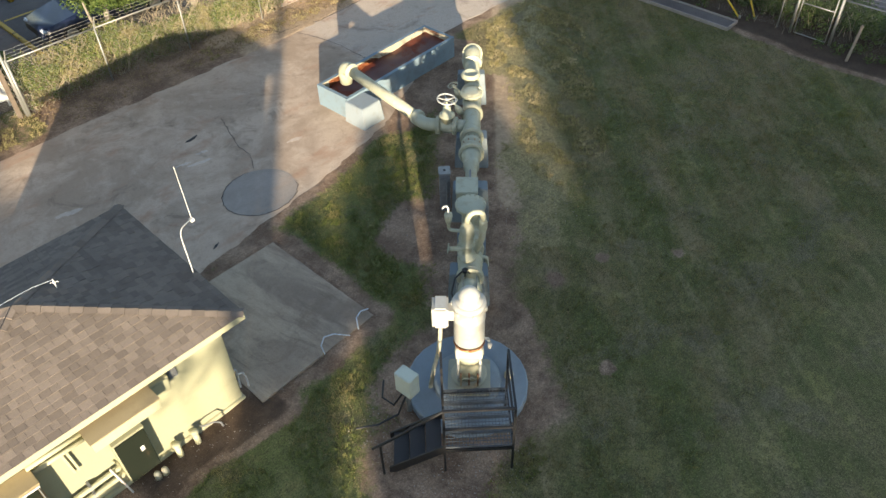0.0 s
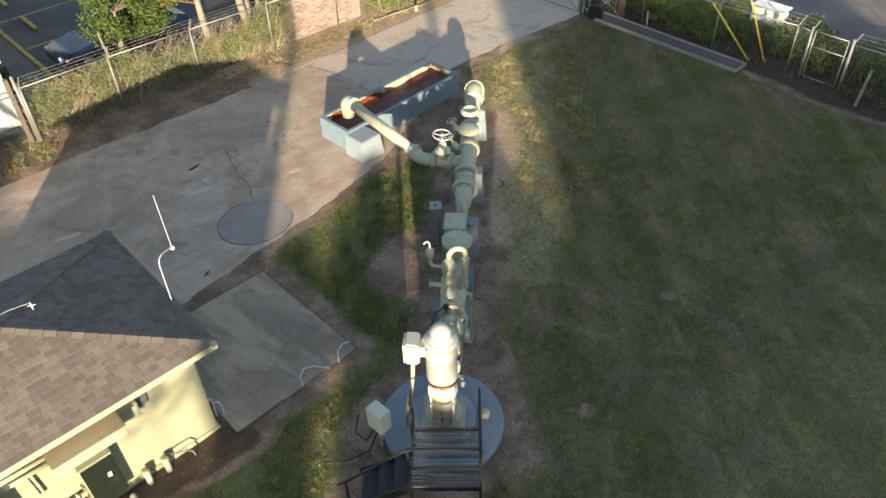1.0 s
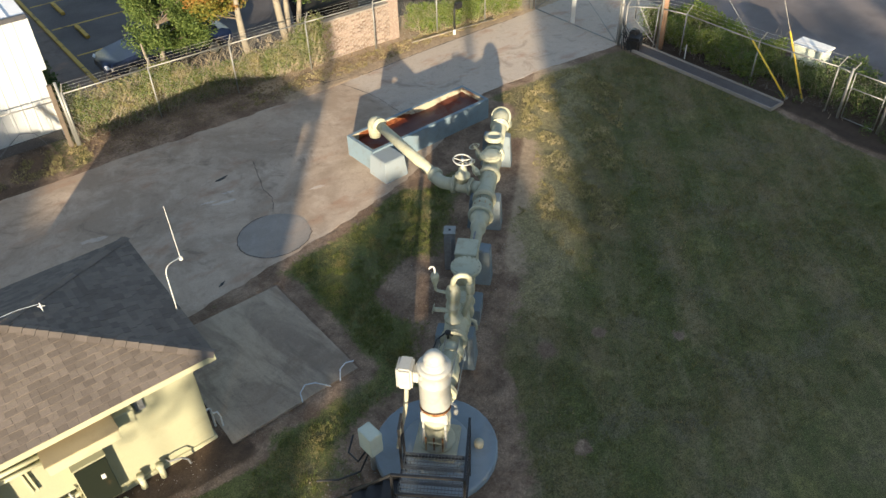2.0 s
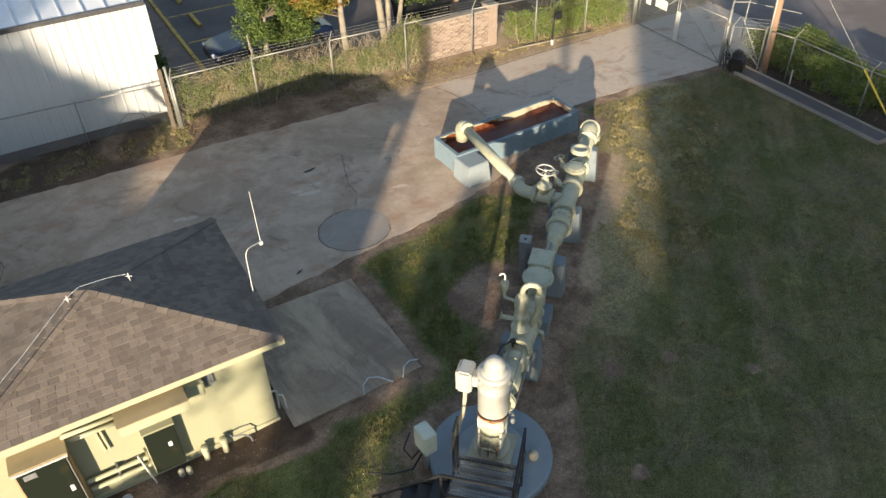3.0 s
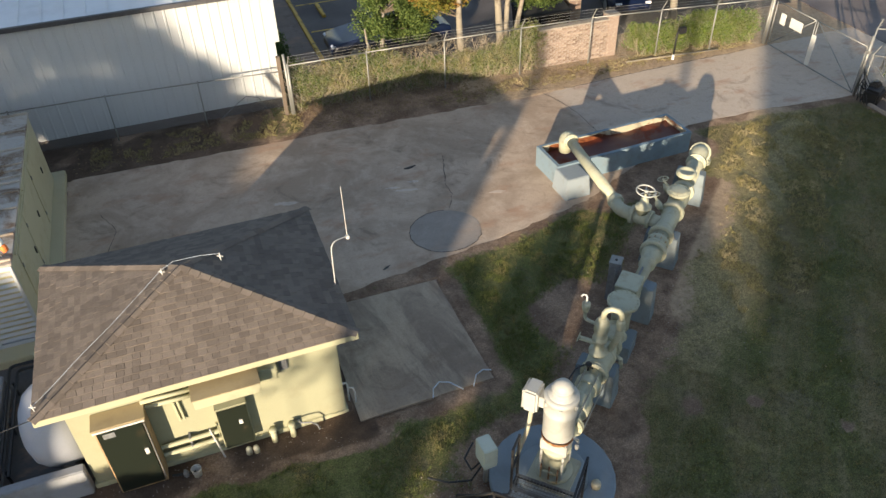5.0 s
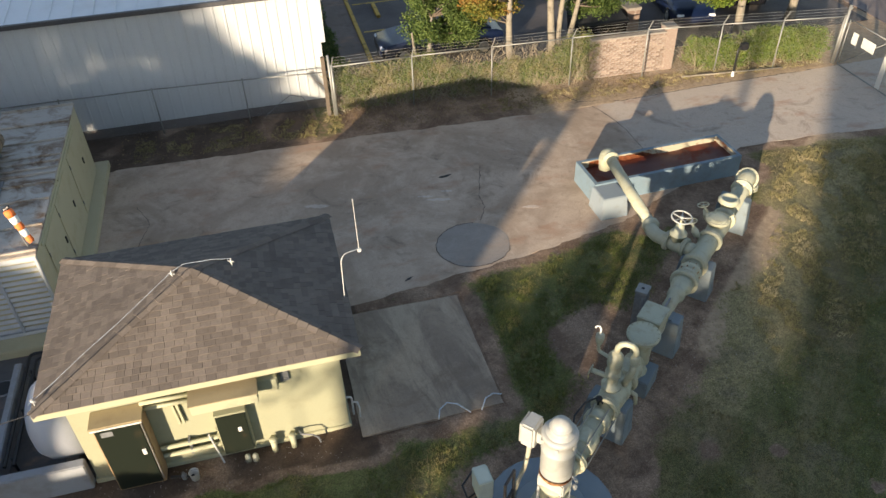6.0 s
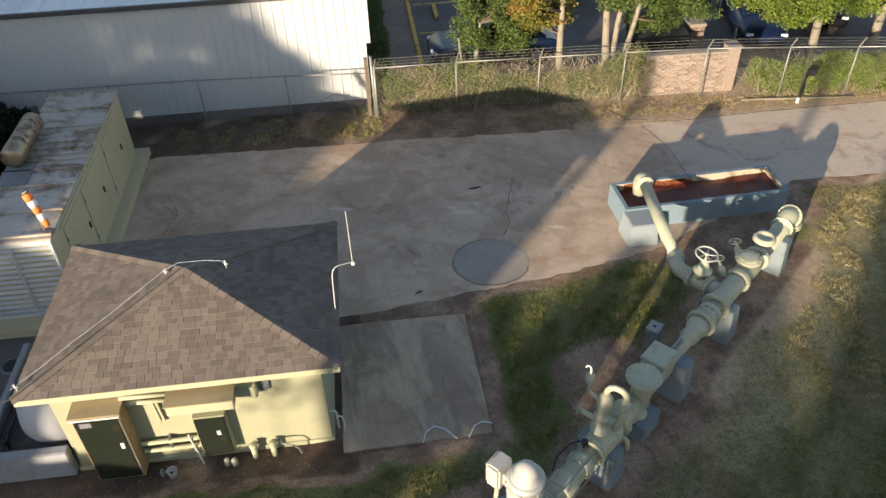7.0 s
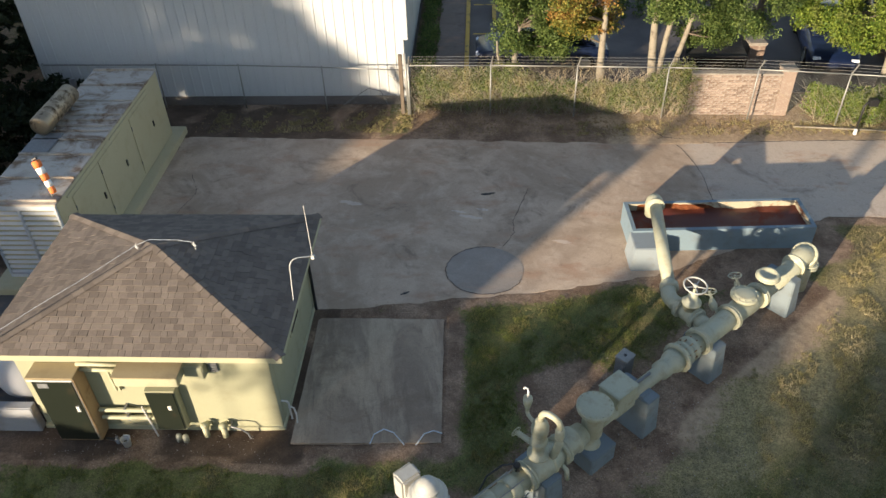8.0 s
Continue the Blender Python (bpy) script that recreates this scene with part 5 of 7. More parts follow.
def trough():
    t = thing("settling_trough", "blue-grey concrete trough with rust-red sediment and water", "trough", (13.17, 15.52, 0), 2.5)
    lx, ly, w, h = 2.26, 0.62, 0.1, 0.66
    bm = bmesh.new()
    out = [(-lx, -ly), (lx, -ly), (lx, ly), (-lx, ly)]
    inn = [(-lx + w, -ly + w), (lx - w, -ly + w), (lx - w, ly - w), (-lx + w, ly - w)]
    rings = [[bm.verts.new((x, y, z)) for x, y in pts] for pts, z in ((out, -0.05), (out, h), (inn, h))]
    bm.faces.new(rings[0][::-1])
    for a, b in zip(rings, rings[1:]):
        for i in range(4):
            bm.faces.new((a[i], a[(i + 1) % 4], b[(i + 1) % 4], b[i]))
    part("shell", bm, M_trough, t, "blue-grey painted shell")
    bm = bmesh.new()
    rings = [[bm.verts.new((x * k, y * k2, z)) for x, y in inn] for k, k2, z in ((0.999, 0.998, h - 0.002), (0.998, 0.996, 0.08))]
    for i in range(4):
        bm.faces.new((rings[0][i], rings[0][(i + 1) % 4], rings[1][(i + 1) % 4], rings[1][i]))
    bm.faces.new(rings[1])
    part("lining", bm, M_trough_in, t, "rust-stained inner lining")
    bm = bmesh.new()
    g = 40
    rows = []
    for j in range(13):
        rows.append([bm.verts.new((-lx + w + 0.004 + (2 * lx - 2 * w - 0.008) * i / g, -ly + w + 0.004 + (2 * ly - 2 * w - 0.008) * j / 12,
                                   0.45 + 0.015 * noise.noise((i * 0.25, j * 0.35, 2)) + 0.05 * max(0, (i - 32) / 8) ** 1.3 * (1 + 0.5 * noise.noise((i * 0.4, j * 0.5, 4))) + 0.1 * max(0, (j - 8) / 4) * max(0.0, noise.noise((i * 0.17, 0.3, 9.1)) + 0.25))) for i in range(g + 1)])
    for a, b in zip(rows, rows[1:]):
        for i in range(g):
            bm.faces.new((a[i], a[i + 1], b[i + 1], b[i]))
    part("sediment", bm, M_sediment, t, "rust-red wet sediment", 60)
    bm = bmesh.new()
    top = [(-lx + w + 0.25 + i * 0.1, h - 0.03 + 0.05 * noise.noise((i * 0.6, 1.2, 3.3)) - (0.0 if i < 17 else 0.05 * (i - 17))) for i in range(22)]
    ring = [bm.verts.new((x, ly - w - 0.006, z)) for x, z in top] + [bm.verts.new((x, ly - w - 0.006, 0.4)) for x, z in reversed(top)]
    bm.faces.new(ring)
    bmesh.ops.solidify(bm, geom=bm.faces[:], thickness=0.003)
    part("stain", bm, M_stain, t, "orange rust crust on the inner wall")


trough()
s = thing("splash_block", "pale blue-grey concrete block against the trough", "block", (11.2, 14.5, 0), 2.5)
bm = bmesh.new()
lo = [bm.verts.new(p) for p in ((-0.38, -0.44, -0.05), (0.42, -0.44, -0.05), (0.42, 0.36, -0.05), (-0.38, 0.36, -0.05))]
hi = [bm.verts.new(p) for p in ((-0.3, -0.34, 0.61), (0.38, -0.34, 0.61), (0.38, 0.36, 0.61), (-0.3, 0.36, 0.61))]
bm.faces.new(lo[::-1])
bm.faces.new(hi)
for i in range(4):
    bm.faces.new((lo[i], lo[(i + 1) % 4], hi[(i + 1) % 4], hi[i]))
bmesh.ops.bevel(bm, geom=bm.edges[:], offset=0.02, segments=2, affect="EDGES")
part("block", bm, M_splash, s)


# ---- generator enclosure ----
structure("generator_slab", Box(-4.6, -2.18, 13.0, 20.8, -0.1, 0.22, bevel=0.02), M_gen, "khaki painted concrete plinth under the generator enclosure", "slab")


def generator():
    g = thing("generator_enclosure", "khaki steel generator enclosure with rusty pale roof", "generator", (0, 0, 0.22))
    x0, x1, y0, y1, h = -4.3, -2.48, 13.45, 20.35, 2.12
    part("body", Box(x0, x1, y0 + 0.08, y1, 0, h, bevel=0.015), M_gen, g)
    # sheet roof with standing ribs
    roof2 = part("roof", Box(x0 - 0.03, x1 + 0.03, y0, y1 + 0.04, h, h + 0.05, bevel=0.01), M_genroof, g, "rusty pale steel roof")
    for y in (13.6, 14.55, 15.6, 16.3, 16.75, 17.0, 17.3, 17.6, 18.4, 19.35, 20.3):
        part("rib", Box(x0 - 0.02, x1 + 0.02, y - 0.03, y + 0.03, h + 0.05, h + 0.1, bevel=0.008), M_genroof, roof2)
    # louvred end
    part("louver_frame", Box(x0, x1, y0, y0 + 0.08, 0, 0.1, bevel=0.008), M_louver, g, "pale grey louvre frame")
    part("louver_frame", Box(x0, x1, y0, y0 + 0.08, h - 0.12, h, bevel=0.008), M_louver, g, "pale grey louvre frame")
    for x in (x0, (x0 + x1) / 2 - 0.03, x1 - 0.06):
        part("louver_frame", Box(x, x + 0.06, y0, y0 + 0.08, 0.1, h - 0.12, bevel=0.008), M_louver, g, "pale grey louvre frame")
    for i in range(13):
        z = 0.14 + i * 0.145
        for xa, xb in ((x0 + 0.06, (x0 + x1) / 2 - 0.03), ((x0 + x1) / 2 + 0.03, x1 - 0.06)):
            part("slat", Box(xa, xb, -0.07, 0.005, -0.004, 0.004, m=Matrix.Translation((0, y0 + 0.06, z + 0.05)) @ pose(0, 0, 0, 38)), M_louver, g)
    # doors on the long side
    for ya, yb in ((14.2, 15.7), (15.75, 17.25), (17.9, 19.4)):
        d = part("door", Box(x1 + 0.001, x1 + 0.02, ya, yb, 0.12, h - 0.25, bevel=0.006), M_gen, g)
        part("handle", Box(x1 + 0.02, x1 + 0.05, yb - 0.2, yb - 0.14, 0.9, 1.08, bevel=0.006), M_black, d, "black latch")
        for z in (0.4, 1.5):
            part("hinge", rod(bmesh.new(), (x1 + 0.025, ya, z), (x1 + 0.025, ya, z + 0.12), 0.014, 8), M_grey, d)
    part("rail", Box(x1 + 0.001, x1 + 0.035, 14.0, 16.4, h - 0.14, h - 0.1), M_gen, g)
    part("rail", Box(x1 + 0.001, x1 + 0.035, 16.6, 19.4, h - 0.14, h - 0.1), M_gen, g)
    # silencer on the roof
    sx, sy, sz = -4.03, 16.35, h + 0.4
    m = part("silencer", turned(bmesh.new(), (sx, sy, sz), (sx, sy + 1.9, sz), [(0, 0.05), (0.01, 0.2), (0.05, 0.26), (1.85, 0.26), (1.89, 0.2), (1.9, 0.08)], 32), M_muffler, g, "tarnished steel silencer drum", 40)
    for y in (sy + 0.4, sy + 1.5):
        part("saddle", Box(sx - 0.15, sx + 0.15, y - 0.04, y + 0.04, h + 0.06, sz - 0.2), M_grey, m)
        part("band", turned(bmesh.new(), (sx, y - 0.03, sz), (sx, y + 0.03, sz), [(0, 0.266), (0.06, 0.266)], 32), M_muffler, m)
    part("exhaust", tube(bmesh.new(), [(sx, sy + 1.9, sz), (sx, sy + 2.05, sz), (sx + 0.02, sy + 2.15, sz + 0.08), (sx + 0.02, sy + 2.17, sz + 0.26)], 0.09, 14), M_black, m, "dark exhaust elbow", 50)
    part("tray", Box(-4.3, -3.6, 15.65, 16.6, h + 0.06, h + 0.1, bevel=0.01), M_grey, g, "grey tray under the silencer")


generator()
s = thing("windsock", "orange and white windsock on a thin pole", "windsock", (-2.42, 13.62, 0.2))
part("pole", rod(bmesh.new(), (0, 0, 0), (-0.33, 0.22, 3.16), 0.016, 8), M_galv, s)
top = Vector((-0.33, 0.22, 3.14))
wd = Vector((0.22, -0.16, -0.62)).normalized()
for i in range(5):
    part("band", turned(bmesh.new(), top + wd * (i * 0.16 + 0.02), top + wd * (i * 0.16 + 0.18), [(0, 0.095 - i * 0.007), (0.08, 0.1 - i * 0.006), (0.16, 0.088 - i * 0.007)], 14), M_fabric if i % 2 else M_orange, s, "white band" if i % 2 else "orange band", 60)
part("swivel", rod(bmesh.new(), top - Vector((0.05, 0, 0)), top + Vector((0.06, 0, 0.06)), 0.035, 8), M_black, s)

# ---- metal building behind the fence ----
def metal_building():
    b = thing("metal_building", "white ribbed metal building with low pale roof", "building")
    x0, x1, y0, y1, h = -7.4, 4.72, 22.62, 36.0, 3.86
    part("core", Box(x0 + 0.03, x1 - 0.03, y0 + 0.03, y1, 0.12, h), M_siding, b)
    # base coloured dark for the shadow band along the wall's foot
    part("plinth", Box(x0, x1, y0, y1, -0.1, 0.3), M_asph, b, "concrete base, dark for the shadow band under the wall")
    k = 13
    w = (x1 - x0) / k
    bm = bmesh.new()
    prof = []
    for c in (0.0, 0.305, 0.61):
        prof += [(c + 0.0, 0.03), (c + 0.02, 0.014), (c + 0.06, 0.014), (c + 0.08, 0.03)]
    prof.append((w, 0.03))
    a = [bm.verts.new((x, y, 0)) for x, y in prof]
    c = [bm.verts.new((x, y, h - 0.32)) for x, y in prof]
    for i in range(len(prof) - 1):
        bm.faces.new((a[i], a[i + 1], c[i + 1], c[i]))
    first = part("wall_panel", bm, M_siding, b)
    for i in range(k):
        ob = first if i == 0 else new("wall_panel", first.data)
        ob.parent = b
        ob.location = (x0 + i * w, y0 - 0.005, 0.31)
    part("gutter", Box(x0 - 0.1, x1 + 0.12, y0 - 0.14, y0 - 0.02, h - 0.02, h + 0.12, bevel=0.015), M_gutter, b, "dark metal gutter")
    bm = bmesh.new()
    pts = [(x0 - 0.1, y0 - 0.02, h + 0.06), (x1 + 0.14, y0 - 0.02, h + 0.06), (x1 + 0.14, 29.3, h + 0.7), (x0 - 0.1, 29.3, h + 0.7), (x1 + 0.14, y1, h + 0.06), (x0 - 0.1, y1, h + 0.06)]
    v = [bm.verts.new(p) for p in pts]
    lo = [bm.verts.new((p[0], p[1], h)) for p in pts]
    for f in ((0, 1, 2, 3), (3, 2, 4, 5)):
        bm.faces.new([v[i] for i in f])
    for f in ((0, 3, 5), (1, 2, 4)):
        bm.faces.new([v[i] for i in f])
    rf = part("roof", bm, M_roofmetal, b, "pale metal roof")
    for i in range(20):
        x = x0 + 0.2 + i * 0.61
        bm = bmesh.new()
        box(bm, x - 0.02, x + 0.02, 0, 6.95, 0, 0.035, m=Matrix.Translation((0, y0, h + 0.065)) @ pose(0, 0, 0, math.degrees(math.atan2(0.64, 6.7))))
        part("rib", bm, M_roofmetal, rf)
    part("corner_trim", Box(x1 - 0.03, x1 + 0.16, y0 - 0.03, y0 + 0.12, 2.26, h, bevel=0.008), M_siding, b)
    part("corner_trim", Box(x1 - 0.06, x1 + 0.02, y0 - 0.025, y0 + 0.1, 0.12, 2.259, bevel=0.008), M_siding, b)


metal_building()
s = thing("coiled_cable", "dark cable looped against the white wall", "cable")
part("loop", tube(bmesh.new(), [(2.6, 22.5, 0.02), (3.0, 22.54, 0.3), (3.5, 22.55, 0.62), (3.9, 22.54, 0.5), (4.1, 22.5, 0.06)], 0.012, 6), M_grey, s)

# ---- fences ----
def fence(posts, height, arms, name="chain_link_fence", label="galvanised chain-link fence with barbed wire along the yard", mesh_height=None, mid=()):
    f = thing(name, label, "fence")
    mh = mesh_height or height - 0.05
    for i, (x, y) in enumerate(posts):
        end = i in (0, len(posts) - 1)
        p = part("post", rod(bmesh.new(), (x, y, -0.1), (x, y, height + 0.04), 0.04 if end else 0.024, 10), M_galv, f, "", 40)
        if arms:
            tube_pts = [(x, y, height), (x + 0.02, y - 0.02, height + 0.08), (x + 0.06, y - 0.14, height + 0.36)]
            part("arm", tube(bmesh.new(), tube_pts, 0.018, 8), M_galv, p)
    for (ax, ay), (bx, by) in zip(posts, posts[1:]):
        part("top_rail", rod(bmesh.new(), (ax, ay, height - 0.01), (bx, by, height - 0.01), 0.022, 8), M_galv, f, "", 40)
        if arms:
            for k in range(3):
                t = 0.3 + 0.33 * k
                part("barbed_wire", rod(bmesh.new(), (ax + 0.05 * t, ay - 0.14 * t, height + 0.36 * t), (bx + 0.05 * t, by - 0.14 * t, height + 0.36 * t), 0.004, 4), M_wire, f)
        L = math.hypot(bx - ax, by - ay)
        ux, uy = (bx - ax) / L, (by - ay) / L
        bm = bmesh.new()
        step = 0.1
        s0 = -mh
        while s0 < L:
            for way in (1, -1):
                u0, u1 = (s0, s0 + mh) if way == 1 else (s0 + mh, s0)
                z0, z1 = 0.03, 0.03 + mh
                # clip to the bay
                def cut(u):
                    return min(L, max(0.0, u))
                c0, c1 = cut(u0), cut(u1)
                if abs(c1 - c0) < 0.02:
                    continue
                za = z0 + (z1 - z0) * abs(c0 - u0) / mh
                zb = z0 + (z1 - z0) * abs(c1 - u0) / mh
                w = 0.0009
                q = [(c0 - w, za + w), (c0 + w, za - w), (c1 + w, zb - w), (c1 - w, zb + w)] if way == 1 else [(c0 - w, za - w), (c0 + w, za + w), (c1 + w, zb + w), (c1 - w, zb - w)]
                bm.faces.new([bm.verts.new((ax + ux * u - uy * 0.02 * way * 0.1, ay + uy * u + ux * 0.02 * way * 0.1, z)) for u, z in q])
            s0 += step
        part("mesh", bm, M_wire, f, "woven wire mesh")
    return f


NF = [(4.9, 21.88), (7.5, 21.85), (10.18, 21.75), (12.95, 21.62), (15.6, 21.45), (18.2, 21.1), (20.3, 20.75), (22.45, 20.42)]
fence(NF, 1.74, True)
fence([(-7.2, 22.5), (-3.4, 22.45), (-0.65, 22.38), (2.1, 22.2), (4.84, 21.95)], 1.55, False, label="plain chain-link fence before the white metal building")
s = thing("corner_post", "tall galvanised corner post with a wooden one beside it", "post", (4.86, 21.9, 0))
part("post", rod(bmesh.new(), (0, 0, -0.1), (-0.04, -0.02, 2.12), 0.045, 12), M_galv, s, "", 40)
part("wooden_post", Box(-0.26, -0.14, 0.02, 0.14, -0.1, 2.05, bevel=0.01), M_darkbark, s, "dark wooden post")
fence([(22.6, 15.72), (23.3, 14.9), (23.55, 13.9), (23.5, 11.0), (23.78, 8.45), (23.68, 7.98)], 1.5, True, label="galvanised chain-link fence before the street hedge")
fence([(23.68, 6.69), (23.75, 4.0), (23.8, 1.0), (23.85, -3.0)], 1.5, True, label="galvanised chain-link fence before the street hedge")


def leaf_gate(x, ya, yb, h, name, label, z0=0.08, tilt=True):
    g = thing(name, label, "gate")
    for y in (ya, yb):
        part("stile", rod(bmesh.new(), (x, y, z0), (x, y, h), 0.019, 8), M_galv, g, "", 40)
    for z in (z0, h):
        part("rail", rod(bmesh.new(), (x, ya, z), (x, yb, z), 0.019, 8), M_galv, g, "", 40)
    if tilt:
        part("brace", rod(bmesh.new(), (x, ya, z0), (x, yb, h), 0.016, 8), M_galv, g, "", 40)
    else:
        part("rail", rod(bmesh.new(), (x, ya, (z0 + h) / 2 + 0.25), (x, yb, (z0 + h) / 2 + 0.25), 0.018, 8), M_galv, g, "", 40)
    bm = bmesh.new()
    L, H = abs(yb - ya), h - z0
    y0 = min(ya, yb)
    for i in range(int((L + H) / 0.1)):
        u = -H + i * 0.1
        for way in (1, -1):
            ua, ub = (u, u + H) if way == 1 else (u + H, u)
            ca, cb = min(L, max(0, ua)), min(L, max(0, ub))
            if abs(cb - ca) < 0.02:
                continue
            za, zb = z0 + abs(ca - ua), z0 + abs(cb - ua)
            w = 0.0009
            bm.faces.new([bm.verts.new(p) for p in ((x, y0 + ca - w, za), (x, y0 + ca + w, za), (x, y0 + cb + w, zb), (x, y0 + cb - w, zb))])
    part("mesh", bm, M_wire, g, "woven wire mesh")
    return g


g1 = leaf_gate(22.5, 20.2, 18.25, 1.7, "drive_gate", "closed galvanised chain-link drive gate with pale sign plates")
part("sign", Box(22.46, 22.475, 18.75, 19.35, 1.05, 1.4), M_paleplate, g1, "blank pale sign plate")
part("sign", Box(22.46, 22.475, 19.6, 19.85, 1.0, 1.4), M_paleplate, g1, "blank pale sign plate")
g2 = leaf_gate(22.5, 15.95, 18.15, 1.7, "drive_gate", "closed galvanised chain-link drive gate with white vertical plate")
part("sign", Box(22.42, 22.44, 18.0, 18.2, 0.15, 1.25), M_paleplate, g2, "white upright plate")
s = thing("gate_post", "galvanised gate post with bent top arm", "post", (22.5, 15.85, 0))
part("post", rod(bmesh.new(), (0, 0, -0.1), (0, 0, 2.1), 0.05, 12), M_galv, s, "", 40)
part("hinge", Box(-0.06, 0.06, -0.06, 0.08, 1.5, 1.6, bevel=0.01), M_galv, s)
s = thing("gate_post", "galvanised gate post at the fence end", "post", (22.48, 20.36, 0))
part("post", rod(bmesh.new(), (0, 0, -0.1), (0, 0, 2.15), 0.05, 12), M_galv, s, "", 40)
s = thing("fence_corner", "short galvanised fence corner with arms behind gate", "fence")
for x, y in ((24.25, 17.25), (24.72, 16.95)):
    p = part("post", rod(bmesh.new(), (x, y, -0.1), (x, y, 1.55), 0.032, 10), M_galv, s, "", 40)
    part("arm", rod(bmesh.new(), (x, y, 1.5), (x + 0.06, y - 0.05, 1.85), 0.022, 8), M_galv, p)
    for z in (1.62, 1.74, 1.84):
        part("clip", Box(x - 0.01, x + 0.09, y - 0.06, y - 0.02, z - 0.012, z + 0.012), M_galv, p)
part("rail", rod(bmesh.new(), (24.25, 17.25, 1.5), (24.72, 16.95, 1.5), 0.02, 8), M_galv, s)
part("rail", rod(bmesh.new(), (24.72, 16.95, 1.5), (25.4, 15.2, 1.5), 0.02, 8), M_galv, s)
s = thing("gate_motor", "black covered gate motor with loose cables", "motor", (22.75, 15.35, 0))
bm = bmesh.new()
box(bm, -0.32, 0.3, -0.26, 0.24, 0, 0.52, bevel=0.07, m=pose(0, 0, 0, 4, -6, 25))
box(bm, -0.2, 0.16, -0.15, 0.15, 0.45, 0.68, bevel=0.05, m=pose(0.05, 0, 0, -8, 5, 15))
bmesh.ops.subdivide_edges(bm, edges=bm.edges[:], cuts=2, use_grid_fill=True)
for v in bm.verts:
    v.co = v.co * (1 + 0.1 * noise.noise(v.co * 5))
    v.co.z = max(0.0, v.co.z)
part("cover", bm, M_black, s, "crumpled black cover", 30)
for i in range(4):
    part("cable", tube(bmesh.new(), [(-0.1 * i, 0.15, 0.4), (-0.25 - 0.05 * i, 0.3, 0.85 - 0.1 * i), (-0.35, 0.35 - 0.1 * i, 0.45), (-0.4, 0.2 - 0.15 * i, 0.02)], 0.016, 6), M_black, s)
part("arm", rod(bmesh.new(), (-0.05, 0.3, 0.3), (-0.2, 0.5, 1.0), 0.03, 8), M_black, s)
s = thing("utility_pole", "tall weathered wooden utility pole with steel conduit", "utility pole", (23.35, 14.75, 0))
part("pole", rod(bmesh.new(), (0.1, 0, -0.1), (0.3, 0.35, 10.5), 0.14, 16, 0.1), M_pole, s, "", 40)
part("conduit", rod(bmesh.new(), (-0.07, -0.05, 0), (-0.02, 0.08, 3.6), 0.04, 10), M_galv, s, "", 40)
part("brace", rod(bmesh.new(), (-0.1, 0.2, 0.4), (-0.28, 1.0, 1.65), 0.016, 8), M_galv, s)
part("brace", rod(bmesh.new(), (-0.2, -0.2, 0.1), (-0.28, 1.05, 0.95), 0.016, 8), M_galv, s)
s = thing("meter_post", "white thin marker post by the drain", "post", (23.45, 13.6, 0))
part("stake", rod(bmesh.new(), (0, 0, -0.05), (0, 0.02, 0.5), 0.025, 8), M_pvc, s)
s = thing("drain_channel", "long low concrete drain box beside the fence", "drain")
for q in ((22.46, 22.52, 9.5, 15.3), (23.1, 23.16, 9.5, 15.3), (22.521, 23.099, 9.5, 9.56), (22.521, 23.099, 15.24, 15.3)):
    part("side", Box(*q, -0.1, 0.1, bevel=0.012), M_patch, s)
part("cover", Box(22.525, 23.095, 9.565, 15.235, -0.1, 0.05), M_asph, s, "dark grey gravel fill")
for (bx, by), (tx, ty), tz in (((23.54, 9.65), (23.42, 11.22), 1.5), ((23.8, 9.23), (23.82, 10.27), 2.0)):
    s = thing("guy_guard", "slanting yellow plastic guy-wire guard", "guy guard", group="guy guards at the fence")
    part("guard", tube(bmesh.new(), [(bx, by, -0.02), (tx, ty, tz)], 0.03, 8), M_guard, s, "", 40)
    part("wire", rod(bmesh.new(), (tx, ty, tz), (tx + (tx - bx) * 2.2, ty + (ty - by) * 2.2, tz * 3.2), 0.006, 6), M_wire, s)
    part("anchor", rod(bmesh.new(), (bx, by, -0.1), (bx, by, 0.06), 0.05, 8), M_galv, s)
leaf_gate(23.66, 7.85, 6.83, 1.55, "side_gate", "small galvanised chain-link side gate", 0.06, False)
for y in (7.96, 6.7):
    s = thing("gate_post", "galvanised side gate post with a dark cap", "post", (23.66, y, 0))
    part("post", rod(bmesh.new(), (0, 0, -0.1), (0, 0, 1.62), 0.035, 12), M_galv, s, "", 40)
    part("cap", turned(bmesh.new(), (0, 0, 1.62), (0, 0, 1.67), [(0, 0.045), (0.03, 0.045), (0.05, 0.015)], 12), M_galv, s)
s = thing("stake", "leaning weathered timber stake in the soil", "stake", (23.12, 5.9, 0))
part("timber", Box(-0.05, 0.05, -0.04, 0.04, -0.1, 1.1, bevel=0.008, m=pose(0, 0, 0, 6, 14, 20)), M_bark, s)
s = thing("keypad_post", "black gooseneck keypad post beside the drive", "keypad", (18.6, 20.55, 0))
part("post", tube(bmesh.new(), [(0, 0, 0.0), (0, 0, 0.85), (0.02, 0.02, 0.98), (0.12, 0.06, 1.06), (0.24, 0.1, 1.05)], 0.035, 10), M_black, s, "", 50)
part("box", Box(0.16, 0.42, 0.02, 0.2, 0.92, 1.14, bevel=0.015), M_black, s)
part("foot", turned(bmesh.new(), (0, 0, 0), (0, 0, 0.2), [(0, 0.06), (0.18, 0.05), (0.2, 0.04)], 12), M_pvc, s, "pale foot sleeve")
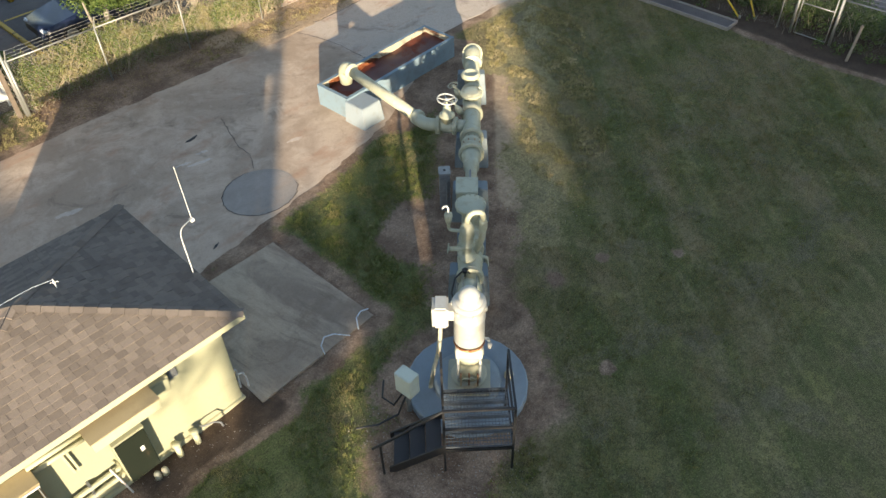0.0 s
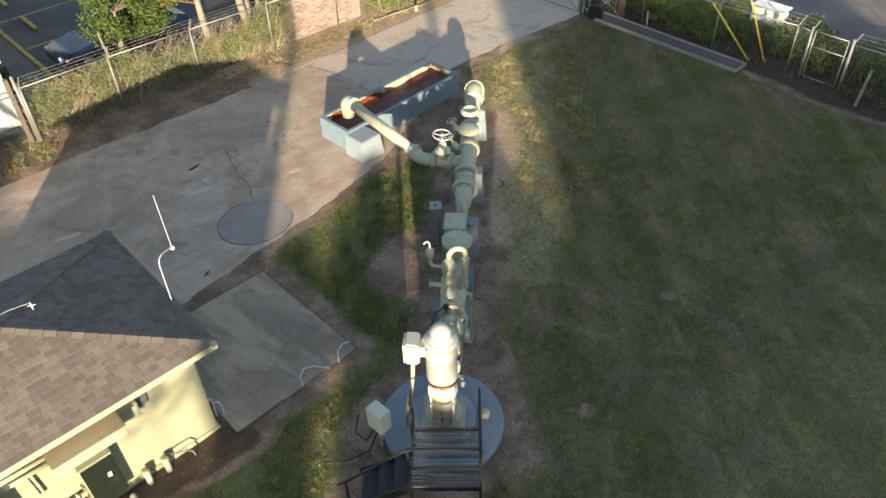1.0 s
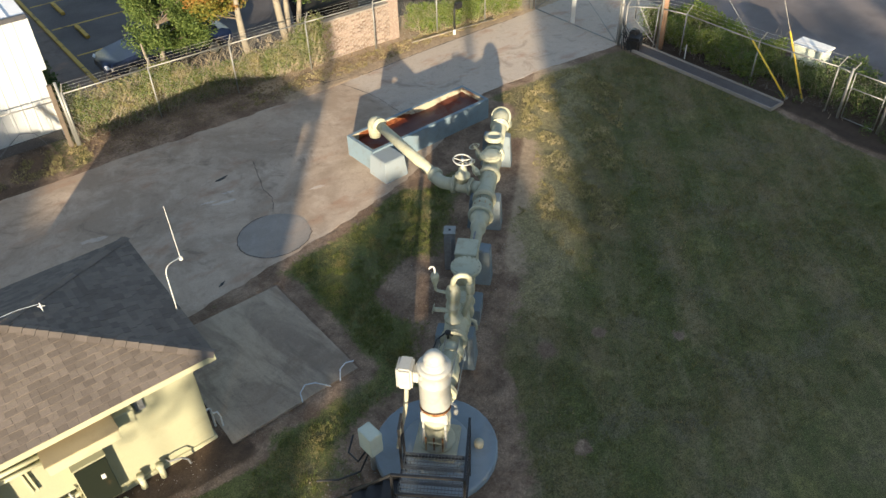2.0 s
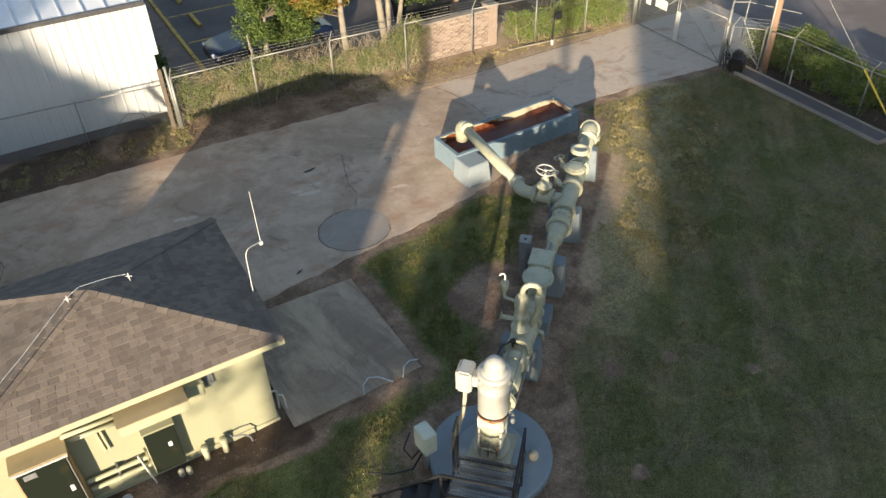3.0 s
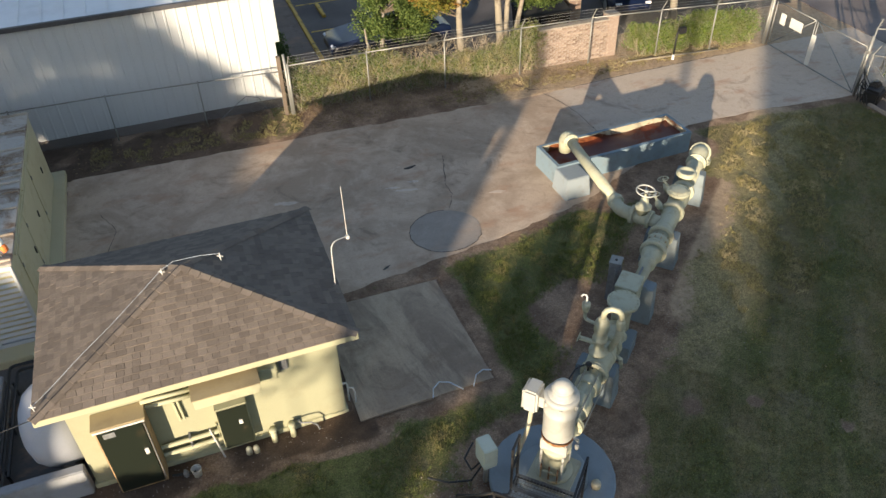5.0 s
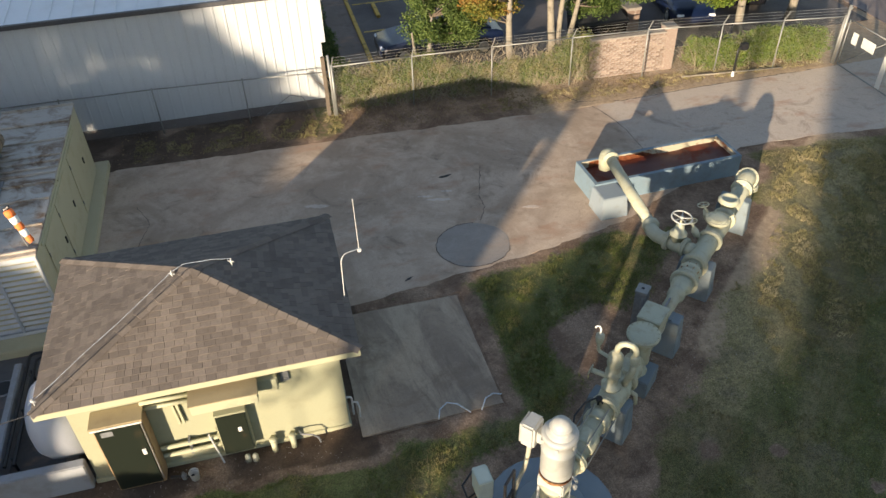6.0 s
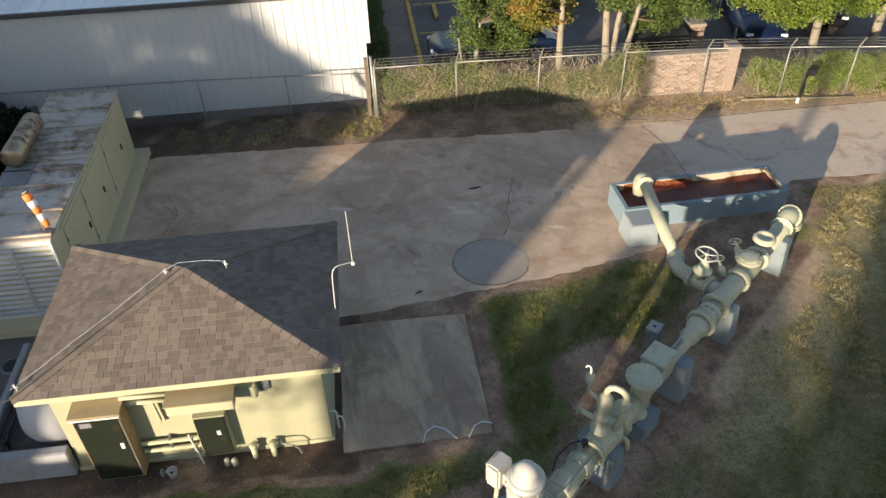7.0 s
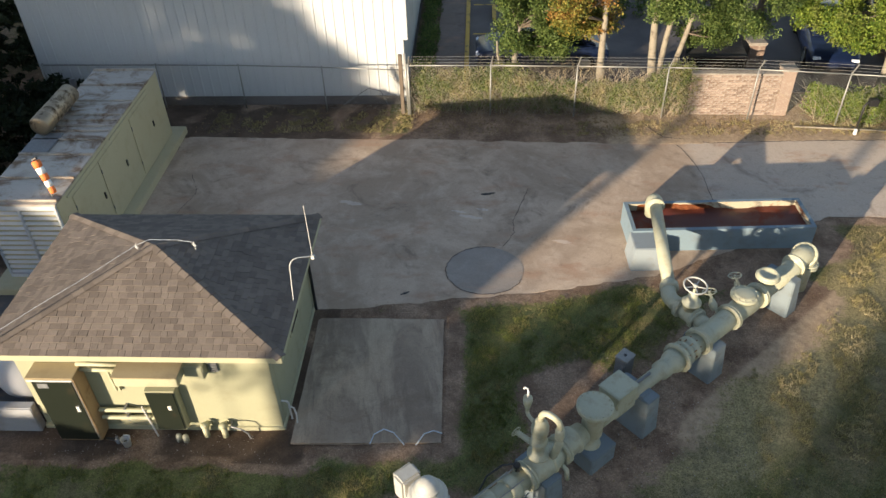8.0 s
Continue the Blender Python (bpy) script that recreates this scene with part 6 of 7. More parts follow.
part("log", rod(bmesh.new(), (16.9, 20.98, 0.03), (20.6, 20.6, 0.03), 0.03, 8), M_bark, thing("edging_log", "pale timber edging along fence foot", "edging"), "", 40)

# ---- brick enclosure behind the fence ----
def brick_wall(o, along_, up_n, depth_dir, long, high, name="brick"):
    """Courses of separate bricks on a mortar core."""
    w = thing("brick_screen", "weathered red-brown brick screen wall behind the fence", "wall")
    o, ax, dp = Vector(o), Vector(along_), Vector(depth_dir)
    core = bmesh.new()
    vs = [o + ax * a + dp * b + Vector((0, 0, z)) for z in (-0.1, high - 0.01) for a, b in ((0.01, 0.012), (long - 0.01, 0.012), (long - 0.01, 0.2), (0.01, 0.2))]
    v = [core.verts.new(p) for p in vs]
    for f in ((3, 2, 1, 0), (4, 5, 6, 7), (0, 1, 5, 4), (1, 2, 6, 5), (2, 3, 7, 6), (3, 0, 4, 7)):
        core.faces.new([v[i] for i in f])
    part("mortar", core, M_mortar, w, "pale mortar core")
    bl, bh, gap = 0.213, 0.068, 0.012
    meshes = {}
    rows = int(high / (bh + gap))
    m3 = Matrix((ax, dp, Vector((0, 0, 1)))).transposed().to_4x4()
    for r in range(rows):
        u = -(r % 2) * (bl + gap) / 2
        while u < long - 0.02:
            a, b = max(0, u), min(long, u + bl)
            key = round(b - a, 2)
            if b - a > 0.04:
                if key not in meshes:
                    ob = part(name, Box(0, key, 0, 0.1, 0, bh, bevel=0.005), M_brick, w)
                    meshes[key] = ob.data
                else:
                    ob = new(name, meshes[key])
                    ob.parent = w
                ob.matrix_basis = Matrix.Translation(o + ax * a + dp * random.uniform(-0.004, 0.004) + Vector((0, 0, r * (bh + gap) + 0.01))) @ m3
            u += bl + gap
    part("coping", Box(0, long, -0.03, 0.23, 0, 0.06, bevel=0.01, m=Matrix.Translation(o + Vector((0, 0, rows * (bh + gap) + 0.01))) @ m3), M_mortar, w, "pale coping")
    return w


brick_wall((13.75, 21.85, 0), (1, -0.03, 0), 0, (0.03, 1, 0), 2.75, 1.42)
s = thing("brick_pier", "pale brick pier with a stone cap", "pier", (16.7, 21.95, 0))
part("pier", Box(-0.2, 0.2, -0.2, 0.25, -0.1, 1.5, bevel=0.01), M_brick, s)
part("cap", Box(-0.24, 0.24, -0.24, 0.29, 1.502, 1.58, bevel=0.02), M_mortar, s)
s = thing("brick_pier", "pale brick pier with a stone cap", "pier", (16.4, 25.0, 0))
part("pier", Box(-0.26, 0.26, -0.9, 0.25, -0.1, 1.3, bevel=0.01), M_brick, s)
part("cap", Box(-0.3, 0.3, -0.94, 0.29, 1.302, 1.4, bevel=0.02), M_mortar, s)
s = thing("dumpster", "dark steel waste container behind the brick screen", "dumpster", (14.9, 24.0, 0.02))
bm = bmesh.new()
lo = [bm.verts.new(p) for p in ((-0.85, -0.5, 0.12), (0.85, -0.5, 0.12), (0.85, 0.5, 0.12), (-0.85, 0.5, 0.12))]
hi = [bm.verts.new(p) for p in ((-0.95, -0.62, 1.2), (0.95, -0.62, 1.2), (0.95, 0.62, 1.35), (-0.95, 0.62, 1.35))]
bm.faces.new(lo[::-1])
bm.faces.new(hi)
for i in range(4):
    bm.faces.new((lo[i], lo[(i + 1) % 4], hi[(i + 1) % 4], hi[i]))
part("bin", bm, M_cardark, s)
part("lid", Box(-0.97, 0.97, -0.66, 0.66, 0, 0.04, bevel=0.01, m=Matrix.Translation((0, 0, 1.3)) @ pose(0, 0, 0, 6.8)), M_tyre, s)
for x in (-0.7, 0.7):
    for y in (-0.4, 0.4):
        part("caster", rod(bmesh.new(), (x, y - 0.03, 0.07), (x, y + 0.03, 0.07), 0.07, 12), M_tyre, s)


# ---- cars ----
def car(at, rz, mat, label, tall=1.45, long=4.5):
    """A car: lofted body and cabin, wheels, glass and lamps. It points along -y before turning."""
    c = thing("car", label, "car", at, rz, group="cars in the parking lot")
    w = 0.9
    hb = 0.78 + (tall - 1.45) * 0.5

    def loft(sections):
        bm = bmesh.new()
        rings = []
        for y, half, z0, z1 in sections:
            rings.append([bm.verts.new(p) for p in ((-half * 0.94, y, z0), (-half, y, z0 + (z1 - z0) * 0.4), (-half * 0.97, y, z0 + (z1 - z0) * 0.8), (-half * 0.86, y, z1),
                                                    (half * 0.86, y, z1), (half * 0.97, y, z0 + (z1 - z0) * 0.8), (half, y, z0 + (z1 - z0) * 0.4), (half * 0.94, y, z0))])
        for a, b in zip(rings, rings[1:]):
            for i in range(8):
                bm.faces.new((a[i], a[(i + 1) % 8], b[(i + 1) % 8], b[i]))
        bm.faces.new(rings[0][::-1])
        bm.faces.new(rings[-1])
        bmesh.ops.recalc_face_normals(bm, faces=bm.faces[:])
        return bm

    h = long / 2
    part("body", loft([(-h, w * 0.7, 0.35, 0.58), (-h + 0.12, w * 0.86, 0.25, 0.68), (-h + 0.5, w * 0.97, 0.2, hb - 0.04), (-h + 1.3, w, 0.2, hb + 0.08), (h - 1.1, w, 0.2, hb + 0.1), (h - 0.35, w * 0.95, 0.25, hb + 0.06), (h - 0.05, w * 0.85, 0.32, hb - 0.08), (h, w * 0.75, 0.4, hb - 0.2)]), mat, c, "", 35)
    part("cabin", loft([(-h + 1.2, w * 0.82, hb, hb + 0.1), (-h + 2.0, w * 0.8, hb, tall - 0.03), (-h + 2.6, w * 0.8, hb, tall), (h - 1.2, w * 0.78, hb, tall - 0.06), (h - 0.5, w * 0.76, hb, hb + 0.12)]), mat, c, "", 35)
    t0 = math.atan2(tall - 0.03 - hb - 0.1, 0.8)
    bm = bmesh.new()
    for p in [((-0.62, -h + 1.22, hb + 0.125), (0.62, -h + 1.22, hb + 0.125), (0.55, -h + 1.96, tall - 0.02), (-0.55, -h + 1.96, tall - 0.02))]:
        bm.faces.new([bm.verts.new(q) for q in p])
    bmesh.ops.solidify(bm, geom=bm.faces[:], thickness=-0.012)
    part("windscreen", bm, M_carglass, c, "tinted windscreen")
    bm = bmesh.new()
    bm.faces.new([bm.verts.new(q) for q in ((0.6, h - 0.54, hb + 0.14), (-0.6, h - 0.54, hb + 0.14), (-0.55, h - 1.18, tall - 0.04), (0.55, h - 1.18, tall - 0.04))])
    bmesh.ops.solidify(bm, geom=bm.faces[:], thickness=-0.012)
    part("rear_window", bm, M_carglass, c, "tinted rear window")
    for sx in (-1, 1):
        bm = bmesh.new()
        pts = [(sx * (w * 0.83), -h + 1.5, hb + 0.13), (sx * (w * 0.83), h - 0.9, hb + 0.13), (sx * (w * 0.78), h - 1.25, tall - 0.12), (sx * (w * 0.78), -h + 2.05, tall - 0.1)]
        bm.faces.new([bm.verts.new(p) for p in (pts if sx > 0 else pts[::-1])])
        bmesh.ops.solidify(bm, geom=bm.faces[:], thickness=-0.012)
        part("side_window", bm, M_carglass, c, "tinted side window")
        part("headlight", Box(sx * 0.6 - 0.14, sx * 0.6 + 0.14, -h + 0.02, -h + 0.2, 0.55, 0.66, bevel=0.03), M_lamp, c, "clear headlight")
        part("mirror", Box(sx * 0.98 - 0.07, sx * 0.98 + 0.07, -h + 1.52, -h + 1.6, hb + 0.1, hb + 0.22, bevel=0.02), mat, c)
        for y in (-h + 0.85, h - 0.85):
            wl = part("wheel", rod(bmesh.new(), (sx * 0.68, y, 0.32), (sx * 0.9, y, 0.32), 0.32, 24), M_tyre, c, "", 40)
            part("rim", turned(bmesh.new(), (sx * 0.9, y, 0.32), (sx * 0.915, y, 0.32), [(0, 0.2), (0.015, 0.18)], 18), M_galv, wl)
    return c


car((9.35, 25.75, 0.02), -90, M_carblue, "dark blue sedan parked nose to the yellow kerb", 1.5, 4.7)
car((19.7, 26.6, 0.02), -12, M_carblue, "dark blue parked car near the fence", 1.6, 4.6)
car((22.6, 27.6, 0.02), -12, M_cardark, "black parked car near the trees", 1.5, 4.5)
car((12.2, 34.5, 0.02), 90, M_cardark, "black car standing far back in the lot", 1.6, 4.6)


# ---- trees and hedges ----
def leaf_cloud(name, centres, spread, count, size, mat, seed, parent=None, squash=0.8):
    """Many small leaves round clump centres, as one mesh."""
    rng = np.random.default_rng(seed)
    C = np.array(centres, float)
    idx = rng.integers(0, len(C), count)
    d = rng.normal(size=(count, 3))
    d /= np.linalg.norm(d, axis=1)[:, None]
    rad = spread * rng.random((count, 1)) ** 0.45
    pos = C[idx] + d * rad * np.array((1, 1, squash))
    a = rng.normal(size=(count, 3)) + np.array((0, 0, 0.2))
    a /= np.linalg.norm(a, axis=1)[:, None]
    b = np.cross(a, rng.normal(size=(count, 3)))
    b /= np.linalg.norm(b, axis=1)[:, None]
    s = size * rng.uniform(0.6, 1.3, (count, 1))
    quad = np.stack([pos - a * s, pos + b * s * 0.45, pos + a * s, pos - b * s * 0.45], 1).reshape(-1, 3)
    quad[:, 2] = np.maximum(quad[:, 2], 0.01)
    me = bpy.data.meshes.new(name)
    me.from_pydata(quad.tolist(), [], np.arange(count * 4).reshape(-1, 4).tolist())
    me.materials.append(mat)
    ob = new(name, me)
    if parent:
        ob.parent = parent
    return ob


def tree(at, stems, clumps, count, mat, bark, label, seed, leaf=0.07, spread=0.55, forks=5, lean=0.25):
    """A tree: tapered stems with limbs, and a crown of leaf clumps. clumps: (x, y, z) of lobes with their radius."""
    rng = random.Random(seed)
    t = thing("tree", label, "tree", (at[0], at[1], 0))
    tips = []
    for ox, oy, r, h, tx, ty in stems:
        pts = [Vector((ox + (tx - ox) * s + rng.uniform(-0.05, 0.05) * (0 < s < 1), oy + (ty - oy) * s + rng.uniform(-0.05, 0.05) * (0 < s < 1), h * s - 0.08 * (s == 0))) for s in (0, 0.15, 0.35, 0.6, 0.8, 1)]
        part("trunk", tube(bmesh.new(), pts, [r * 1.35, r * 1.05, r, r * 0.85, r * 0.7, r * 0.45], 12), bark, t, "", 60)
        tips += [(pts[3], r * 0.7), (pts[4], r * 0.6), (pts[5], r * 0.5)]
    centres = []
    for cx, cy, cz, cr in clumps:
        near, rr = min(tips, key=lambda q: (q[0] - Vector((cx, cy, cz))).length)
        end = Vector((cx, cy, cz))
        mid = (near + end) / 2 + Vector((rng.uniform(-0.15, 0.15), rng.uniform(-0.15, 0.15), rng.uniform(-0.1, 0.2)))
        part("limb", tube(bmesh.new(), [near, mid, end], [rr * 0.45, rr * 0.25, 0.008], 6), M_darkbark, t, "", 60)
        for _ in range(forks * 3):
            d = Vector((rng.gauss(0, 1), rng.gauss(0, 1), rng.gauss(0, 0.8))).normalized() * cr * rng.uniform(0.25, 1.0)
            centres.append(end + d)
    leaf_cloud("crown", centres, spread, count, leaf, mat, seed, t)
    return t


def lobes(seed, n, cx, cy, cz, rx, ry, rz, r):
    rng = random.Random(seed)
    out = []
    while len(out) < n:
        x, y, z = rng.uniform(-1, 1), rng.uniform(-1, 1), rng.uniform(-1, 1)
        if x * x + y * y + z * z < 1:
            out.append((cx + x * rx, cy + y * ry, cz + z * rz, r))
    return out


tree((8.1, 22.4), [(0, 0, 0.1, 2.6, 0.3, 0.3), (-0.12, 0.05, 0.06, 2.2, -0.4, 0.2)], lobes(1, 30, 1.15, 0.8, 2.95, 1.75, 1.0, 1.35, 0.45), 52000, M_leaf, M_bark, "dense green tree with a pale trunk behind the fence", 11, 0.048, 0.3)
tree((11.05, 22.2), [(0, 0, 0.12, 3.6, -0.1, 0.3), (0.15, 0.1, 0.05, 1.0, 0.3, 0.2)], lobes(2, 22, -0.7, 0.9, 3.3, 1.9, 1.2, 1.2, 0.45), 20000, M_autumn, M_bark, "thin tree with yellow and orange autumn leaves", 12, 0.05, 0.3)
tree((12.75, 22.7), [(0, 0, 0.13, 4.2, -0.15, 0.5), (0.1, 0.1, 0.1, 3.8, 0.6, 0.6), (0.45, 0.2, 0.09, 3.6, 1.3, 0.7)], lobes(3, 40, 1.6, 0.9, 3.2, 2.8, 1.3, 1.3, 0.5), 56000, M_leaf, M_bark, "pale multi-stemmed tree with a spreading green crown", 13, 0.046, 0.3)
tree((20.6, 23.6), [(0, 0, 0.14, 4.0, 0.1, 0.4)], lobes(4, 36, -0.6, 0.3, 2.8, 2.9, 1.3, 1.3, 0.5), 56000, M_ivy, M_bark, "bright green tree behind the fence", 14, 0.05, 0.32)
tree((23.4, 24.4), [(0, 0, 0.16, 4.2, 0.1, 0.3)], lobes(5, 18, 0, 0.3, 3.0, 2.0, 1.4, 1.3, 0.65), 30000, M_ivy, M_bark, "bright green tree behind the fence", 15, 0.055, 0.32)
tree((17.3, 27.0), [(0, 0, 0.14, 4.2, 0.1, 0.3)], lobes(6, 14, 0, 0, 4.6, 1.8, 1.5, 1.2, 0.65), 10000, M_leaf, M_darkbark, "green tree standing in the parking lot", 16, 0.09, 0.35)


def hedge(name, label, x0, x1, y0, y1, h, count, size, mat, seed, twigs=0, line=None, kind="stuff"):
    """Brush of twigs and small leaves; line(x) gives the front's place."""
    rng = np.random.default_rng(seed)
    n = max(20, count // 45)
    cs = []
    while len(cs) < n:
        x, y = rng.uniform(x0, x1), rng.uniform(y0, y1)
        top = h * (0.72 + 0.4 * noise.noise((x * 0.8, y * 0.8, seed)))
        z = top * rng.random() ** 0.6
        cs.append((x, y + (line(x) if line else 0), max(0.08, z)))
    ob = leaf_cloud(name, cs, 0.22, count, size, mat, seed)
    tagged(ob, label, "hedge", kind=kind)
    if twigs:
        bm = bmesh.new()
        for i in range(twigs):
            x, y = rng.uniform(x0, x1), rng.uniform(y0, y1)
            yy = y + (line(x) if line else 0)
            L = h * rng.uniform(0.4, 1.0)
            ax, ay = rng.normal(0, 0.6), rng.normal(0, 0.12)
            tube(bm, [(x, yy, 0), (x + ax * 0.5 * L, yy + ay * 0.5 * L, L * 0.55), (x + ax * L + rng.normal(0, 0.08), yy + ay * L, L)], [0.01, 0.007, 0.003], 4)
        part("twigs", bm, M_twig, ob, "dry pale twigs")
    return ob


def north(x):
    return float(np.interp(x, [p[0] for p in NF], [p[1] for p in NF]))


hedge("brush_hedge", "dry twiggy brush growing behind the chain-link fence", 5.1, 13.9, 0.12, 0.75, 1.7, 52000, 0.038, M_hedge, 21, 620, north)
hedge("ivy_hedge", "bright green ivy hedge behind the chain-link fence", 17.6, 22.2, 0.12, 1.0, 1.35, 44000, 0.04, M_ivy, 22, 120, north)
hedge("street_hedge", "green hedge between the fence and the street", 23.75, 25.3, 11.0, 15.9, 1.3, 60000, 0.045, M_ivy, 23, 60)
hedge("street_hedge", "dark green hedge between the fence and the street", 24.2, 25.9, 1.0, 9.4, 1.1, 26000, 0.045, M_leaf, 24, 90)
hedge("building_shrubs", "dark shrubs in the strip beside the metal building", 4.95, 5.5, 23.2, 34, 0.9, 9000, 0.05, M_leaf, 25)
# both shrub masses carry the deep shade there in their leaf colour
hedge("dark_shrubs", "shrubs beyond the generator, deep shade in their leaf colour", -14, -7.3, 12, 32, 5.2, 42000, 0.13, M_darkleaf, 26)
hedge("dark_shrubs", "shrubs beside the generator, deep shade in their leaf colour", -7.6, -5.9, 11.5, 22.3, 2.0, 16000, 0.1, M_darkleaf, 28)
hedge("lot_shrubs", "green shrubs along the far edge of the lot", 12.5, 25.5, 29.5, 31.0, 1.2, 9000, 0.06, M_leaf, 27)
s = thing("utility_cabinet", "low utility cabinet with a pale blue-white top beyond hedge", "cabinet", (25.48, 10.18, 0))
part("body", Box(-0.28, 0.28, -0.53, 0.53, -0.05, 1.03, bevel=0.03), M_boxgreen, s)
part("top", Box(-0.33, 0.33, -0.58, 0.58, 1.032, 1.09, bevel=0.015), M_fabric, s, "pale blue-white flat top")
part("door", Box(-0.3, -0.282, -0.45, 0.45, 0.1, 0.95, bevel=0.005), M_boxgreen, s)
hedge("cabinet_shrubs", "low green shrubs before the utility cabinet", 24.3, 25.05, 9.0, 10.9, 0.85, 9000, 0.04, M_leaf, 30, 60)
hedge("ground_cover", "sparse low weeds between the drain and the fence", 23.3, 24.3, 1.0, 11.5, 0.25, 1500, 0.04, M_leaf, 29, 40)


# ---- unseen trees, a house and a pole, added behind the way of the camera to shade the yard ----
def shade_place(across, back):
    """A place back metres towards the sun, across metres to the right of the light's way."""
    return (across * hy - back * hx, -across * hx - back * hy)


def shade_tree(across, back, height, width, low, count, seed, leaf=0.3):
    x, y = shade_place(across, back)
    n = max(24, int(width * 5))
    cl = lobes(seed, n, 0, 0, (height + low) / 2, width / 2, width / 2, (height - low) / 2, width * 0.14)
    return tree((x, y), [(0, 0, 0.3, height * 0.75, 0.2, 0.1)], cl, count, M_leaf, M_darkbark, "tall broad tree out of view, added for its shade", seed, leaf, width * 0.1, 4)


shade_tree(-23.5, 36, 18, 13, 2.5, 18000, 41)
shade_tree(-17.6, 33, 17.5, 9.6, 3, 16000, 48, 0.25)
shade_tree(-14.0, 33, 12.4, 4.4, 1.0, 8000, 56, 0.2)
shade_tree(-28, 30, 14, 11, 2.0, 9000, 42)
shade_tree(9.4, 34, 12.8, 9.6, 1.0, 24000, 63)
shade_tree(17.0, 30, 11, 8, 1.0, 3500, 44)
gx0, gy0 = shade_place(5.8, 34)
tree((gx0, gy0), [(0, 0, 0.2, 11.0, 0.2, 0.1)], [(hy * (q - 5.8), -hx * (q - 5.8), z, 0.16) for q in (5.1, 5.5, 5.9, 6.3, 6.8) for z in np.arange(6.6, 12.3, 0.55)], 21000, M_leaf, M_darkbark, "tall narrow dense tree out of view, added for its shade", 70, 0.15, 0.3)
gx0, gy0 = shade_place(3.2, 34)
tree((gx0, gy0), [(0, 0, 0.14, 8.6, 0.1, 0.05)], [(hy * (q - 3.2), -hx * (q - 3.2), z, 0.16) for q, top in ((2.85, 9.9), (3.1, 9.9), (3.35, 9.6), (3.65, 8.75), (3.95, 8.6)) for z in np.arange(7.4, top, 0.5)], 9500, M_leaf, M_darkbark, "slim dense tree out of view, added for its shade", 77, 0.15, 0.3)


def far_pole(across, back, height, r=0.2):
    x, y = shade_place(across, back)
    t = thing("utility_pole", "tall wooden utility pole out of view, added for its shadow", "utility pole", (x, y, 0))
    part("pole", rod(bmesh.new(), (0, 0, -0.1), (0, 0, height), r, 16, r * 0.8), M_pole, t, "", 40)
    part("cap", turned(bmesh.new(), (0, 0, height), (0, 0, height + 0.06), [(0, r * 0.9), (0.06, r * 0.3)], 12), M_galv, t)


def shade_house():
    """A house added out of view, whose ridge shades the tank and the generator's end."""
    x, y = shade_place(-12.0, 24)
    t = thing("house", "plain gable-roofed house out of view, added for its shade", "house", (x, y, 0), SUN_HEADING)
    part("wall", Box(-4, 4, -4.7, 4.7, -0.1, 4.6), M_cream, t)
    bm = bmesh.new()
    v = [bm.verts.new(p) for p in ((-4.4, -4.75, 4.5), (4.4, -4.75, 4.5), (0, -4.75, 7.42), (-4.4, 4.75, 4.5), (4.4, 4.75, 4.5), (0, 4.75, 7.42))]
    for f in ((0, 1, 2), (5, 4, 3), (1, 4, 5, 2), (0, 2, 5, 3), (0, 3, 4, 1)):
        bm.faces.new([v[i] for i in f])
    part("roof", bm, M_under, t)


shade_house()


sx0, sy0 = shade_place(-11.5, 33)
slope = [(q + 11.5, 8.5 + 0.035 * (q + 8.5) ** 2 - 0.62 * (q + 8.5) + (0.35 if q < -11.45 else -0.35)) for q in np.linspace(-13.9, -8.9, 11)]
tree((sx0, sy0), [(0, 0, 0.25, 8.0, -0.4, 0.2), (1.2, -0.9, 0.15, 6.5, 1.6, -1.2), (-1.2, 0.9, 0.15, 9.0, -1.5, 1.1)],
     [(hy * q, -hx * q, top - 0.35 - 0.8 * k, 0.3) for q, top in slope for k in range(4)], 22000, M_leaf, M_darkbark, "wide tree with a sloping crown out of view, added for its shade", 60, 0.13, 0.35)
tree(shade_place(-3.9, 20), [(0, 0, 0.03, 6.2, 0.1, 0.1)], lobes(55, 6, 0, 0, 6.5, 0.9, 0.9, 0.9, 0.3), 40, M_leaf, M_darkbark, "thin open tree out of view, added for its dapple", 55, 0.14, 0.3)
tree(shade_place(-2.85, 18), [(0, 0, 0.17, 12.5, 0.03, 0.03)], lobes(51, 12, 0, 0, 14, 1.6, 1.6, 1.2, 0.5), 1500, M_leaf, M_darkbark, "tall straight tree out of view, added for its trunk shadow", 51, 0.3, 0.6)
# more added trees, shaped only to block the sun from parts of the yard
for across, wide, many, top, seed in ((-0.35, 1.5, 9000, 8.2, 52), (0.9, 0.8, 3600, 6.6, 67), (-2.0, 0.8, 1500, 6.2, 68), (1.0, 2.3, 6000, 7.5, 53), (2.35, 1.5, 9000, 8.9, 54), (2.35, 1.1, 4200, 8.9, 61), (5.6, 0.7, 1100, 10.0, 62)):
    shade_tree(across, 24, top, wide, 0.6, many, seed, 0.16)
cx0, cy0 = shade_place(-3.15, 24)
tree((cx0, cy0), [(0, 0, 0.1, 6.5, 0.05, 0.05)], [(hy * q, -hx * q, z, 0.1) for q in (0.08, 0.15, 0.22) for z in np.arange(4.4, 8.1, 0.25)], 13000, M_leaf, M_darkbark, "narrow columnar tree out of view, added for its shade", 73, 0.1, 0.13)
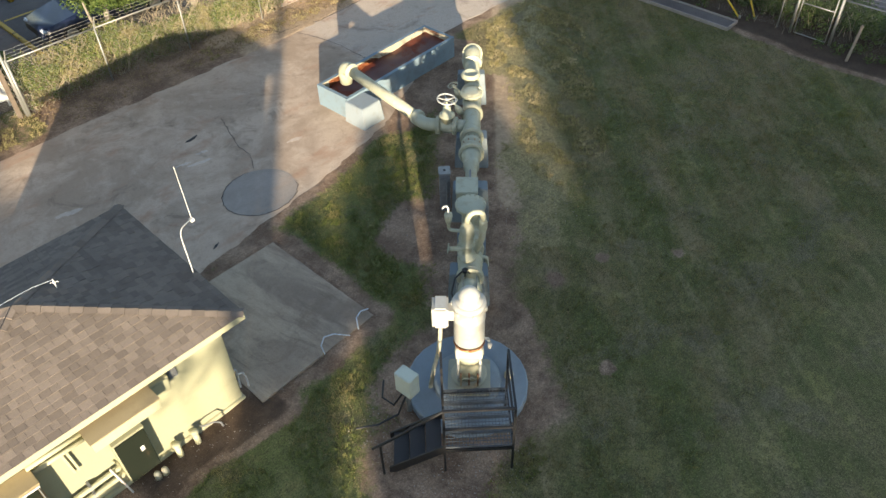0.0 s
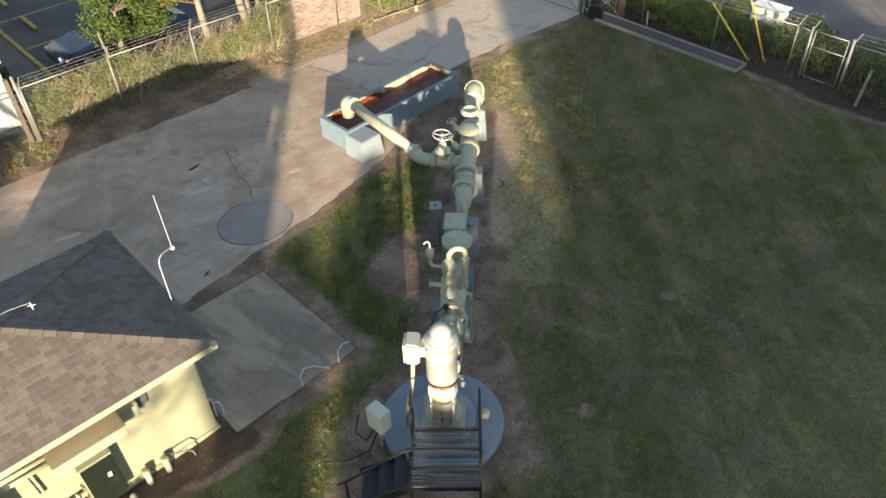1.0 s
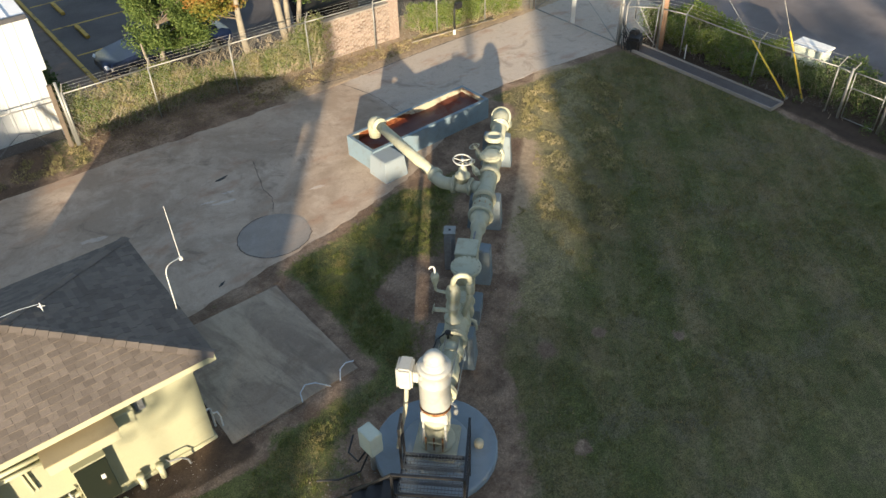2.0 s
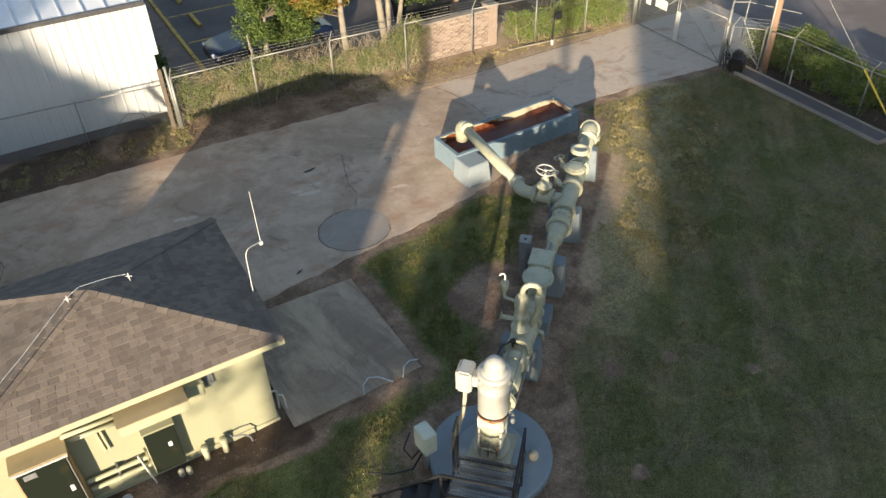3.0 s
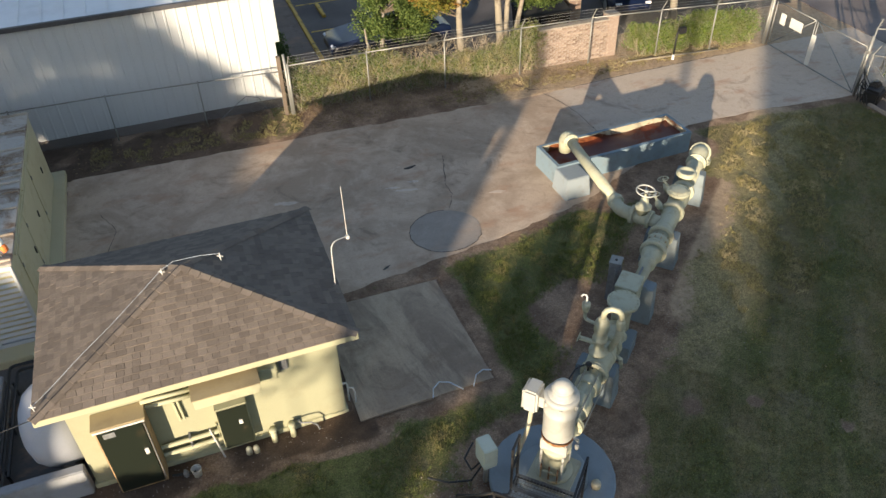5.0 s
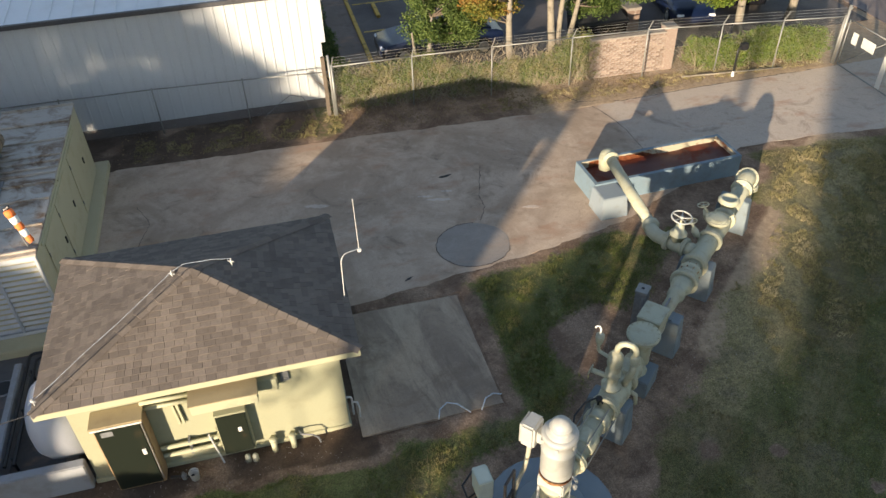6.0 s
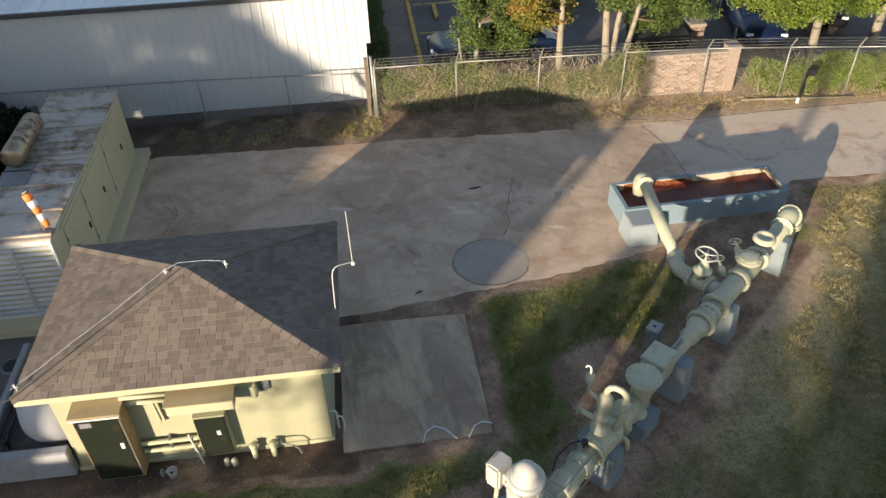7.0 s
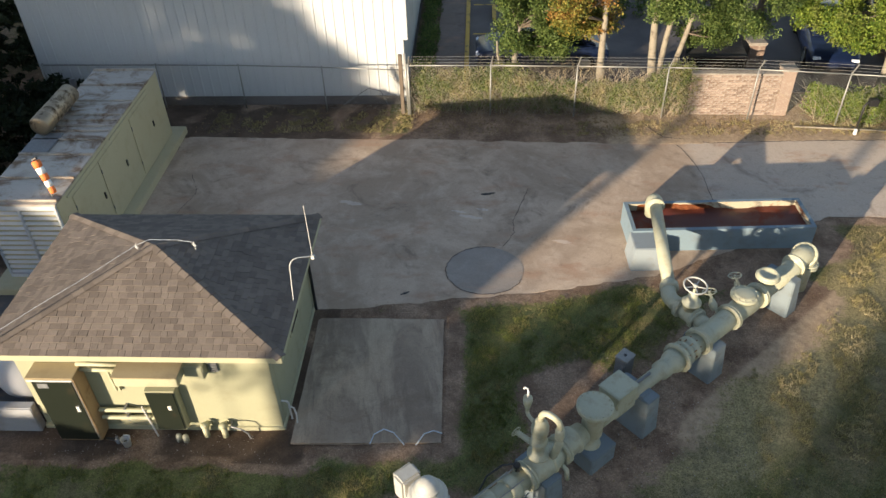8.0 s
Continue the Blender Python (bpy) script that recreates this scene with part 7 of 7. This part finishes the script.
for mid, half, low, high, many, seed in ((-2.05, 0.42, 4.3, 6.6, 11000, 74), (3.62, 0.3, 4.0, 7.35, 8000, 75)):
    tree(shade_place(mid, 24), [(0, 0, 0.08, low + 1.0, 0.05, 0.05)], [(hy * q, -hx * q, z, 0.12) for q in np.linspace(-half, half, 4) for z in np.arange(low, high, 0.32)], many, M_leaf, M_darkbark, "bushy narrow tree out of view, added for its shade", seed, 0.12, 0.2)
far_pole(2.2, 18, 12.5, 0.16)
for across, rx, z, rz, many, seed in ((-1.85, 0.66, 6.65, 0.36, 5600, 57), (-0.2, 0.62, 6.65, 1.25, 11000, 58), (1.95, 0.22, 7.9, 0.7, 5000, 72)):
    tree(shade_place(across, 24), [(0, 0, 0.035, z, 0.05, 0.05)], lobes(seed, 14, 0, 0, z, rx, rx, rz, 0.2), many, M_leaf, M_darkbark, "slim tree out of view, added for its shade", seed, 0.16, 0.25)
hx0, hy0 = shade_place(-5.9, 10)
tree((hx0, hy0), [(0, 0, 0.06, 2.6, 0.1, 0.1), (-0.4, 0.8, 0.05, 2.4, -0.6, 1.2)], [(hy * q, -hx * q, 2.8 + 0.2 * (k % 2), 0.45) for k, q in enumerate(np.linspace(-2.1, 2.0, 12))], 15000, M_leaf, M_darkbark, "wide bushy shrub out of view, added for its shade", 59, 0.1, 0.35)

# belts added out of view to hold back the glow of the low sky
hedge("far_trees", "unseen belt of trees added to block the low sky glow", -85, -24, -62, -52, 8.6, 12000, 0.6, M_leaf, 46)
hedge("far_trees", "unseen belt of trees added to block the low sky glow", -18, 70, -50, -40, 15, 26000, 0.65, M_leaf, 49)
hedge("far_trees", "unseen belt of trees added to block the low sky glow", -58, -48, -20, 70, 14, 26000, 0.65, M_leaf, 47)

# ---- grass, litter and stones ----
def grass():
    rng = np.random.default_rng(5)
    verts, faces = [], []
    xs, ys = rng.uniform(3.4, 22.6, 420000), rng.uniform(2.0, 16.6, 420000)
    for x, y in zip(xs, ys):
        if inside(x, y, DRIVE) or inside(x, y, PAD) or math.hypot(x - 6.45, y - 6.2) < 1.18:
            continue
        e = earth(x, y) + 0.5 * noise.noise((x * 3.1, y * 3.1, 2.2))
        tuft = 0.5 + 0.5 * noise.noise((x * 5.3, y * 5.3, 8.8)) + 0.35 * noise.noise((x * 1.3, y * 1.3, 4.1))
        if rng.random() < e * 1.5 or rng.random() > tuft * 1.3 - 0.15:
            continue
        a, n = (x - A0.x) * D0.x + (y - A0.y) * D0.y, (x - A0.x) * N0.x + (y - A0.y) * N0.y
        if -2.9 < n < 0 and a > 4 and rng.random() < 0.75 * fade(abs(n + 1.35), 0.6, 1.5):
            continue
        t, hh = rng.uniform(0, 6.28), rng.uniform(0.02, 0.045) + 0.035 * max(0.0, tuft - 0.4)
        w = 0.008
        c, s = math.cos(t), math.sin(t)
        l = rng.normal(0, 0.02, 2)
        i = len(verts)
        verts += [(x - c * w, y - s * w, -0.02), (x + c * w, y + s * w, -0.02), (x + l[0] - s * 0.01, y + l[1] + c * 0.01, hh)]
        faces.append((i, i + 1, i + 2))
    me = bpy.data.meshes.new("grass")
    me.from_pydata(verts, [], faces)
    me.materials.append(M_blade)
    return tagged(new("grass", me), "short patchy green and straw grass blades", "grass", kind="stuff")


grass()


def tufts(name, label, mat, areas, seed):
    """Coarser tufts where the lawn is left longer."""
    rng = np.random.default_rng(seed)
    verts, faces = [], []
    for x0, x1, y0, y1, many in areas:
        for k in range(many):
            x, y = rng.uniform(x0, x1), rng.uniform(y0, y1)
            if inside(x, y, DRIVE) or inside(x, y, PAD) or math.hypot(x - 6.45, y - 6.2) < 1.25:
                continue
            a, n = (x - A0.x) * D0.x + (y - A0.y) * D0.y, (x - A0.x) * N0.x + (y - A0.y) * N0.y
            if many == 15000 and not (-3.6 < n < -0.45) or many == 11000 and n < 0.6:
                continue
            if y < 20 and rng.random() < earth(x, y) * 1.3 or noise.noise((x * 2.3, y * 2.3, 5.5)) < -0.15:
                continue
            big = rng.uniform(0.6, 1.2)
            for b in range(7):
                t = rng.uniform(0, 6.28)
                cx, cy = x + rng.normal(0, 0.022) * big, y + rng.normal(0, 0.022) * big
                l = rng.normal(0, 0.04, 2) * big
                w, hh = 0.007 * big, rng.uniform(0.035, 0.085) * big
                c, s = math.cos(t) * w, math.sin(t) * w
                i = len(verts)
                verts += [(cx - c, cy - s, -0.02), (cx + c, cy + s, -0.02), (cx + l[0], cy + l[1], hh)]
                faces.append((i, i + 1, i + 2))
    me = bpy.data.meshes.new(name)
    me.from_pydata(verts, [], faces)
    me.materials.append(mat)
    return tagged(new(name, me), label, "grass", kind="stuff")


tufts("grass_tufts", "coarse straw-coloured grass tufts on the lawn", M_straw, [(12.5, 20.0, 8.6, 16.2, 15000), (9.6, 22.2, 20.5, 21.4, 1800), (-1.5, 5.0, 20.7, 22.2, 2000)], 17)
tufts("green_tufts", "short lush green grass tufts between pads and drive", M_lush, [(-2.5, 6.4, 4.0, 8.3, 9000), (6.6, 12.2, 8.4, 13.6, 11000)], 18)


def scatter(name, label, category, count, boxes, size, mat, seed, lift=0.008):
    """Small flakes or stones lying on the ground."""
    rng = np.random.default_rng(seed)
    verts, faces = [], []
    for k in range(count):
        x0, x1, y0, y1 = boxes[int(rng.integers(len(boxes)))]
        x, y = rng.uniform(x0, x1), rng.uniform(y0, y1)
        r = size * rng.uniform(0.4, 1.4)
        t = rng.uniform(0, 6.28)
        z = lift + (0.015 if inside(x, y, DRIVE) else 0.0)
        i = len(verts)
        for j in range(5):
            q = t + j * 1.2566
            verts.append((x + r * math.cos(q) * rng.uniform(0.6, 1), y + r * math.sin(q) * rng.uniform(0.6, 1), z + rng.uniform(-0.012, 0.004)))
        verts.append((x, y, z + r * 0.6))
        faces += [(i + j, i + (j + 1) % 5, i + 5) for j in range(5)]
    me = bpy.data.meshes.new(name)
    me.from_pydata(verts, [], faces)
    me.materials.append(mat)
    return tagged(new(name, me), label, category, kind="stuff")


scatter("leaf_litter", "dry fallen leaves and chips on the bare strip", "litter", 3500, [(-2, 22, 20.5, 22.4), (5, 16, 20.6, 22.0), (10, 22, 20.3, 21.4)], 0.03, M_litter, 31)
scatter("pebbles", "small pale stones on the bare soil", "stones", 1300, [(4.4, 6.2, 4.0, 5.4), (8.6, 12.5, 7.4, 10.6), (4.0, 6.2, 4.2, 7.2), (4.2, 5.6, 5.8, 7.2), (7.6, 12.5, 8.0, 12.0), (-1.5, 4, 8.3, 9.0)], 0.012, M_stone, 32)
scatter("lawn_specks", "small pale dry leaves lying on the lawn", "litter", 700, [(8.5, 20.0, 3.5, 9.5), (11.0, 21.0, 8.0, 14.5)], 0.022, M_litter, 33, 0.03)
s = thing("dark_scrap", "flat black scrap lying on the driveway", "scrap", (7.4, 17.33, 0.008))
part("scrap", flat([(0.17 * math.cos(t) * (1 + 0.35 * math.sin(3 * t)), 0.06 * math.sin(t) * (1 + 0.3 * math.cos(2 * t)) + 0.03 * math.cos(t)) for t in np.linspace(0, 2 * math.pi, 18, False)], 0.0, 0.012), M_black, s)
s = thing("dark_scrap", "small black scrap lying on the driveway edge", "scrap", (5.4, 13.19, 0.008))
part("scrap", flat([(0.1 * math.cos(t) * (1 + 0.3 * math.sin(2 * t)), 0.035 * math.sin(t) + 0.04 * math.cos(t)) for t in np.linspace(0, 2 * math.pi, 14, False)], 0.0, 0.012), M_black, s)
